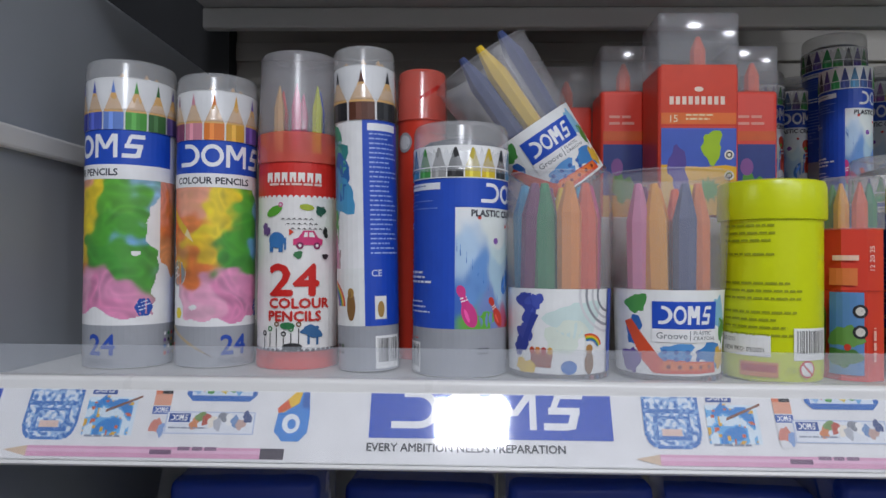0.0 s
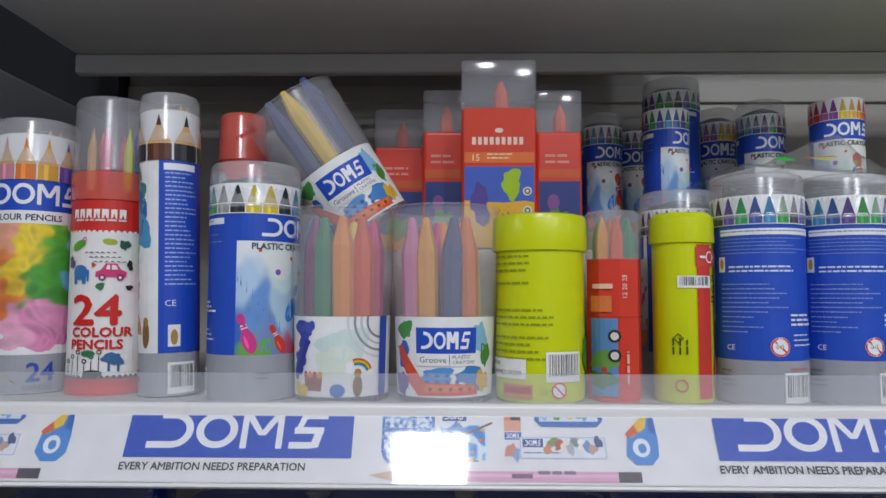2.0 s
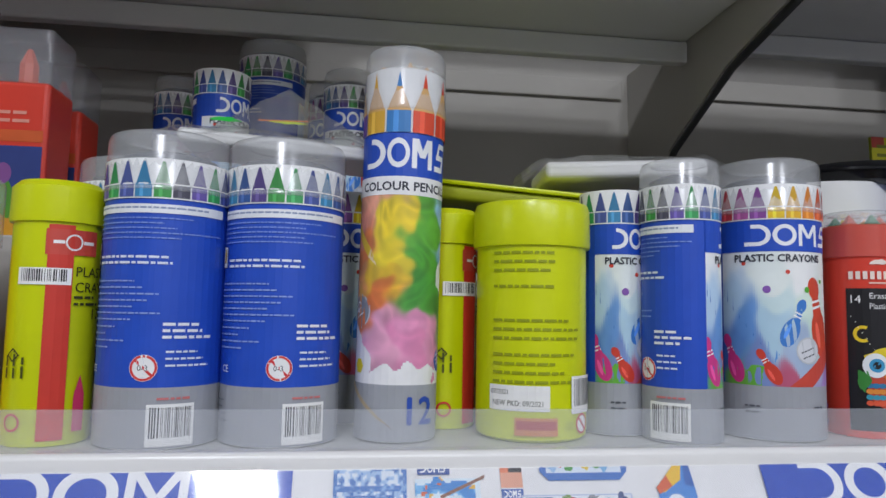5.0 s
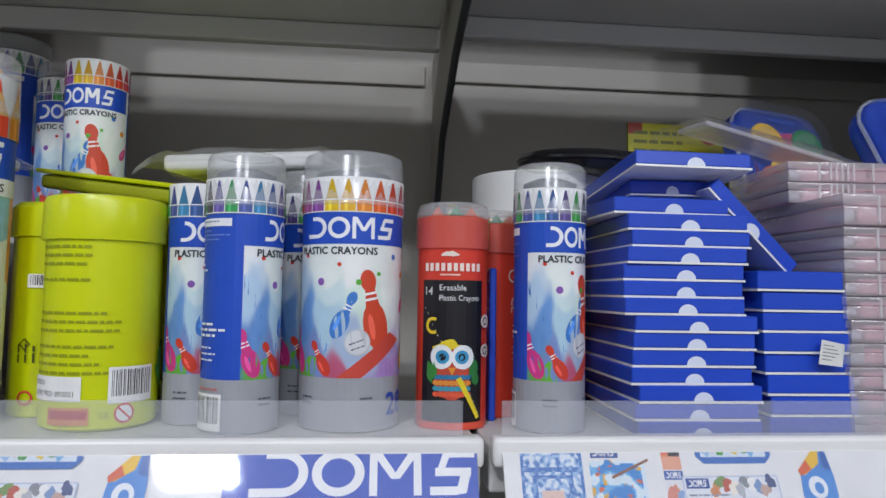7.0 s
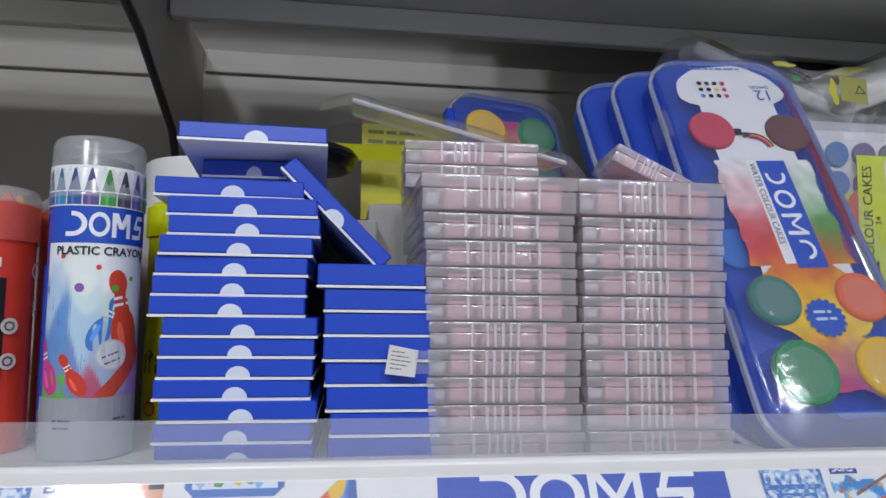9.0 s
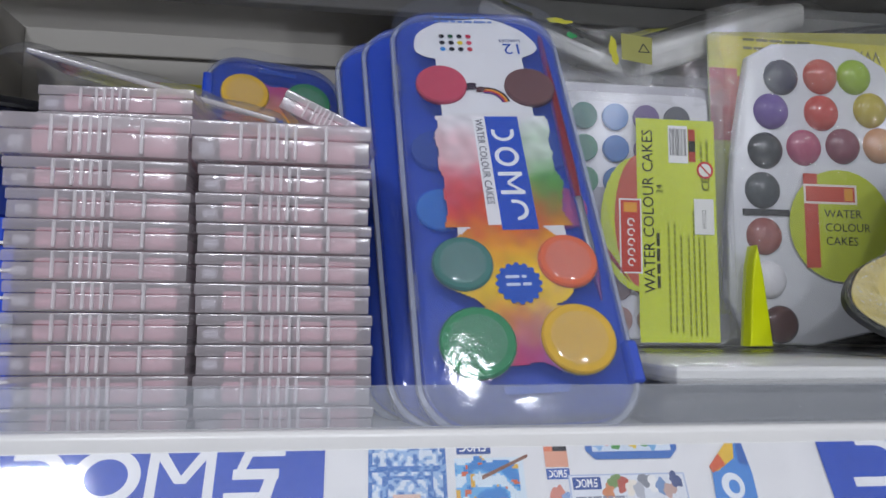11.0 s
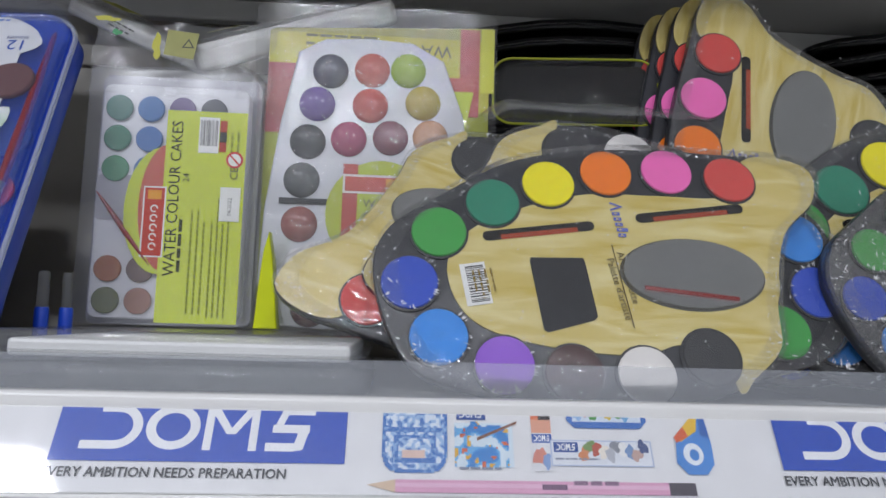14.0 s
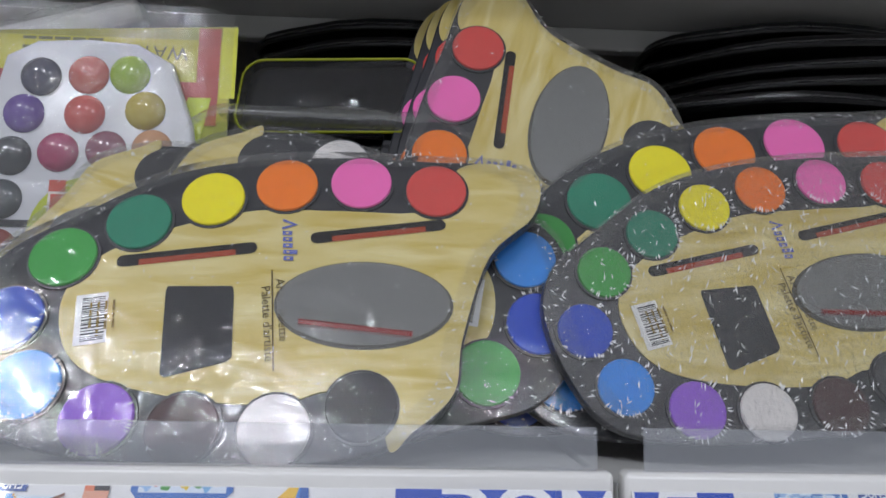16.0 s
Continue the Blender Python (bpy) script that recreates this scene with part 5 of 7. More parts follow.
def red_round_tube(x, y, r, H, turn, face="owl", label="red tube of erasable crayons with a black picture panel"):
    th = empty("red_crayon_tube", pose(x, y, ZS), label, "crayon tube", "red tubes")
    smooth(part("body", lathe_bm([(0.0003, 0.0004), (r - 0.0004, 0.0004), (r - 0.0002, 0.002), (r - 0.0004, H * 0.93), (r - 0.003, H * 0.93), (r - 0.003, H * 0.88), (0.0003, H * 0.88)], 40), M_RED, th), 40)
    smooth(part("collar", lathe_bm([(r - 0.0002, H * 0.79), (r + 0.001, H * 0.792), (r + 0.001, H * 0.93), (r + 0.0002, H * 0.935)], 40), M_REDFILM, th, "translucent red collar"), 40)
    for i in range(6):
        a = i * 1.05
        c = part("crayon", lathe_bm([(0.0045, H * 0.881), (0.0045, H * 0.94), (0.0004, H * 0.985)], 7), M_CRAYON[(i * 3 + 2) % 12], th)
        c.location = (math.sin(a) * r * 0.55, -math.cos(a) * r * 0.55, 0)
    cap(th, r + 0.0002, H * 0.935, H, M_FROST)
    art = Art()
    U = math.pi * r
    w = U * 0.29
    if face == "owl":
        art.rect(-w, 0.004, w, H * 0.65, "141318")
        for k in range(10):
            art.rect(-w * 0.92 + k * w * 0.185, H * 0.69, -w * 0.92 + k * w * 0.185 + w * 0.12, H * 0.725, "f4e3d8")
        art.blob(-w * 0.1, H * 0.765, w * 0.22, 0.0016, "f4e3d8", 3)
        art.rect(-w * 0.4, H * 0.67, w * 0.2, H * 0.677, "f0c9b8")
        art.text("14", -w * 0.95, H * 0.585, 0.0042, "f2f2f2")
        art.text("Erasable", -w * 0.42, H * 0.605, 0.0031, "f2f2f2")
        art.text("Plastic Crayons", -w * 0.42, H * 0.56, 0.0030, "f2f2f2", fat=0.85)
        art.ring(-w * 0.6, H * 0.45, 0.0028, 0.0045, "f0cf2a", 60, 300, 12)
        for i in range(20):
            art.ell(-w * 0.95 + w * 1.9 * ((i * 0.618) % 1), 0.006 + H * 0.5 * ((i * 0.381) % 1), 0.0003, 0.0003, "e8e8e0", 0, 6)
        # round plain shapes in bright colours
        art.blob(-0.0005, H * 0.345, 0.0085, 0.005, "e8d02a", 11)
        art.ell(0, H * 0.24, 0.0098, 0.0135, "c84a34")
        for k in range(4):
            for i in range(7):
                art.ell(-0.0085 + i * 0.0028, 0.0185 + k * 0.003, 0.0018, 0.0014, ("e05a3a", "3a9ab0", "e8923a", "2f7aa8")[k], 0, 10)
        art.blob(-0.011, H * 0.25, 0.0025, 0.006, "3a8a3a", 4)
        art.blob(0.012, H * 0.25, 0.003, 0.006, "2f7a3a", 5)
        art.ell(-0.0055, H * 0.315, 0.0060, 0.0064, "eef2f4")
        art.ell(0.0055, H * 0.315, 0.0060, 0.0064, "eef2f4")
        for u in (-0.005, 0.005):
            art.ell(u, H * 0.315, 0.0036, 0.0036, "3a9ac8")
            art.ell(u, H * 0.315, 0.0019, 0.0019, "1a1a20")
        art.poly([(-0.002, H * 0.27), (0.002, H * 0.27), (0, H * 0.235)], "e8922a")
        art.poly([(0.002, H * 0.22), (0.0045, H * 0.23), (0.0155, 0.0065), (0.0135, 0.0055)], "ecd42a")
        for k in range(2):
            art.ell(w * 1.12, H * (0.47 - 0.13 * k), 0.0037, 0.0037, "d9cfc8")
            art.ring(w * 1.12, H * (0.47 - 0.13 * k), 0.0014, 0.0024, "6a6460", 0, 360, 8)
    art.text("CE", U * 0.52, H * 0.58, 0.0055, "f2dcd2", rot=-90)
    art.ring(U * 0.55, H * 0.68, 0.003, 0.004, "f2dcd2", 0, 360, 14)
    art.lines(U * 0.6, 0.05, 0.04, 2, 0.003, "f0b8a8", 6, 0.0008, 90)
    art.rect(-w * 1.1, 0.0004, w * 1.1, 0.004, "e2553f")
    printed("label", art, on_cylinder(r, turn), th, M_INK, 0.0035)
    return th


red_round_tube(0.7055, 0.3665, 0.0196, 0.1206, -5)
red_round_tube(0.7340, 0.4000, 0.0196, 0.1206, -70, "side", "red crayon tube standing behind its twin")
th = empty("red_crayon_tube", pose(0.2448, 0.3620, ZS), "red crayon tube with a cloudy top and a small picture", "crayon tube", "red tubes")
smooth(part("body", lathe_bm([(0.0003, 0.0004), (0.0172, 0.0004), (0.0174, 0.002), (0.0172, 0.0895), (0.0003, 0.0895)], 8), M_RED, th), 20)
smooth(part("top", lathe_bm([(0.0176, 0.0885), (0.0182, 0.089), (0.0182, 0.118), (0.016, 0.12), (0.0004, 0.12)], 8), M_CUP, th, "cloudy plastic top"), 20)
for i in range(6):
    c = part("crayon", lathe_bm([(0.0042, 0.0896), (0.0042, 0.104), (0.0008, 0.1165), (0.0003, 0.1166)], 7), M_CRAYON[(5, 2, 2, 10, 2, 8)[i]], th)
    c.location = (math.sin(i * 1.05) * 0.0095, -math.cos(i * 1.05) * 0.0095, 0)
art = Art()
art.rect(-0.018, 0.004, 0.0005, 0.052, "5a8ac0")
art.blob(-0.009, 0.026, 0.008, 0.007, "6a9a4a", 3)
art.blob(-0.01, 0.014, 0.008, 0.006, "4a7a3a", 4)
art.ell(-0.008, 0.02, 0.0018, 0.002, "c83a2a")
for k in range(2):
    art.ell(-0.0015, 0.041 - k * 0.012, 0.004, 0.004, "26262a")
    art.ell(-0.0015, 0.041 - k * 0.012, 0.0025, 0.0025, "d8d4cc")
art.rect(-0.018, 0.056, -0.003, 0.066, "e07a42")
art.lines(-0.016, 0.0705, 0.014, 1, 0.003, "f0c9b8", 2, 0.003)
art.rect(-0.022, 0.0527, 0.022, 0.0531, "a82a20")
art.text("12 20 25", 0.0065, 0.064, 0.003, "f0dcd2", rot=90)
art.lines(0.0075, 0.012, 0.03, 1, 0.003, "f0b8a8", 3, 0.0016, 90)
printed("label", art, on_cylinder(0.0174, -8), th, M_INK, 0.0035)
th = empty("red_crayon_tube", pose(-0.0185, 0.4275, ZS), "red pencil tube with a torn label under a cloudy cap", "pencil tube", "red tubes")
smooth(part("body", lathe_bm([(0.0003, 0.0004), (0.0168, 0.0004), (0.017, 0.002), (0.017, 0.17), (0.0003, 0.17)], 36), M_RED, th), 40)
cap(th, 0.0172, 0.165, 0.2015, M_REDFILM, "pinkish clear cap")
art = Art()
art.poly([(-0.014, 0.172), (0.012, 0.19), (0.016, 0.189), (0.004, 0.181), (-0.012, 0.17)], "c8281e")
art.ell(-0.012, 0.15, 0.006, 0.007, "a8aab0")
art.ell(-0.012, 0.15, 0.0045, 0.005, "d8dade")
printed("torn_flap", art, on_cylinder(0.0174, 0), th, M_INK, 0.0035)
bm = box_bm(0.7275, 0.372, ZS, 0.7315, 0.375 + 0.07, ZS + 0.086, 0.0008, 1)
tagged(part("blue_card_box", bm, M_BLUE), "thin blue card box standing on edge", "box")

# ---- blue card boxes in two stacks ----


def blue_box(w, d, h):
    th = empty("blue_box", pose(0, -9, 0), "flat blue card box with a white thumb notch", "box", "blue boxes")
    part("sleeve", box_bm(-w / 2, 0, 0.0012, w / 2, d, h, 0.0006, 1), M_BLUE, th)
    part("tray_edge", box_bm(-w / 2 - 0.0004, -0.0004, 0.0, w / 2 + 0.0004, d, 0.0011), M_WHITE, th, "white tray edge")
    art = Art()
    art.clip = (-1, 0.001, 1, 1)
    art.ell(0.001, 0.001, 0.0052, 0.0048, "dfe6f4", 0, 20)
    printed("thumb_notch", art, on_front(0.0), th)
    return th


rnd = random.Random(4)
first = blue_box(0.0645, 0.115, 0.0088)
n = 13
for i in range(n):
    dx = (0.0, -0.001, 0.0012, -0.0018, -0.0006, 0.0, 0.0012, -0.0042, -0.0038, -0.0032, -0.0012, 0.002, 0.0008)[i]
    m = pose(0.827 + dx - i * 0.0002, 0.320 + 0.0006 * i + rnd.uniform(0, 0.003), ZS + 0.0004 + i * 0.0088, 0, 0, rnd.uniform(-1.5, 1.5))
    if i == 0:
        first.matrix_world = m
    else:
        copy_thing(first, m)
zt = ZS + n * 0.0088 + 0.0006
copy_thing(first, pose(0.819, 0.335, zt, 0, 0, 3))
copy_thing(first, pose(0.826, 0.352, zt + 0.0125, -4, 0, -2) @ Matrix.Diagonal((0.72, 0.8, 1, 1)))
copy_thing(first, pose(0.829, 0.330, zt + 0.0245, -6, 0, 2))
copy_thing(first, pose(0.8505, 0.338, ZS + 0.131, 0, 45, 2) @ Matrix.Translation((0.026, 0, -0.008)))
second = blue_box(0.0470, 0.115, 0.0104)
for o in list(second.children):
    if o.name.startswith("thumb_notch"):
        bpy.data.objects.remove(o)
second["label"] = "flat blue card box with a white lower edge"
for i in range(8):
    dx = (0.0018, 0.0028, 0.0010, 0.0002, -0.0008, -0.0006, -0.0008, -0.004)[i]
    m = pose(0.8865 + dx, 0.321 + rnd.uniform(0, 0.003), ZS + 0.0004 + i * 0.0107, 0, 0, rnd.uniform(-1, 1))
    if i == 0:
        second.matrix_world = m
    else:
        copy_thing(second, m)
art = Art()
art.poly([(-0.008, -0.006), (0.005, -0.0075), (0.0065, 0.004), (-0.006, 0.0065)], "dcdcd8")
art.lines(-0.005, 0.0035, 0.009, 5, 0.0018, "6a6a6a", 3, 0.0005, -8)
th = empty("price_sticker", pose(0.8965, 0.3185, 1.4255), "crumpled white price sticker on a blue box", "sticker")
printed("sticker_print", art, on_front(0.0), th)
part("tape", box_bm(0.005, -0.0006, -0.006, 0.017, -0.0002, 0.004), M_CLEAR, th, "clear tape")

# ---- clear pink boxes in two stacks ----


def pink_box():
    w, d, h = 0.0700, 0.105, 0.0121
    th = empty("clear_box", pose(0, -9, 0), "clear plastic box with a dusty pink block inside", "plastic box", "clear boxes")
    base = smooth(part("base", box_bm(-w / 2 + 0.0006, 0.0006, 0.0002, w / 2 - 0.0006, d - 0.001, h * 0.60, 0.0007, 2), M_PINKBOX, th))
    smooth(part("lid", box_bm(-w / 2, 0, h * 0.61, w / 2, d, h, 0.0009, 2), M_PINKBOX, th, "cloudy clear lid"))
    for k in range(4):
        u = -w / 2 + 0.0105 + k * 0.0138
        part("block", box_bm(u, 0.0036, 0.0012, u + 0.0118, d - 0.004, h * (0.76 + 0.06 * (k % 2)), 0.001, 1), M_PINK, th, "dusty pink block")
    part("hinge_pad", box_bm(-w / 2 + 0.0025, 0.003, 0.0020, -w / 2 + 0.0085, 0.02, h * 0.5, 0.0008, 1), M_TRAYSHADE, th)
    for i, u in enumerate((-0.0165, -0.0095, -0.006, -0.0025, 0.001, 0.0045, 0.0165)):
        part("rib", box_bm(u, -0.0007, 0.001, u + 0.0014, 0.001, h - 0.0006, 0.0004, 1), M_BOXRIM, base)
    return th


pb = pink_box()
for k, (x0, x1) in enumerate(((0.9435, 0.9400), (1.0150, 1.0118))):
    for i in range(9):
        m = pose(x0 + (x1 - x0) * i / 8 + rnd.uniform(-.0008, .0008), 0.319 + rnd.uniform(0, .002), ZS + 0.0004 + i * 0.01215, 0, 0, rnd.uniform(-.6, .6))
        if k == 0 and i == 0:
            pb.matrix_world = m
        else:
            copy_thing(pb, m)
zt = ZS + 9 * 0.01215 + 0.0006
TALL = Matrix.Diagonal((1.03, 1, 1.4, 1))
copy_thing(pb, pose(0.939, 0.317, zt, 0, 0, 0) @ TALL)
copy_thing(pb, pose(1.011, 0.317, zt, 0, 0, 0) @ TALL)
for dz in (0.0170, 0.0292):
    copy_thing(pb, pose(0.933, 0.356, zt + dz, 0, 0, -3) @ Matrix.Diagonal((0.98, 0.7, 1, 1)))
copy_thing(pb, pose(1.024, 0.350, zt + 0.0245, 0, 27, -6) @ Matrix.Diagonal((0.62, 0.4, 0.8, 1)))

# ---- water colour cases ----
M_CASE = film_material("blue_case_plastic", "3f6cf0", 0.24, 0.07, 0.08, 20)
M_CASEWRAP = film_material("hazy_case_film", "a8bef4", 0.02, 0.07, 0.14, 40)
# Clear rim film, whitened to carry its highlight line in the colour.
M_CASERIM = film_material("case_rim_highlight", "dfe8fb", 0.34, 0.1, 0.2, 60, 0.12)
M_CASEBASE = material("blue_case_base", "2448b8", 0.3, vary=0.1, scale=25)
M_TRAYGREY = material("pale_grey_tray", "e4e4ea", 0.35, vary=0.04, scale=30)
PAINT = {}


def paint(h, gloss=False):
    if (h, gloss) not in PAINT:
        PAINT[h, gloss] = material("paint_cake", h, 0.12 if gloss else 0.75, vary=0.10, scale=140, bump=0.0 if gloss else 0.3)
    return PAINT[h, gloss]


def pan_bm(r, h, dome=0.0, n=26):
    prof = [(r, 0.0), (r, h * 0.7), (r - h * 0.3, h)]
    if dome:
        prof = [(r, 0.0)] + [(r * math.cos(radians(a)), dome * math.sin(radians(a))) for a in (10, 25, 45, 65, 80)]
    prof.append((0.0003, prof[-1][1]))
    return lathe_bm(prof, n)


def pan(parent, u, v, y, r, h, hexa, dome=0.0, name="paint_cake", mat=None):
    ob = smooth(part(name, pan_bm(r, h, dome), mat or paint(hexa, bool(dome)), parent), 40)
    ob.matrix_local = pose(u, y, v, 90, 0, 0)
    return ob


def case_outline(w, h, waist):
    """A rounded case, a little narrower half-way up."""
    return [(x * (1 - waist * math.exp(-((z - h * 0.72) / (h * 0.16)) ** 2)), z) for x, z in rounded(w, h, 0.022, 8)]


def dense(pts, n=4):
    out = []
    for p, q in zip(pts, pts[1:] + pts[:1]):
        out += [(p[0] + (q[0] - p[0]) * k / n, p[1] + (q[1] - p[1]) * k / n) for k in range(n)]
    return out


def water_case(m, full=True, label="blue clear water colour case with round cakes and a brush"):
    th = empty("water_colour_case", m, label, "paint case", "water colour cases")
    w, h = 0.097, 0.255
    smooth(part("base", prism_bm(rounded(w, h, 0.024, 8), 0.0, 0.016, 0.003), M_CASEBASE, th), 50)
    ob = smooth(part("cover", prism_bm(rounded(w - 0.004, h - 0.004, 0.022, 8, 0, 0.002), -0.0085, -0.0004, 0.0035), M_CASE, th, "clear blue raised cover"), 50)
    smooth(part("rim", tube_bm([(x, -0.001, z) for x, z in rounded(w, h, 0.024, 8)] + [(w / 2 - 0.024, -0.001, 0)], 0.0018, 6), M_CASERIM, th, "clear welded rim whitened for its highlight line"), 60)
    if not full:
        return th
    art = Art()
    art.blob(-0.002, 0.225, 0.034, 0.02, "e9eaee", 3, 30, 0.1)
    art.rect(-0.026, 0.16, 0.024, 0.215, "e9eaee")
    art.poly([(-0.022, 0.17), (0.024, 0.17), (0.028, 0.08), (-0.026, 0.08)], "e5e4e6")
    spots = [(a, b, srgb(c)) for a, b, c in ((-.02, .155, "eceaee"), (.02, .16, "e9ebee"), (0, .165, "eceaee"), (-.022, .142, "e4a8b0"), (-.022, .125, "d04458"), (-.02, .108, "d03c44"), (.026, .146, "c4dcc0"), (.026, .130, "58a84a"), (.026, .115, "2f8a3c"),
                                             (0, .1, "d8402c"), (-.014, .093, "d8402c"), (.018, .097, "c8502a"), (0, .088, "ea8a24"), (-.02, .078, "f0c81c"), (.022, .08, "f2c41c"), (0, .074, "f4d818"), (-.024, .062, "e6d820"), (.024, .062, "f0d018"), (0, .052, "f0c020"), (-.012, .045, "d85a48"), (0, .036, "c83a68"), (.012, .036, "2a56c0"), (0, .026, "b83a70"))]

    def wash(u, v):
        n = noise.noise(Vector((u * 70, v * 70, 2.0)))
        half = 0.030 if v > 0.097 else 0.017 + 0.016 * abs(math.sin((v - 0.097) * 74)) ** 0.8
        if abs(u) > half + n * 0.004 or v < 0.026 + 0.006 * n:
            return None
        c = near_ink(spots, u, v, 0.012, 4.0, 5.0)
        g = 1.0 + 0.22 * noise.noise(Vector((u * 160, v * 160, 6.0)))
        return tuple(min(1.0, q * g) for q in c)
    art.field(-0.034, 0.022, 0.034, 0.168, 0.001, wash)
    art.rect(-0.010, 0.098, 0.0085 - 0.012, 0.166, "f2f2f4")
    art.rect(-0.0035, 0.095, 0.0145, 0.1675, "2552c4")
    # maker's mark running down the block
    for k, (v0, v1) in enumerate(((0.150, 0.163), (0.133, 0.147), (0.116, 0.130), (0.1, 0.113))):
        if k in (0, 3):
            art.ring(0.005, (v0 + v1) / 2, 0.0042, 0.0062, "f2f4f8", (-200, 0, 0, -90)[k], (20, 0, 0, 110)[k], 12)
        elif k == 1:
            art.ring(0.005, (v0 + v1) / 2, 0.0042, 0.0064, "f2f4f8", 0, 360, 18)
        else:
            art.rect(-0.0012, v0, 0.0112, v0 + 0.0024, "f2f4f8")
            art.rect(-0.0012, v1 - 0.0024, 0.0112, v1, "f2f4f8")
            art.poly([(0.0112, v0), (0.0112, v0 + 0.002), (0.003, (v0 + v1) / 2 + 0.001), (0.003, (v0 + v1) / 2 - 0.001)], "f2f4f8")
            art.poly([(0.0112, v1), (0.0112, v1 - 0.002), (0.003, (v0 + v1) / 2 - 0.001), (0.003, (v0 + v1) / 2 + 0.001)], "f2f4f8")
    art.text("WATER COLOUR CAKES", -0.0088, 0.1655, 0.0038, "2a2e40", rot=-90, fat=0.92)
    art.text("12", 0.026, 0.2235, 0.0085, "2a5ac0", rot=180)
    art.text("SHADES", 0.0255, 0.2275, 0.0026, "4a5a90", rot=180)
    art.lines(-0.024, 0.2445, 0.044, 2, 0.0036, "6a8ad0", 7, 0.0016)
    for i in range(12):
        art.ell(-0.021 + (i % 4) * 0.0052, 0.2185 + (i // 4) * 0.0052, 0.0016, 0.0016, ("2f8ad8", "26262a", "26262a", "c83a4a", "26262a", "26262a", "e8d02a", "d83a5a", "26262a", "2f5a3a", "26262a", "c8324a")[i])
    for i, c in enumerate(("5a2a7a", "c83a3a", "e89a2a", "3a2a2a")):
        art.ring(0.0, 0.176, 0.008 + i * 0.0011, 0.0092 + i * 0.0011, c, 10, 100, 8)
    art.blob(-0.010, 0.189, 0.005, 0.003, "3a2a34", 21)
    art.blob(-0.003, 0.187, 0.003, 0.002, "5a3a3a", 22)
    art.ring(0.0, 0.0655, 0.0, 0.0098, "2a5ac0", 0, 360, 20)
    for i in range(16):
        art.ell(0.0098 * math.cos(i * 0.3927), 0.0655 + 0.0098 * math.sin(i * 0.3927), 0.0014, 0.0014, "2a5ac0", 0, 6)
    art.lines(-0.006, 0.068, 0.012, 2, 0.004, "cfdcf4", 5, 0.0016)
    art.rect(-0.014, 0.013, 0.014, 0.0165, "3f62c0")
    printed("insert_print", art, on_front(-0.0092), th, M_INK_GLOSS)
    for u, v, r, c in ((-.0225, .037, .0168, "2f8a55"), (.0225, .037, .0168, "e2b41e"), (-.025, .0765, .0142, "3f7a70"), (.025, .0765, .0142, "e06a3a"), (-.0245, .190, .0140, "c2425a"), (.0245, .1885, .0140, "6a4440")):
        pan(th, u, v, -0.0088, r, 0.0028, c)
    for u, v, c in ((-.031, .150, "2f4a8a"), (.031, .150, "34549a"), (-.031, .112, "3f8ad0"), (.0315, .112, "d8553a")):
        pan(th, u, v, -0.0016, 0.0125, 0.0022, c)
    for u, v, r in ((-.0225, .037, .0178), (.0225, .037, .0178), (-.025, .0765, .0150), (.025, .0765, .0150)):
        dome = smooth(part("dome", pan_bm(r, 0.001, 0.0035, 30), M_CLEAR, th, "clear moulded dome"), 60)
        dome.matrix_local = pose(u, -0.0092, v, 90, 0, 0)
    smooth(part("wrap", prism_bm(rounded(w + 0.002, h + 0.002, 0.025, 8, 0, -0.001), -0.0136, -0.0128, 0.0003), M_CASEWRAP, th, "hazy glossy outer film"), 50)
    b = smooth(part("brush_handle", lathe_bm([(0.0003, 0.0), (0.0016, 0.004), (0.0026, 0.05), (0.0030, 0.10), (0.0024, 0.12)], 10), M_BRUSHRED, th, "dark red brush handle"), 40)
    b.matrix_local = pose(0.0385, -0.0065, 0.235, 180, 0, 0)
    f = smooth(part("ferrule", lathe_bm([(0.0025, 0.0), (0.0028, 0.002), (0.0025, 0.004), (0.0028, 0.03), (0.0022, 0.034)], 12), M_CHROME, th, "silver brush ferrule"), 40)
    f.matrix_local = pose(0.0385, -0.0065, 0.115, 180, 0, 0)
    t = smooth(part("bristles", lathe_bm([(0.0022, 0.0), (0.0024, 0.008), (0.0004, 0.024)], 10), M_BRUSHRED, th), 40)
    t.matrix_local = pose(0.0385, -0.0065, 0.081, 180, 0, 0)
    for o in (f, t):
        o.parent = b
        o.matrix_parent_inverse = b.matrix_basis.inverted()
    for v in (0.055, 0.19):
        part("latch", box_bm(-w / 2 - 0.002, -0.006, v, -w / 2 + 0.003, 0.010, v + 0.02, 0.0012, 2), M_CLEAR, th)
    part("blue_latch", box_bm(w / 2 - 0.004, -0.004, 0.018, w / 2 + 0.003, 0.006, 0.038, 0.001, 1), M_BLUE, th)
    return th


M_BRUSHRED = material("dark_red_lacquer", "8a2420", 0.25, vary=0.1)
M_CHROME = material("bright_metal", "d8d9dc", 0.18, metal=1.0, vary=0.05)
LEAN = 25.9
water_case(pose(1.119, 0.3235, ZS + 0.001, -LEAN, -2.6, 0))
for k in (1, 2):
    water_case(pose(1.119 - 0.0105 * k, 0.3235 + 0.022 * k, ZS + 0.001, -LEAN, -2.6 - 1.6 * k, 0), False, "blue clear water colour case behind its twin")

# ---- flat clear packs lying along the front ----


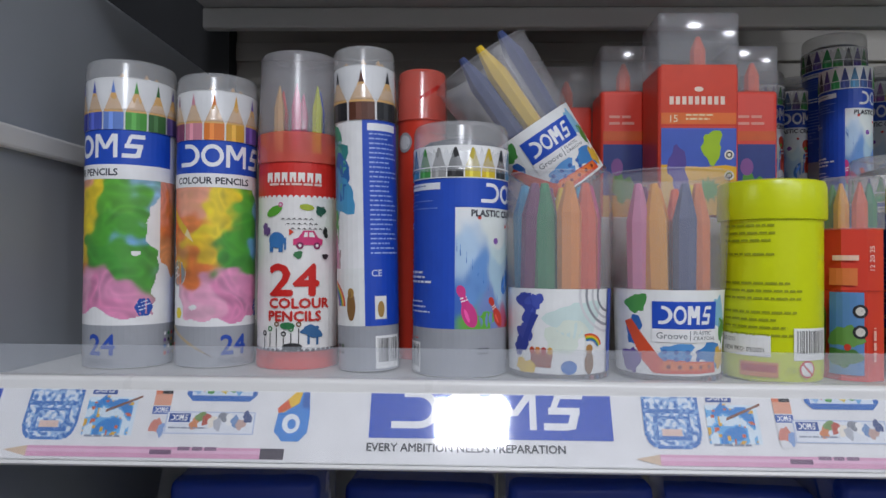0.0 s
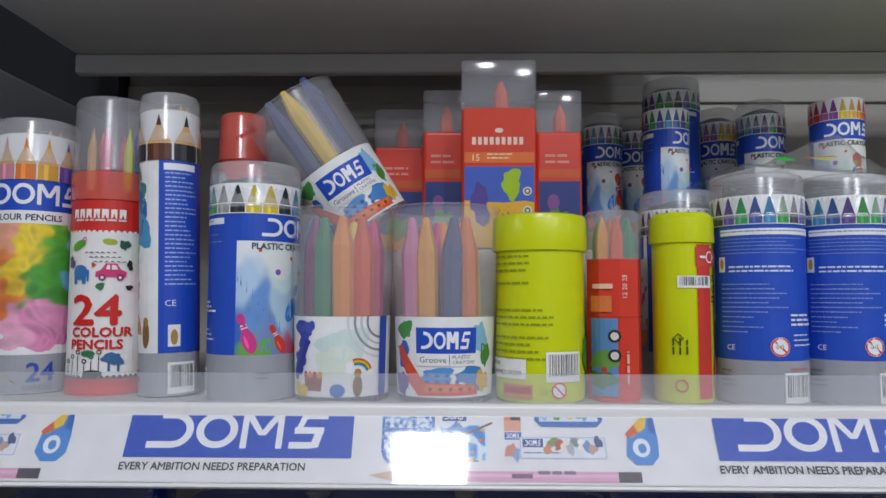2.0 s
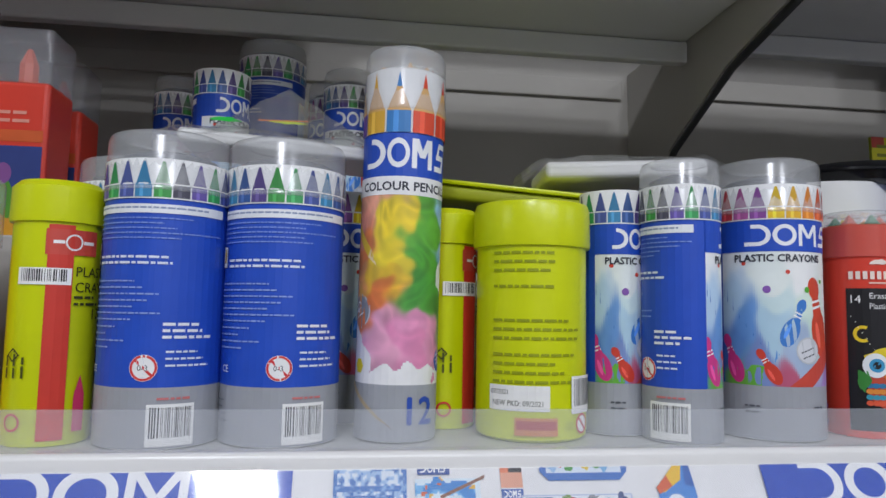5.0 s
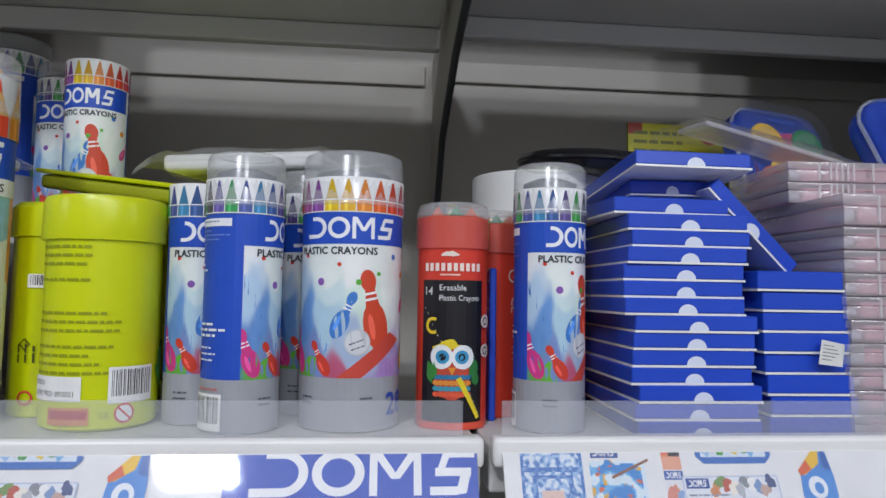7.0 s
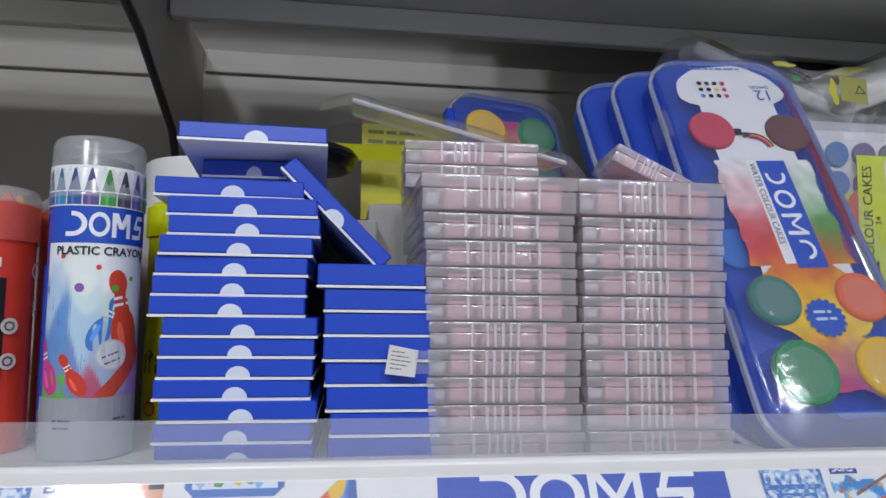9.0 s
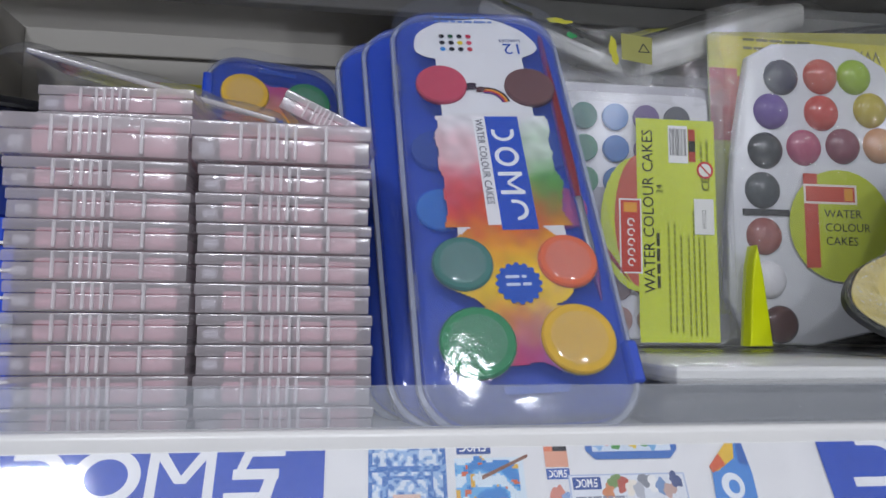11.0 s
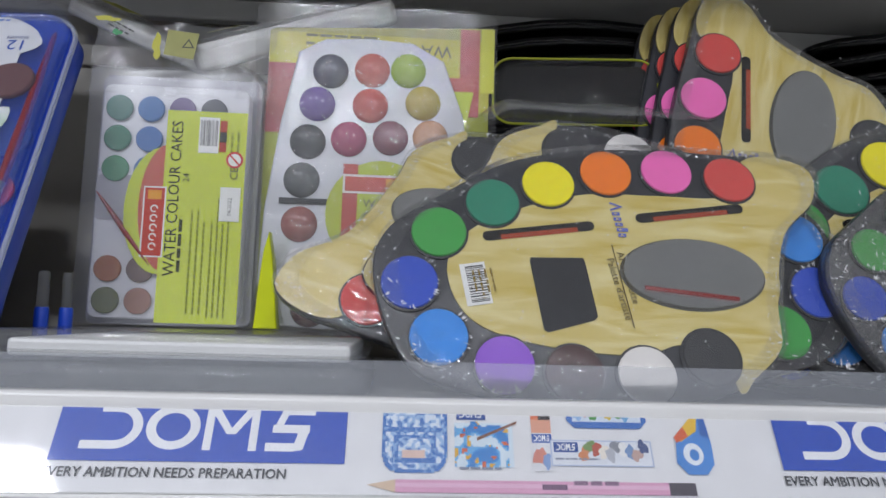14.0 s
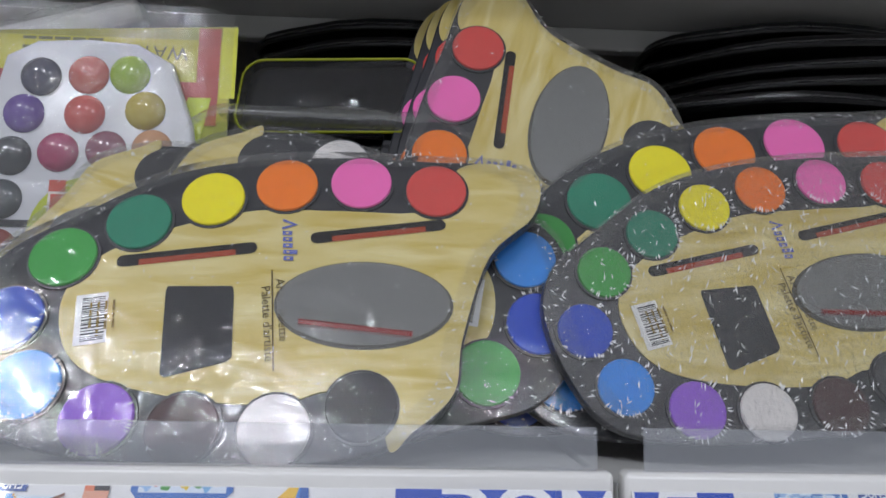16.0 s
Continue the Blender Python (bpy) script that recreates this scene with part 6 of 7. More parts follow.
def flat_pack(x0, x1, y0, y1, z0, h, inner=True):
    th = empty("flat_blister_pack", pose(0, 0, 0), "flat clear blister pack with a white tray lying on the shelf", "blister pack", "flat packs")
    smooth(part("shell", box_bm(x0, y0, z0, x1, y1, z0 + h, 0.004, 3), M_WRAPCLEAR, th, "clear crinkled shell"))
    if inner:
        part("tray", box_bm(x0 + 0.008, y0 + 0.003, z0 + 0.0025, x1 - 0.006, y1 - 0.006, z0 + h - 0.0045, 0.002, 2), M_WHITE, th, "white plastic tray")
    part("flange", box_bm(x0 - 0.003, y0 - 0.002, z0 + h * 0.35, x1 + 0.002, y1, z0 + h * 0.35 + 0.0006), M_WRAPCLEAR, th)
    return th


M_WRAPCLEAR = film_material("clear_pack_shell", "eceff4", 0.10, 0.07, 0.45, 60, 0.09)
flat_pack(1.176, 1.354, 0.326, 0.475, ZS + 0.0165, 0.0155)
flat_pack(1.172, 1.356, 0.318, 0.470, ZS + 0.0004, 0.0158, False)

# ---- grey case with twenty-four cakes ----
th = empty("water_colour_case", pose(1.2185, 0.4420, ZS + 0.0325), "grey case of small water colour cakes with a lime label", "paint case", "water colour cases")
w, h = 0.108, 0.170
smooth(part("tray", prism_bm(rounded(w - 0.012, h - 0.014, 0.006, 5, 0, 0.004), 0.0, 0.012, 0.002), M_TRAYGREY, th), 40)
part("backing", prism_bm(rounded(w, h, 0.006, 5), 0.0125, 0.018, 0.001), M_TRAYSHADE, th)
CAKES = ("3f7a6e", "3f78b8", "6f5a8e", "565a62", "3f8268", "3f74b8", "7a5a8a", "4a4e58", "4a9068", "4a78b0", "5a5a9a", "4a4a50")
for i in range(12):
    pan(th, -0.036 + (i % 4) * 0.0205, 0.143 - (i // 4) * 0.0205, -0.0005, 0.0086, 0.0022, CAKES[i])
for i, c in enumerate(("9a5a34", "6a5048", "5a6038", "9a6a58", "7a4a3a", "5a5a4a", "8a6a4a", "6a5a50")):
    pan(th, -0.036 + (i % 2) * 0.0205 + (i // 4) * 0.041, 0.036 - ((i % 4) // 2) * 0.0205, -0.0005, 0.0086, 0.0022, c)
part("mixing_well", prism_bm(rounded(0.03, 0.03, 0.003, 4, -0.032, 0.068), -0.0008, 0.0, 0), M_TRAYSHADE, th)
br = smooth(part("brush", lathe_bm([(0.0004, 0.0), (0.0012, 0.01), (0.0024, 0.035), (0.0018, 0.06), (0.0004, 0.068)], 10), M_BRUSHRED, th, "dark thin brush"), 40)
br.matrix_local = pose(-0.046, -0.003, 0.086, 0, 142, 0)
art = Art()
lx0, lx1 = -0.0035, 0.0485
art.clip = (-0.03, 0.0, lx0, 0.118)
art.ell(lx0, 0.075, 0.024, 0.042, "c8d60a", 0, 30)
art.ell(lx0 + 0.003, 0.077, 0.018, 0.042, "c8502c", 0, 30)
art.clip = None
art.rect(lx0, 0.002, lx1, 0.142, "d4e204")
art.rect(-0.0155, 0.044, -0.001, 0.0905, "f2efe8")
art.rect(-0.0145, 0.045, -0.002, 0.0895, "c8402c")
art.rect(-0.0125, 0.082, -0.004, 0.088, "e8a02a")
for k in range(5):
    art.ring(-0.008, 0.051 + k * 0.0062, 0.0016, 0.0026, "f2e6dc", 0, 300, 9)
art.text("WATER COLOUR CAKES", 0.0070, 0.032, 0.0072, "1c2012", rot=90, fat=0.9)
art.lines(0.0105, 0.035, 0.055, 1, 0.004, "3a4014", 3, 0.0022, 90)
art.text("24", 0.0130, 0.094, 0.0042, "1c2012", rot=90)
for k in range(3):
    art.lines(0.017 + k * 0.004, 0.008, 0.09, 1, 0.004, "8a961a", 11 + k, 0.0013, 90)
art.lines(0.030, 0.006, 0.08, 4, 0.0035, "8a961a", 17, 0.0012, 90)
art.bars(0.0175, 0.114, 0.013, 0.024, seed=8)
art.rect(0.031, 0.115, 0.0355, 0.136, "b8442c")
art.rect(0.031, 0.1215, 0.0355, 0.1285, "2a2c20")
art.lines(0.040, 0.114, 0.022, 2, 0.004, "8a961a", 4, 0.0015, 90)
art.ell(0.0415, 0.110, 0.0056, 0.0056, "f0f0e8")
art.ring(0.0415, 0.110, 0.0042, 0.0056, "d23a34", 0, 360, 18)
art.poly([(0.0378, 0.1130), (0.0386, 0.1138), (0.0452, 0.1070), (0.0444, 0.1062)], "d23a34")
art.text("CE", 0.0440, 0.0965, 0.005, "2a2c18", rot=90)
art.rect(0.0335, 0.069, 0.0465, 0.0915, "eeeeea")
art.text("04/2022", 0.0412, 0.0725, 0.0026, "6a6a64", rot=90)
printed("label", art, on_front(-0.0045), th, M_INK_GLOSS)
smooth(part("cover", prism_bm(rounded(w, h, 0.007, 5), -0.0090, -0.0048, 0.002), M_CLEARCASE, th, "clear hinged cover"), 40)
part("hinge_strip", box_bm(w / 2 + 0.0005, -0.008, 0.004, w / 2 + 0.005, 0.016, h - 0.006, 0.001), M_CLEARCASE, th)

# ---- round-topped paint tray in a bag ----
th = empty("bagged_paint_tray", pose(1.345, 0.4440, ZS + 0.0325), "white paint tray with domed cakes in a clear bag", "paint tray")
fan = dense([(-0.048, 0.19), (-0.058, 0.14), (-0.066, 0.08), (-0.068, 0.03), (-0.052, 0.002), (-0.01, 0.0), (0.04, 0.01), (0.07, 0.05), (0.075, 0.10), (0.066, 0.15), (0.052, 0.188), (0.03, 0.2), (0.0, 0.202), (-0.03, 0.2)], 3)
smooth(part("tray", prism_bm(fan, 0.0, 0.008, 0.002), M_TRAYWHITE, th), 50)
for u, v, c in ((-.0256, .1765, "2c2c4a"), (.0028, .1785, "b84434"), (.0275, .1795, "93b41e"), (-.0337, .153, "6a4f9a"), (.0023, .1535, "c0443c"), (.0383, .157, "b8a83a"), (-.0389, .1265, "34383e"), (-.0114, .1295, "a83a64"), (.0168, .1315, "7a2f48"), (.044, .133, "c8946a"),
                (-.0418, .1, "3c4248"), (-.042, .07, "94504a"), (-.033, .0135, "4a2424"), (-.04, .042, "e0dfe4")):
    pan(th, u, v, 0.0, 0.0122, 0.004, c, 0.006)
part("slot", box_bm(-0.056, -0.0012, 0.0835, -0.024, 0.001, 0.0875), M_DARK, th)
art = Art()
art.ell(0.012, 0.078, 0.037, 0.037, "b9c62c", 0, 32)
art.rect(-0.014, 0.05, -0.004, 0.112, "c04a36")
art.rect(-0.014, 0.092, 0.024, 0.105, "e8ded2")
art.rect(-0.0125, 0.0935, 0.0225, 0.1035, "c8503c")
art.rect(0.015, 0.0945, 0.021, 0.1025, "e8a03a")
art.text("WATER", 0.0, 0.083, 0.0055, "22261a")
art.text("COLOUR", 0.0, 0.074, 0.0055, "22261a")
art.text("CAKES", 0.0, 0.065, 0.0055, "22261a")
printed("sticker", art, on_front(-0.0016), th, M_INK_GLOSS)
art = Art()
art.rect(-0.07, 0.155, 0.085, 0.208, "c4be1c")
art.poly([(-0.07, 0.208), (0.086, 0.208), (0.088, 0.218), (-0.066, 0.21)], "a8a43a")
art.rect(0.064, 0.152, 0.078, 0.216, "b8402e")
art.rect(-0.06, 0.168, 0.075, 0.180, "c05038")
art.rect(-0.07, 0.135, -0.05, 0.185, "a83a34")
art.text("WATER", 0.058, 0.203, 0.009, "5a5a20", rot=180)
art.lines(-0.045, 0.205, 0.06, 2, 0.006, "6a6a28", 5, 0.002)
art.rect(0.079, 0.17, 0.0885, 0.217, "dfe02a")
art.poly([(0.05, 0.13), (0.066, 0.128), (0.074, 0.17), (0.06, 0.17)], "cfe01a")
printed("header_card", art, on_front(0.0105), th, M_INK)
part("card_back", box_bm(-0.07, 0.0108, 0.02, 0.085, 0.0125, 0.208), M_LIMECARD, th)
bm = bmesh.new()
bmesh.ops.create_grid(bm, x_segments=26, y_segments=30, size=0.5)
for v in bm.verts:
    u, q = v.co.x * 0.166, (v.co.y + 0.5) * 0.222
    k = noise.noise(Vector((u * 45, q * 45, 3.0))) * 0.0022 + noise.noise(Vector((u * 130, q * 130, 8.0))) * 0.0010
    edge = max(0, abs(u) - 0.07) * 0.8
    v.co = Vector((u + 0.006, -0.0105 + k + edge, q - 0.002))
smooth(part("bag", bm, M_WRAP, th, "crinkled clear bag"), 180)
bm = prism_bm([(-0.006, 0.0), (0.009, 0.0), (0.004, 0.045), (0.001, 0.062), (-0.002, 0.05), (-0.004, 0.03)], 0.0, 0.012, 0.001)
tagged(part("lime_sleeve", bm, M_LIME), "lime yellow card sleeve edge between the packs", "card sleeve").matrix_world = pose(1.286, 0.426, ZS + 0.0327)
for k in range(2):
    th = empty("blue_capped_brush", pose(1.168 + 0.008 * k, 0.392 + 0.012 * k, ZS + 0.001), "thin clear brush tube with a blue cap", "brush", "capped brushes")
    smooth(part("sleeve", lathe_bm([(0.003, 0.0), (0.003, 0.06), (0.0026, 0.062)], 12), M_CLEARCASE, th), 40)
    smooth(part("cap", lathe_bm([(0.0003, 0.024), (0.0036, 0.024), (0.0038, 0.0255), (0.0038, 0.040), (0.0034, 0.0415), (0.0003, 0.0415)], 12), M_BLUE, th), 40)

# ---- artist palettes ----
M_PALWOOD = bpy.data.materials.new("printed_wood_card")
M_PALWOOD.use_nodes = True
nt = M_PALWOOD.node_tree
p = nt.nodes["Principled BSDF"]
tc = nt.nodes.new("ShaderNodeTexCoord")
mp = nt.nodes.new("ShaderNodeMapping")
mp.inputs["Scale"].default_value = (14, 14, 75)
no = nt.nodes.new("ShaderNodeTexNoise")
no.inputs["Scale"].default_value, no.inputs["Detail"].default_value, no.inputs["Distortion"].default_value = 1.6, 6, 0.8
rp = nt.nodes.new("ShaderNodeValToRGB")
rp.color_ramp.elements[0].position, rp.color_ramp.elements[0].color = 0.3, (*srgb("ccb450"), 1)
rp.color_ramp.elements[1].position, rp.color_ramp.elements[1].color = 0.72, (*srgb("e8dca2"), 1)
nt.links.new(tc.outputs["Object"], mp.inputs[0])
nt.links.new(mp.outputs[0], no.inputs["Vector"])
nt.links.new(no.outputs["Fac"], rp.inputs[0])
nt.links.new(rp.outputs[0], p.inputs["Base Color"])
p.inputs["Roughness"].default_value = 0.35
M_PALBLACK = material("charcoal_plastic", "2c2d33", 0.4, vary=0.12, scale=60)
M_CRACKLE = film_material("crackled_shrink_wrap", "f2f4f6", 0.02, 0.09, 0.9, 330, 0.07)
M_GLINT = film_material("white_glint_sliver", "fbfcfd", 0.8, 0.25, gloss=0.1)
M_PALGREY = material("shaded_window_well", "5c5b55", 0.35, metal=0.3, vary=0.35, scale=16)
M_WINDOW = film_material("bowed_window_film", "d5d9dd", 0.10, 0.12, 0.5, 14, 0.22)


def curve_loop(pts, n=5):
    """A smooth closed line through points."""
    out = []
    k = len(pts)
    for i in range(k):
        p0, p1, p2, p3 = (Vector(pts[(i + j - 1) % k]) for j in range(4))
        for s in range(n):
            t = s / n
            q = 0.5 * ((2 * p1) + (p2 - p0) * t + (2 * p0 - 5 * p1 + 4 * p2 - p3) * t * t + (3 * p1 - p0 - 3 * p2 + p3) * t ** 3)
            out.append((q.x, q.y))
    return out


PAL_OUT = curve_loop([(-.129, -.003), (-.122, -.035), (-.105, -.061), (-.071, -.0715), (-.017, -.0745), (.035, -.072), (.064, -.062), (.083, -.044), (.087, -.019), (.1, .022), (.122, .045), (.126, .066), (.107, .076), (.07, .077), (.03, .078), (-.014, .075), (-.057, .064), (-.098, .038), (-.121, .02)])
PAL_CARD = curve_loop([(-.090, -.002), (-.084, -.026), (-.066, -.040), (-.03, -.048), (.008, -.05), (.03, -.044), (.05, -.052), (.056, -.0685), (.0645, -.061), (.082, -.044), (.086, -.019), (.099, .022), (.121, .045), (.125, .066), (.107, .075), (.085, .072), (.07, .047), (.03, .045), (-.012, .044), (-.05, .033), (-.078, .018)])
PANS = ((-.0946, .016, "3fa648"), (-.065, .0357, "22886a"), (-.033, .0494, "fdec06"), (.0011, .0584, "ff8010"), (.037, .061, "ff70be"), (.0738, .0575, "d84a44"),
        (-.1097, -.0143, "2a50c4"), (-.0945, -.0436, "3a94ec"), (-.062, -.0572, "9a62d8"), (-.0275, -.0608, "4a2e2e"), (.0089, -.0608, "ece8e4"), (.0435, -.0506, "3a3a3d"))


def offset_ring(u, v, r, n=22):
    return [(u + r * math.cos(2 * math.pi * i / n), v + r * math.sin(2 * math.pi * i / n)) for i in range(n)]


def palette(x, y, v, lean, roll, label, pan_r=0.0148, size=1.0, swap=False, wrapped=True):
    """Kidney palette: charcoal tray, wood-look card, round cakes; its middle v up the leaning plane."""
    m = pose(x, y, ZS + 0.0015, -lean, 0, 0) @ pose(0, 0, v, 0, -roll, 0) @ Matrix.Diagonal((size, 1, size, 1))
    th = empty("paint_palette", m, label, "paint palette", "paint palettes")
    smooth(part("tray", prism_bm(PAL_OUT, -0.002, 0.006, 0.0012), M_PALBLACK, th), 50)
    card = part("card", prism_bm(PAL_CARD, -0.0030, -0.0021), M_PALWOOD, th, "wood-look printed card")
    for i, (u, w, c) in enumerate(PANS):
        if swap and i in (9, 10):
            c = PANS[19 - i][2]
        rim = part("pan_rim", prism_bm(offset_ring(u, w, pan_r + 0.0013), -0.0036, -0.0022), M_PALBLACK, th)
        pan(rim, u, w, -0.0034, pan_r, 0.0016, c)
    art = Art()
    for u0, v0, u1, v1 in ((-.068, .0150, -.012, .0235), (.018, .0297, .0755, .0385)):
        du, dv = u1 - u0, v1 - v0
        l = math.hypot(du, dv)
        nx, nv = -dv / l * 0.0030, du / l * 0.0030
        art.poly([(u0 - nx, v0 - nv), (u1 - nx, v1 - nv), (u1 + nx, v1 + nv), (u0 + nx, v0 + nv)], "1e1c1e")
        art.ell(u0, v0, 0.003, 0.003, "1e1c1e")
        art.ell(u1, v1, 0.003, 0.003, "1e1c1e")
        art.poly([(u0 + du * .12 - nx, v0 + dv * .12 - nv), (u0 + du * .88 - nx, v0 + dv * .88 - nv), (u0 + du * .88, v0 + dv * .88), (u0 + du * .12, v0 + dv * .12)], "a8482e")
    art.poly([(-.0455, .0028), (-.0175, .0036), (-.0163, .0015), (-.0125, -.030), (-.0145, -.0322), (-.039, -.0395), (-.0412, -.038), (-.0462, .0008)], "2a2b30")
    art.bars(-.084, -.003, .024, .0135, seed=6, rot=-80)
    art.lines(-.068, -.0045, .022, 4, .0032, "8a7434", 8, .0011, -80)
    # maker's mark as a slanted wedge and five blocks running down
    art.poly([(.0012, .0395), (.0085, .0365), (.0012, .0335), (.0012, .0348), (.0060, .0366), (.0012, .0382)], "6a74c0")
    for k in range(5):
        z = .0318 - k * .0034
        art.rect(.0018 + .0005 * k, z - .0011, .0062 + .0005 * k + (.002 if k == 3 else 0), z + .0011, "6a74c0")
        art.rect(.0032 + .0005 * k, z - .0004, .0046 + .0005 * k, z + .0004, "e4cd84")
    art.text("Artist Palette", .0015, .0075, .0040, "5a4a24", rot=-80)
    art.text("Palette d'artiste", -.0045, .0035, .0040, "5a4a24", rot=-80)
    art.poly([(-.001, .012), (-.0004, .012), (.006, -.036), (.0054, -.036)], "5a4a24")
    printed("card_print", art, on_front(-0.0030), card, M_INK_GLOSS)
    part("window", prism_bm([(.042 + .040 * math.cos(radians(a)), -.004 + .0215 * math.sin(radians(a))) for a in range(0, 360, 10)], -0.0034, -0.0028), M_PALGREY, th, "grey oval window")
    part("window_film", prism_bm([(.042 + .0385 * math.cos(radians(a)), -.004 + .0202 * math.sin(radians(a))) for a in range(0, 360, 10)], -0.0052, -0.0049), M_WINDOW, th, "glossy clear window film")
    if roll < 45:
        part("brush", tube_bm([(.014, -.0038, -.0135), (.064, -.0038, -.0185)], 0.0019, 8), M_BRUSHRED, th, "small brush behind the window")
    if wrapped:
        smooth(part("wrap", prism_bm([(q[0] * 1.004, q[1] * 1.006) for q in PAL_OUT], -0.0062, -0.0058), M_CRACKLE if swap else M_SHRINK, th, "tight glossy shrink wrap"), 60)
        rim_bm = bmesh.new()
        rings = [[rim_bm.verts.new((q[0] * f, y, q[1] * f)) for q in PAL_OUT] for f, y in ((0.90, -0.0066), (0.965, -0.0065), (1.004, -0.0058), (1.012, -0.0005))]
        for a, b in zip(rings, rings[1:]):
            for i in range(len(a)):
                rim_bm.faces.new((a[i], a[(i + 1) % len(a)], b[(i + 1) % len(a)], b[i]))
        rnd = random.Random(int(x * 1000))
        # White slivers take the place of glints along the wrap's creases.
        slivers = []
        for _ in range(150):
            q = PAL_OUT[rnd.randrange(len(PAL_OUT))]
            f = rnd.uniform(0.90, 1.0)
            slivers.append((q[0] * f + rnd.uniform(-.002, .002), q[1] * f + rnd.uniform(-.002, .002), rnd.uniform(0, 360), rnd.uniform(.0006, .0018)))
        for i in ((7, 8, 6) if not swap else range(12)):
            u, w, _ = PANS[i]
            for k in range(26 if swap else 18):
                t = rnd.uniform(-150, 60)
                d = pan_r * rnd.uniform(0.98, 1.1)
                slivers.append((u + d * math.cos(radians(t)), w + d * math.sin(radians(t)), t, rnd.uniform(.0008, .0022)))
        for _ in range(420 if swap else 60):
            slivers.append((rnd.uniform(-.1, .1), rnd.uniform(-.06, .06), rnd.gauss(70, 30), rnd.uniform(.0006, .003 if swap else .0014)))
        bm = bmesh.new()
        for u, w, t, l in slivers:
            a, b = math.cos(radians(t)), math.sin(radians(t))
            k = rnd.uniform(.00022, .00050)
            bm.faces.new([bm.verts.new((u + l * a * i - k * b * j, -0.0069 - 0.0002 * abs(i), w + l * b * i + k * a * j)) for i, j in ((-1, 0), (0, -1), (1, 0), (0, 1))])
        part("wrap_glints", bm, M_GLINT, th, "white slivers standing in for glints on the shrink wrap creases")["kind"] = "stuff"
        smooth(part("wrap_edge", rim_bm, M_CRACKLE, th, "puckered shrink wrap along the rim"), 60)
    return th


palette(1.4858, 0.3175, 0.0762, 21.8, 0, "wood-look paint palette with round cakes in shrink wrap")
palette(1.4420, 0.350, 0.0838, 19.5, 162, "wood-look paint palette turned over behind another")
palette(1.4970, 0.3440, 0.0880, 19, 160.6, "wood-look paint palette turned over behind another", size=1.043)
palette(1.7290, 0.3360, 0.0825, 15.5, 5.4, "smaller wood-look paint palette in crackled shrink wrap", 0.0138, 0.926, True)
palette(1.7300, 0.3560, 0.1006, 18.5, 5.5, "wood-look paint palette behind a smaller one", 0.0148, 1.186)
palette(1.6209, 0.3767, 0.1415, 13.2, 73.5, "wood-look paint palette standing on end", size=1.055)
for k in (1, 2, 3):
    palette(1.6209 - 0.006 * k, 0.3767 + 0.013 * k, 0.1415, 13.2, 75 + k, "wood-look paint palette standing on end behind its twin", size=1.055, wrapped=False)
palette(1.90, 0.372, 0.11, 22, 10, "wood-look paint palette further along the shelf")


def tray_stack(x, y, n, z0, seed, label="shrink-wrapped black palette tray lying in a stack"):
    r = random.Random(seed)
    for i in range(n):
        th = empty("black_tray", pose(x + r.uniform(-.006, .006), y + r.uniform(-.006, .006), z0 + i * 0.0145, r.uniform(-1, 1), 0, r.uniform(-12, 12)), label, "tray", "stacked trays")
        bm = prism_bm(PAL_OUT[::3], 0.0, 0.010, 0.0025)
        bm.transform(pose(0, 0, 0, 90, 0, 0))
        bm.transform(Matrix.Translation((0, 0, 0.0005)))
        smooth(part("tray", bm, M_BLACKWRAP, th), 50)
        rim = [(p[0] * 1.01, -p[1] * 1.01, 0.005) for p in PAL_OUT[::3]]
        smooth(part("film_seam", tube_bm(rim + rim[:1], 0.0010, 5), M_SEAM, th, "glossy film seam"), 60)


M_SEAM = film_material("film_seam", "b8babe", 0.05, 0.08, 0.7, 220, 0.05)
M_BLACKWRAP = material("wrapped_black_plastic", "141417", 0.16, vary=0.3, scale=90, bump=0.6)
tray_stack(1.86, 0.585, 21, ZS + 0.0005, 3)
tray_stack(1.535, 0.610, 21, ZS + 0.0005, 5)

# ---- packs lying on top and behind ----


def wrapped_slab(m, w, d, h, mat, label, tag=None):
    th = empty("wrapped_pack", m, label, "wrapped pack", "wrapped packs")
    part("slab", box_bm(-w / 2, -d / 2, 0.001, w / 2, d / 2, h, h * 0.28, 3), mat, th)
    bm = bmesh.new()
    bmesh.ops.create_grid(bm, x_segments=24, y_segments=12, size=0.5)
    for v in bm.verts:
        u, q = v.co.x * (w + 0.03), v.co.y * (d + 0.02)
        k = noise.noise(Vector((u * 60, q * 60, w * 90))) * 0.004
        drop = max(0, abs(u) - w / 2) * 0.6 + max(0, abs(q) - d / 2) * 0.8
        v.co = Vector((u, q, h + 0.003 + k * 0.6 - drop))
    smooth(part("wrap", bm, M_WRAP, th, "loose crinkled clear wrap"), 180)
    if tag:
        art = Art()
        art.rect(-0.012, 0.0, 0.012, 0.022, tag)
        art.ring(0.0, 0.011, 0.004, 0.0055, "3a3c28", 0, 360, 3)
        art.lines(-0.03, 0.018, 0.02, 3, 0.004, "4a4a40", 3, 0.001)
        printed("paper_tag", art, lambda u, v, l: (u - w * 0.32, v - 0.011, h + 0.0062 + l), th)
    return th


wrapped_slab(pose(1.290, 0.490, 1.6225, 22, -21, 8), 0.15, 0.05, 0.020, M_WHITE, "white slab in loose clear wrap lying across the packs", "c8c85a")
wrapped_slab(pose(1.185, 0.500, 1.618, 18, 24, -6), 0.13, 0.05, 0.012, M_WHITE, "white slab in loose clear wrap lying across the packs", "b8b83a")


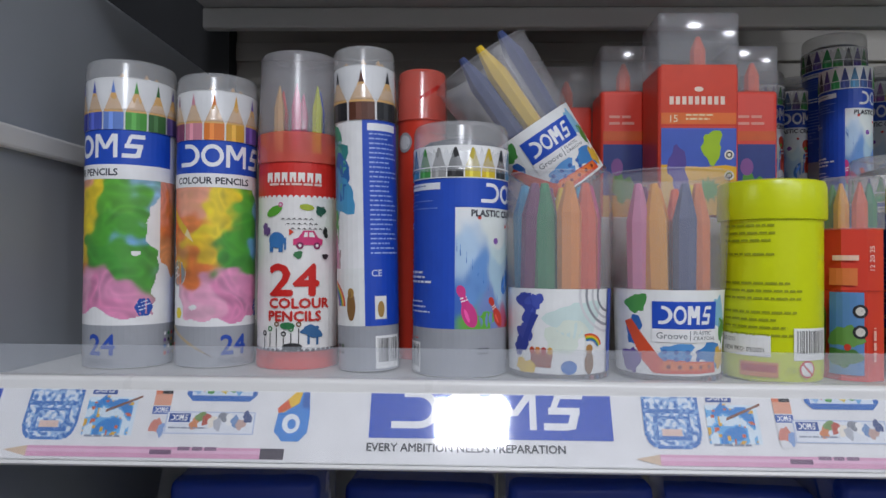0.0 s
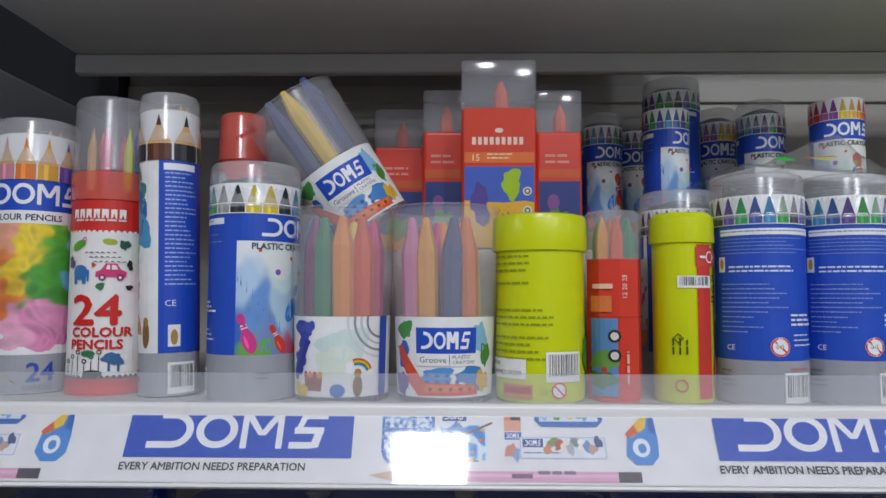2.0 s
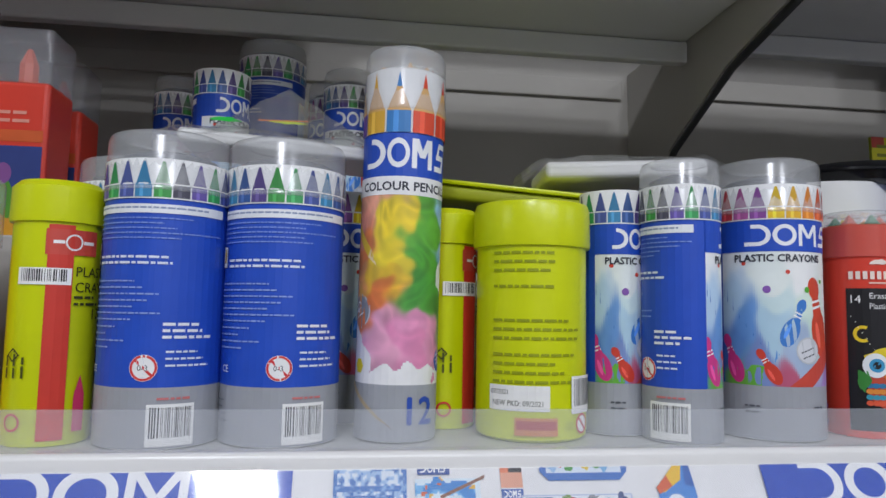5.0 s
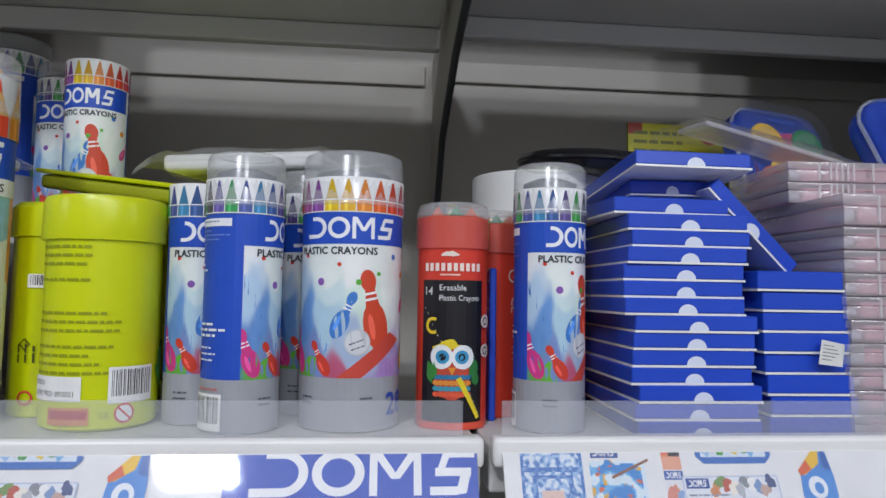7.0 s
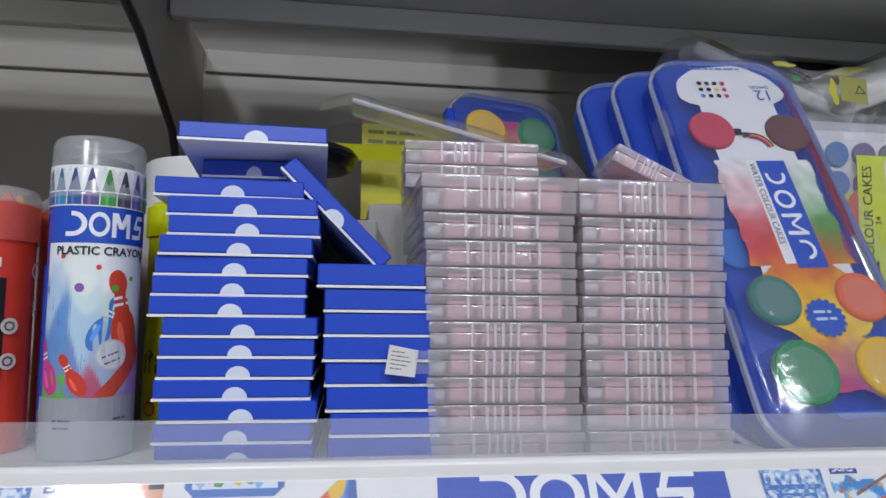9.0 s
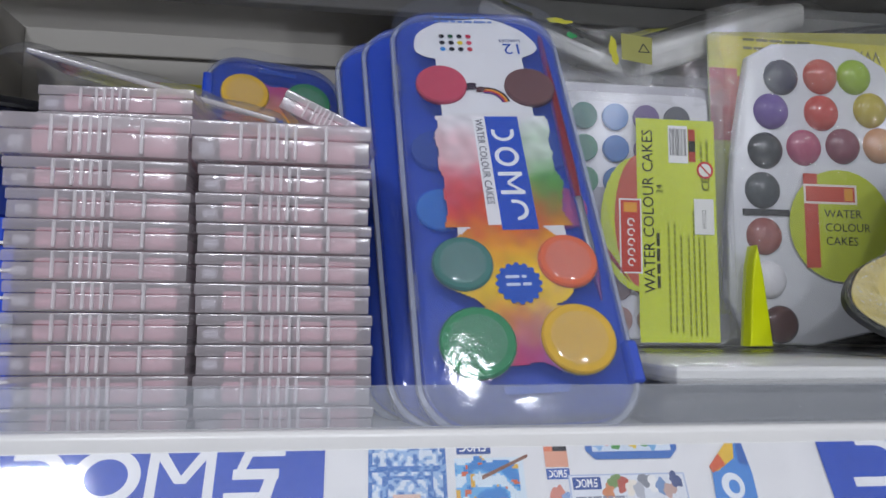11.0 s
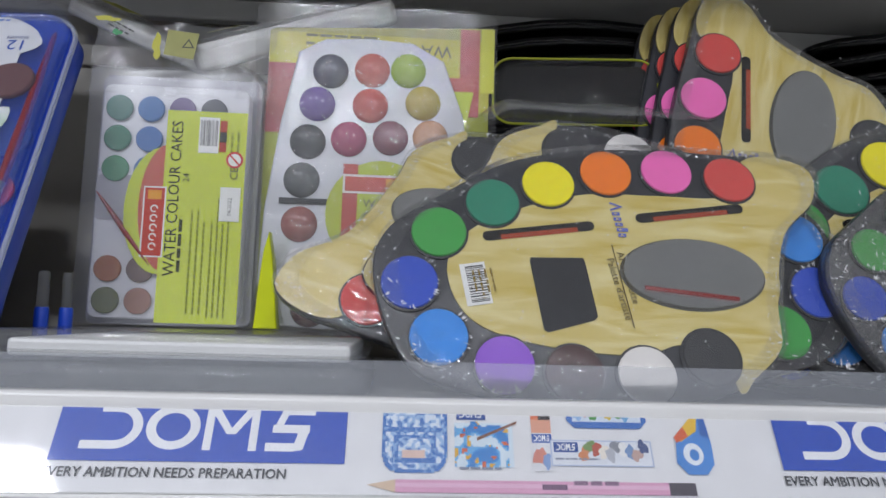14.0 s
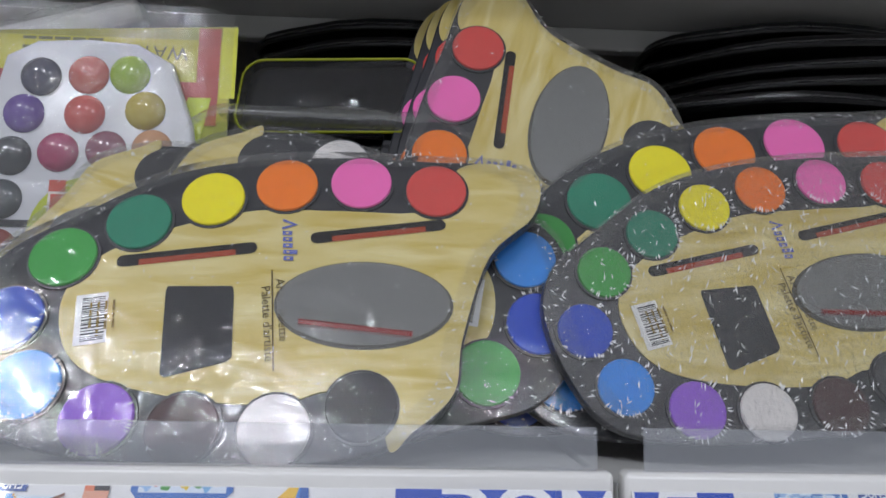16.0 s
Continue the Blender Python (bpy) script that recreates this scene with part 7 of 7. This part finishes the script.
def crinkled_sheet(w, h, seed, depth=0.004):
    """A standing sheet of crumpled clear film, its foot at 0."""
    bm = bmesh.new()
    bmesh.ops.create_grid(bm, x_segments=26, y_segments=16, size=0.5)
    for v in bm.verts:
        u, q = v.co.x * w, (v.co.y + 0.5) * h
        k = noise.noise(Vector((u * 50, q * 50, seed))) + 0.6 * noise.noise(Vector((u * 140, q * 140, seed + 3.0)))
        v.co = Vector((u + k * 0.002, k * depth, q + 0.006 * noise.noise(Vector((u * 30, seed, 0.0))) * q / h))
    return bm


th = empty("clear_pouch", pose(1.492, 0.448, 1.562, -16, 0, -6), "dark card in a clear pouch with an olive welded rim", "pouch")
part("card", prism_bm(rounded(0.112, 0.050, 0.012, 5, 0, 0.003), 0.004, 0.006), M_BLACK, th, "dark inner card")
smooth(part("film", crinkled_sheet(0.118, 0.056, 4.0, 0.0022), M_SHRINK, th, "loose crinkled clear film"), 180)
rim = [(x, 0.0, z) for x, z in rounded(0.118, 0.056, 0.014, 6)]
smooth(part("welded_rim", tube_bm(rim + rim[:1], 0.0009, 6), M_LIMECARD, th, "olive welded rim"), 60)
th = empty("crumpled_bag", pose(1.220, 0.440, 1.566, -10, 0, 0), "crumpled clear bag with an olive paper tag on the packs", "bag")
smooth(part("film", crinkled_sheet(0.12, 0.055, 9.0), M_WRAP, th, "crumpled clear film"), 180)
art = Art()
art.poly([(-0.012, 0.028), (0.008, 0.025), (0.010, 0.045), (-0.011, 0.047)], "96954e")
art.ring(0.0035, 0.036, 0.0032, 0.0048, "2c2c24", 90, 450, 3)
art.blob(-0.017, 0.034, 0.003, 0.009, "b8b428", 5)
art.blob(-0.044, 0.043, 0.003, 0.0025, "1f8a4a", 7)
art.lines(-0.050, 0.052, 0.03, 2, 0.0035, "2c2c2c", 3, 0.0012, -28)
art.blob(-0.052, 0.053, 0.008, 0.002, "b8b428", 9)
printed("paper_tag", art, on_front(-0.0045), th)
wrapped_slab(pose(1.500, 0.440, 1.562, 8, 0, 2), 0.13, 0.05, 0.005, M_CLEARCASE, "thin clear pack in clear wrap behind the palettes")
wrapped_slab(pose(0.388, 0.402, ZS + 0.1425, 4, 3, 4), 0.105, 0.07, 0.008, M_WHITE, "white card pack in a clear bag lying on the tubes")
wrapped_slab(pose(0.588, 0.430, ZS + 0.1430, 3, -2, -8), 0.095, 0.07, 0.011, M_WHITE, "white tray in loose clear wrap lying on the tubes")
# peaked end of the clear bag
bm = bmesh.new()
tip = [(0.335, 0.385, 1.527), (0.362, 0.378, 1.542), (0.392, 0.362, 1.553), (0.418, 0.378, 1.540), (0.440, 0.388, 1.528)]
low = [(0.330, 0.362, 1.5255), (0.360, 0.352, 1.5265), (0.392, 0.348, 1.5275), (0.42, 0.352, 1.5265), (0.445, 0.366, 1.525)]
vt = [bm.verts.new(p) for p in tip]
vl = [bm.verts.new(p) for p in low]
vh = [bm.verts.new((p[0], p[1] + 0.05, 1.5335)) for p in tip]
for i in range(4):
    bm.faces.new((vl[i], vl[i + 1], vt[i + 1], vt[i]))
    bm.faces.new((vt[i], vt[i + 1], vh[i + 1], vh[i]))
bmesh.ops.subdivide_edges(bm, edges=bm.edges[:], cuts=3, use_grid_fill=True)
for v in bm.verts:
    v.co += Vector((0, 0, 1)) * noise.noise(v.co * 90) * 0.0022
tagged(smooth(part("bag_flap", bm, M_WRAP), 30), "peaked corner of a crinkled clear bag", "bag")
th = empty("green_tag", pose(0.372, 0.371, 1.5375, -50, 0, 10), "bright green and yellow print on the clear bag", "bag print")
art = Art()
art.blob(-0.012, 0, 0.006, 0.003, "25c84a", 3)
art.blob(0.018, 0.003, 0.008, 0.002, "c8e02a", 4)
art.poly([(0.004, 0.002), (0.03, 0.006), (0.03, 0.0075), (0.004, 0.0035)], "e07a3a")
printed("tag_print", art, on_front(0.0), th)


def lime_slab(x0, y0, x1, y1, z, m, label="flat lime yellow pack lying on the tubes"):
    th = empty("lime_pack", m, label, "flat pack", "lime packs")
    smooth(part("tray", box_bm(x0, y0, z, x1, y1, z + 0.009, 0.003, 3), M_LIMECARD, th))
    smooth(part("lid", box_bm(x0 - 0.002, y0 - 0.002, z + 0.0092, x1 + 0.002, y1 + 0.002, z + 0.012, 0.001, 2), M_LIME, th, "bright lime rim"))
    return th


lime_slab(-0.055, 0, 0.055, 0.12, 0, pose(0.505, 0.415, ZS + 0.1262, 3, 7, -18))
lime_slab(-0.045, 0, 0.045, 0.08, 0, pose(0.560, 0.452, ZS + 0.127, 0, 0, 8))
th = empty("tape_roll", pose(0.785, 0.505, ZS + 0.122), "wide white roll standing behind the tubes", "tape roll")
smooth(part("roll", lathe_bm([(0.03, 0.0), (0.048, 0.0), (0.049, 0.001), (0.049, 0.037), (0.048, 0.038), (0.03, 0.038), (0.03, 0.0)], 44), M_WHITE, th), 40)
carton(0.735, 0.45, 0.89, 0.70, ZS, ZS + 0.1215)
th = empty("black_dish", pose(0.823, 0.495, ZS + 0.1605, 4, 2, 0), "flat black glossy dish lying on the roll", "dish")
smooth(part("dish", lathe_bm([(0.0003, 0.0), (0.046, 0.0), (0.051, 0.003), (0.053, 0.009), (0.0545, 0.0095), (0.0545, 0.0115), (0.051, 0.0155), (0.046, 0.017), (0.0003, 0.0175)], 44), M_BLACK, th), 40)
art = Art()
art.rect(-0.03, -0.006, 0.05, 0.006, "cfd21a")
art.rect(-0.03, -0.006, -0.018, 0.006, "c8402c")
th = empty("lime_card", pose(0.86, 0.53, ZS + 0.183, 20, 0, 0), "lime and red card lying on the black dish", "card")
part("sheet", box_bm(-0.03, 0.0006, -0.006, 0.05, 0.0016, 0.006), M_LIMECARD, th)
printed("card_print", art, on_front(0.0), th)
water_case(pose(0.995, 0.440, ZS + 0.001, -19, 2, 14) @ pose(0, 0, 0.236, 0, 180, 0) @ Matrix.Diagonal((0.92, 0.92, 0.92, 1)), True, "blue water colour case standing behind the clear boxes")
carton(0.885, 0.470, 0.938, 0.70, ZS, ZS + 0.135)
art = Art()
art.clip = (-0.055, 0.0, 0.038, 0.088)
art.rect(-0.055, 0.0, 0.038, 0.100, "d2cc10")
art.rect(-0.055, 0.078, -0.042, 0.088, "b8402c")
art.ell(0.022, 0.078, 0.009, 0.0072, "c8402c")
art.rect(0.015, 0.0765, 0.029, 0.0795, "e8a89a")
art.lines(-0.05, 0.078, 0.06, 4, 0.008, "7a7c14", 6, 0.003)
th = empty("lime_pack", pose(0.936, 0.562, ZS + 0.136, -2, 0, 3), "lime card with a red seal standing behind the clear boxes", "card", "lime packs")
part("sheet", box_bm(-0.055, 0.0006, 0.0, 0.038, 0.003, 0.088), M_LIMECARD, th)
printed("card_print", art, on_front(0.0), th)
wrapped_slab(pose(0.935, 0.425, ZS + 0.168, 6, 14, 0), 0.13, 0.045, 0.004, M_BOXRIM, "thin pack in loose clear wrap lying on the clear boxes")

# ---- packs on the lower shelf, half in the dark ----


def lower_pack(x, y, w, h, turn, marked):
    th = empty("blue_film_pack", pose(x, y, 1.0505, 0, 0, turn), "dark blue pack in glossy film on the lower shelf", "pack", "lower packs")
    smooth(part("pack", box_bm(-w / 2, 0, 0, w / 2, 0.10, h, 0.006, 3), M_DEEPBLUE, th))
    bm = bmesh.new()
    bmesh.ops.create_grid(bm, x_segments=20, y_segments=12, size=0.5)
    for v in bm.verts:
        u, q = v.co.x * (w + 0.02), v.co.y + 0.5
        k = noise.noise(Vector((u * 40, q * 6, x * 30))) * 0.006
        v.co = Vector((u, -0.004 + k * 0.4 + max(0, q - 0.8) * 0.12, q * (h + 0.012)))
    smooth(part("film", bm, M_WRAP, th, "loose glossy film"), 180)
    if marked:
        art = Art()
        art.logo(-w * 0.34, h - 0.034, w * 0.68, 0.02)
        art.lines(-w * 0.3, h - 0.042, w * 0.6, 3, 0.006, "8aa0d8", 4, 0.0018)
        printed("print", art, on_front(0.0), th, M_INK_GLOSS)
    return th


for k, (x, y, w, h, turn) in enumerate(((-0.135, 0.40, 0.10, 0.250, 3), (-0.02, 0.44, 0.11, 0.235, -4), (0.095, 0.42, 0.10, 0.245, 2), (0.205, 0.43, 0.105, 0.240, -6), (0.315, 0.41, 0.10, 0.252, 4), (0.43, 0.42, 0.11, 0.242, -3), (0.545, 0.40, 0.10, 0.250, 5), (0.655, 0.42, 0.10, 0.24, 0))):
    lower_pack(x, y, w, h, turn, k % 2 == 0)
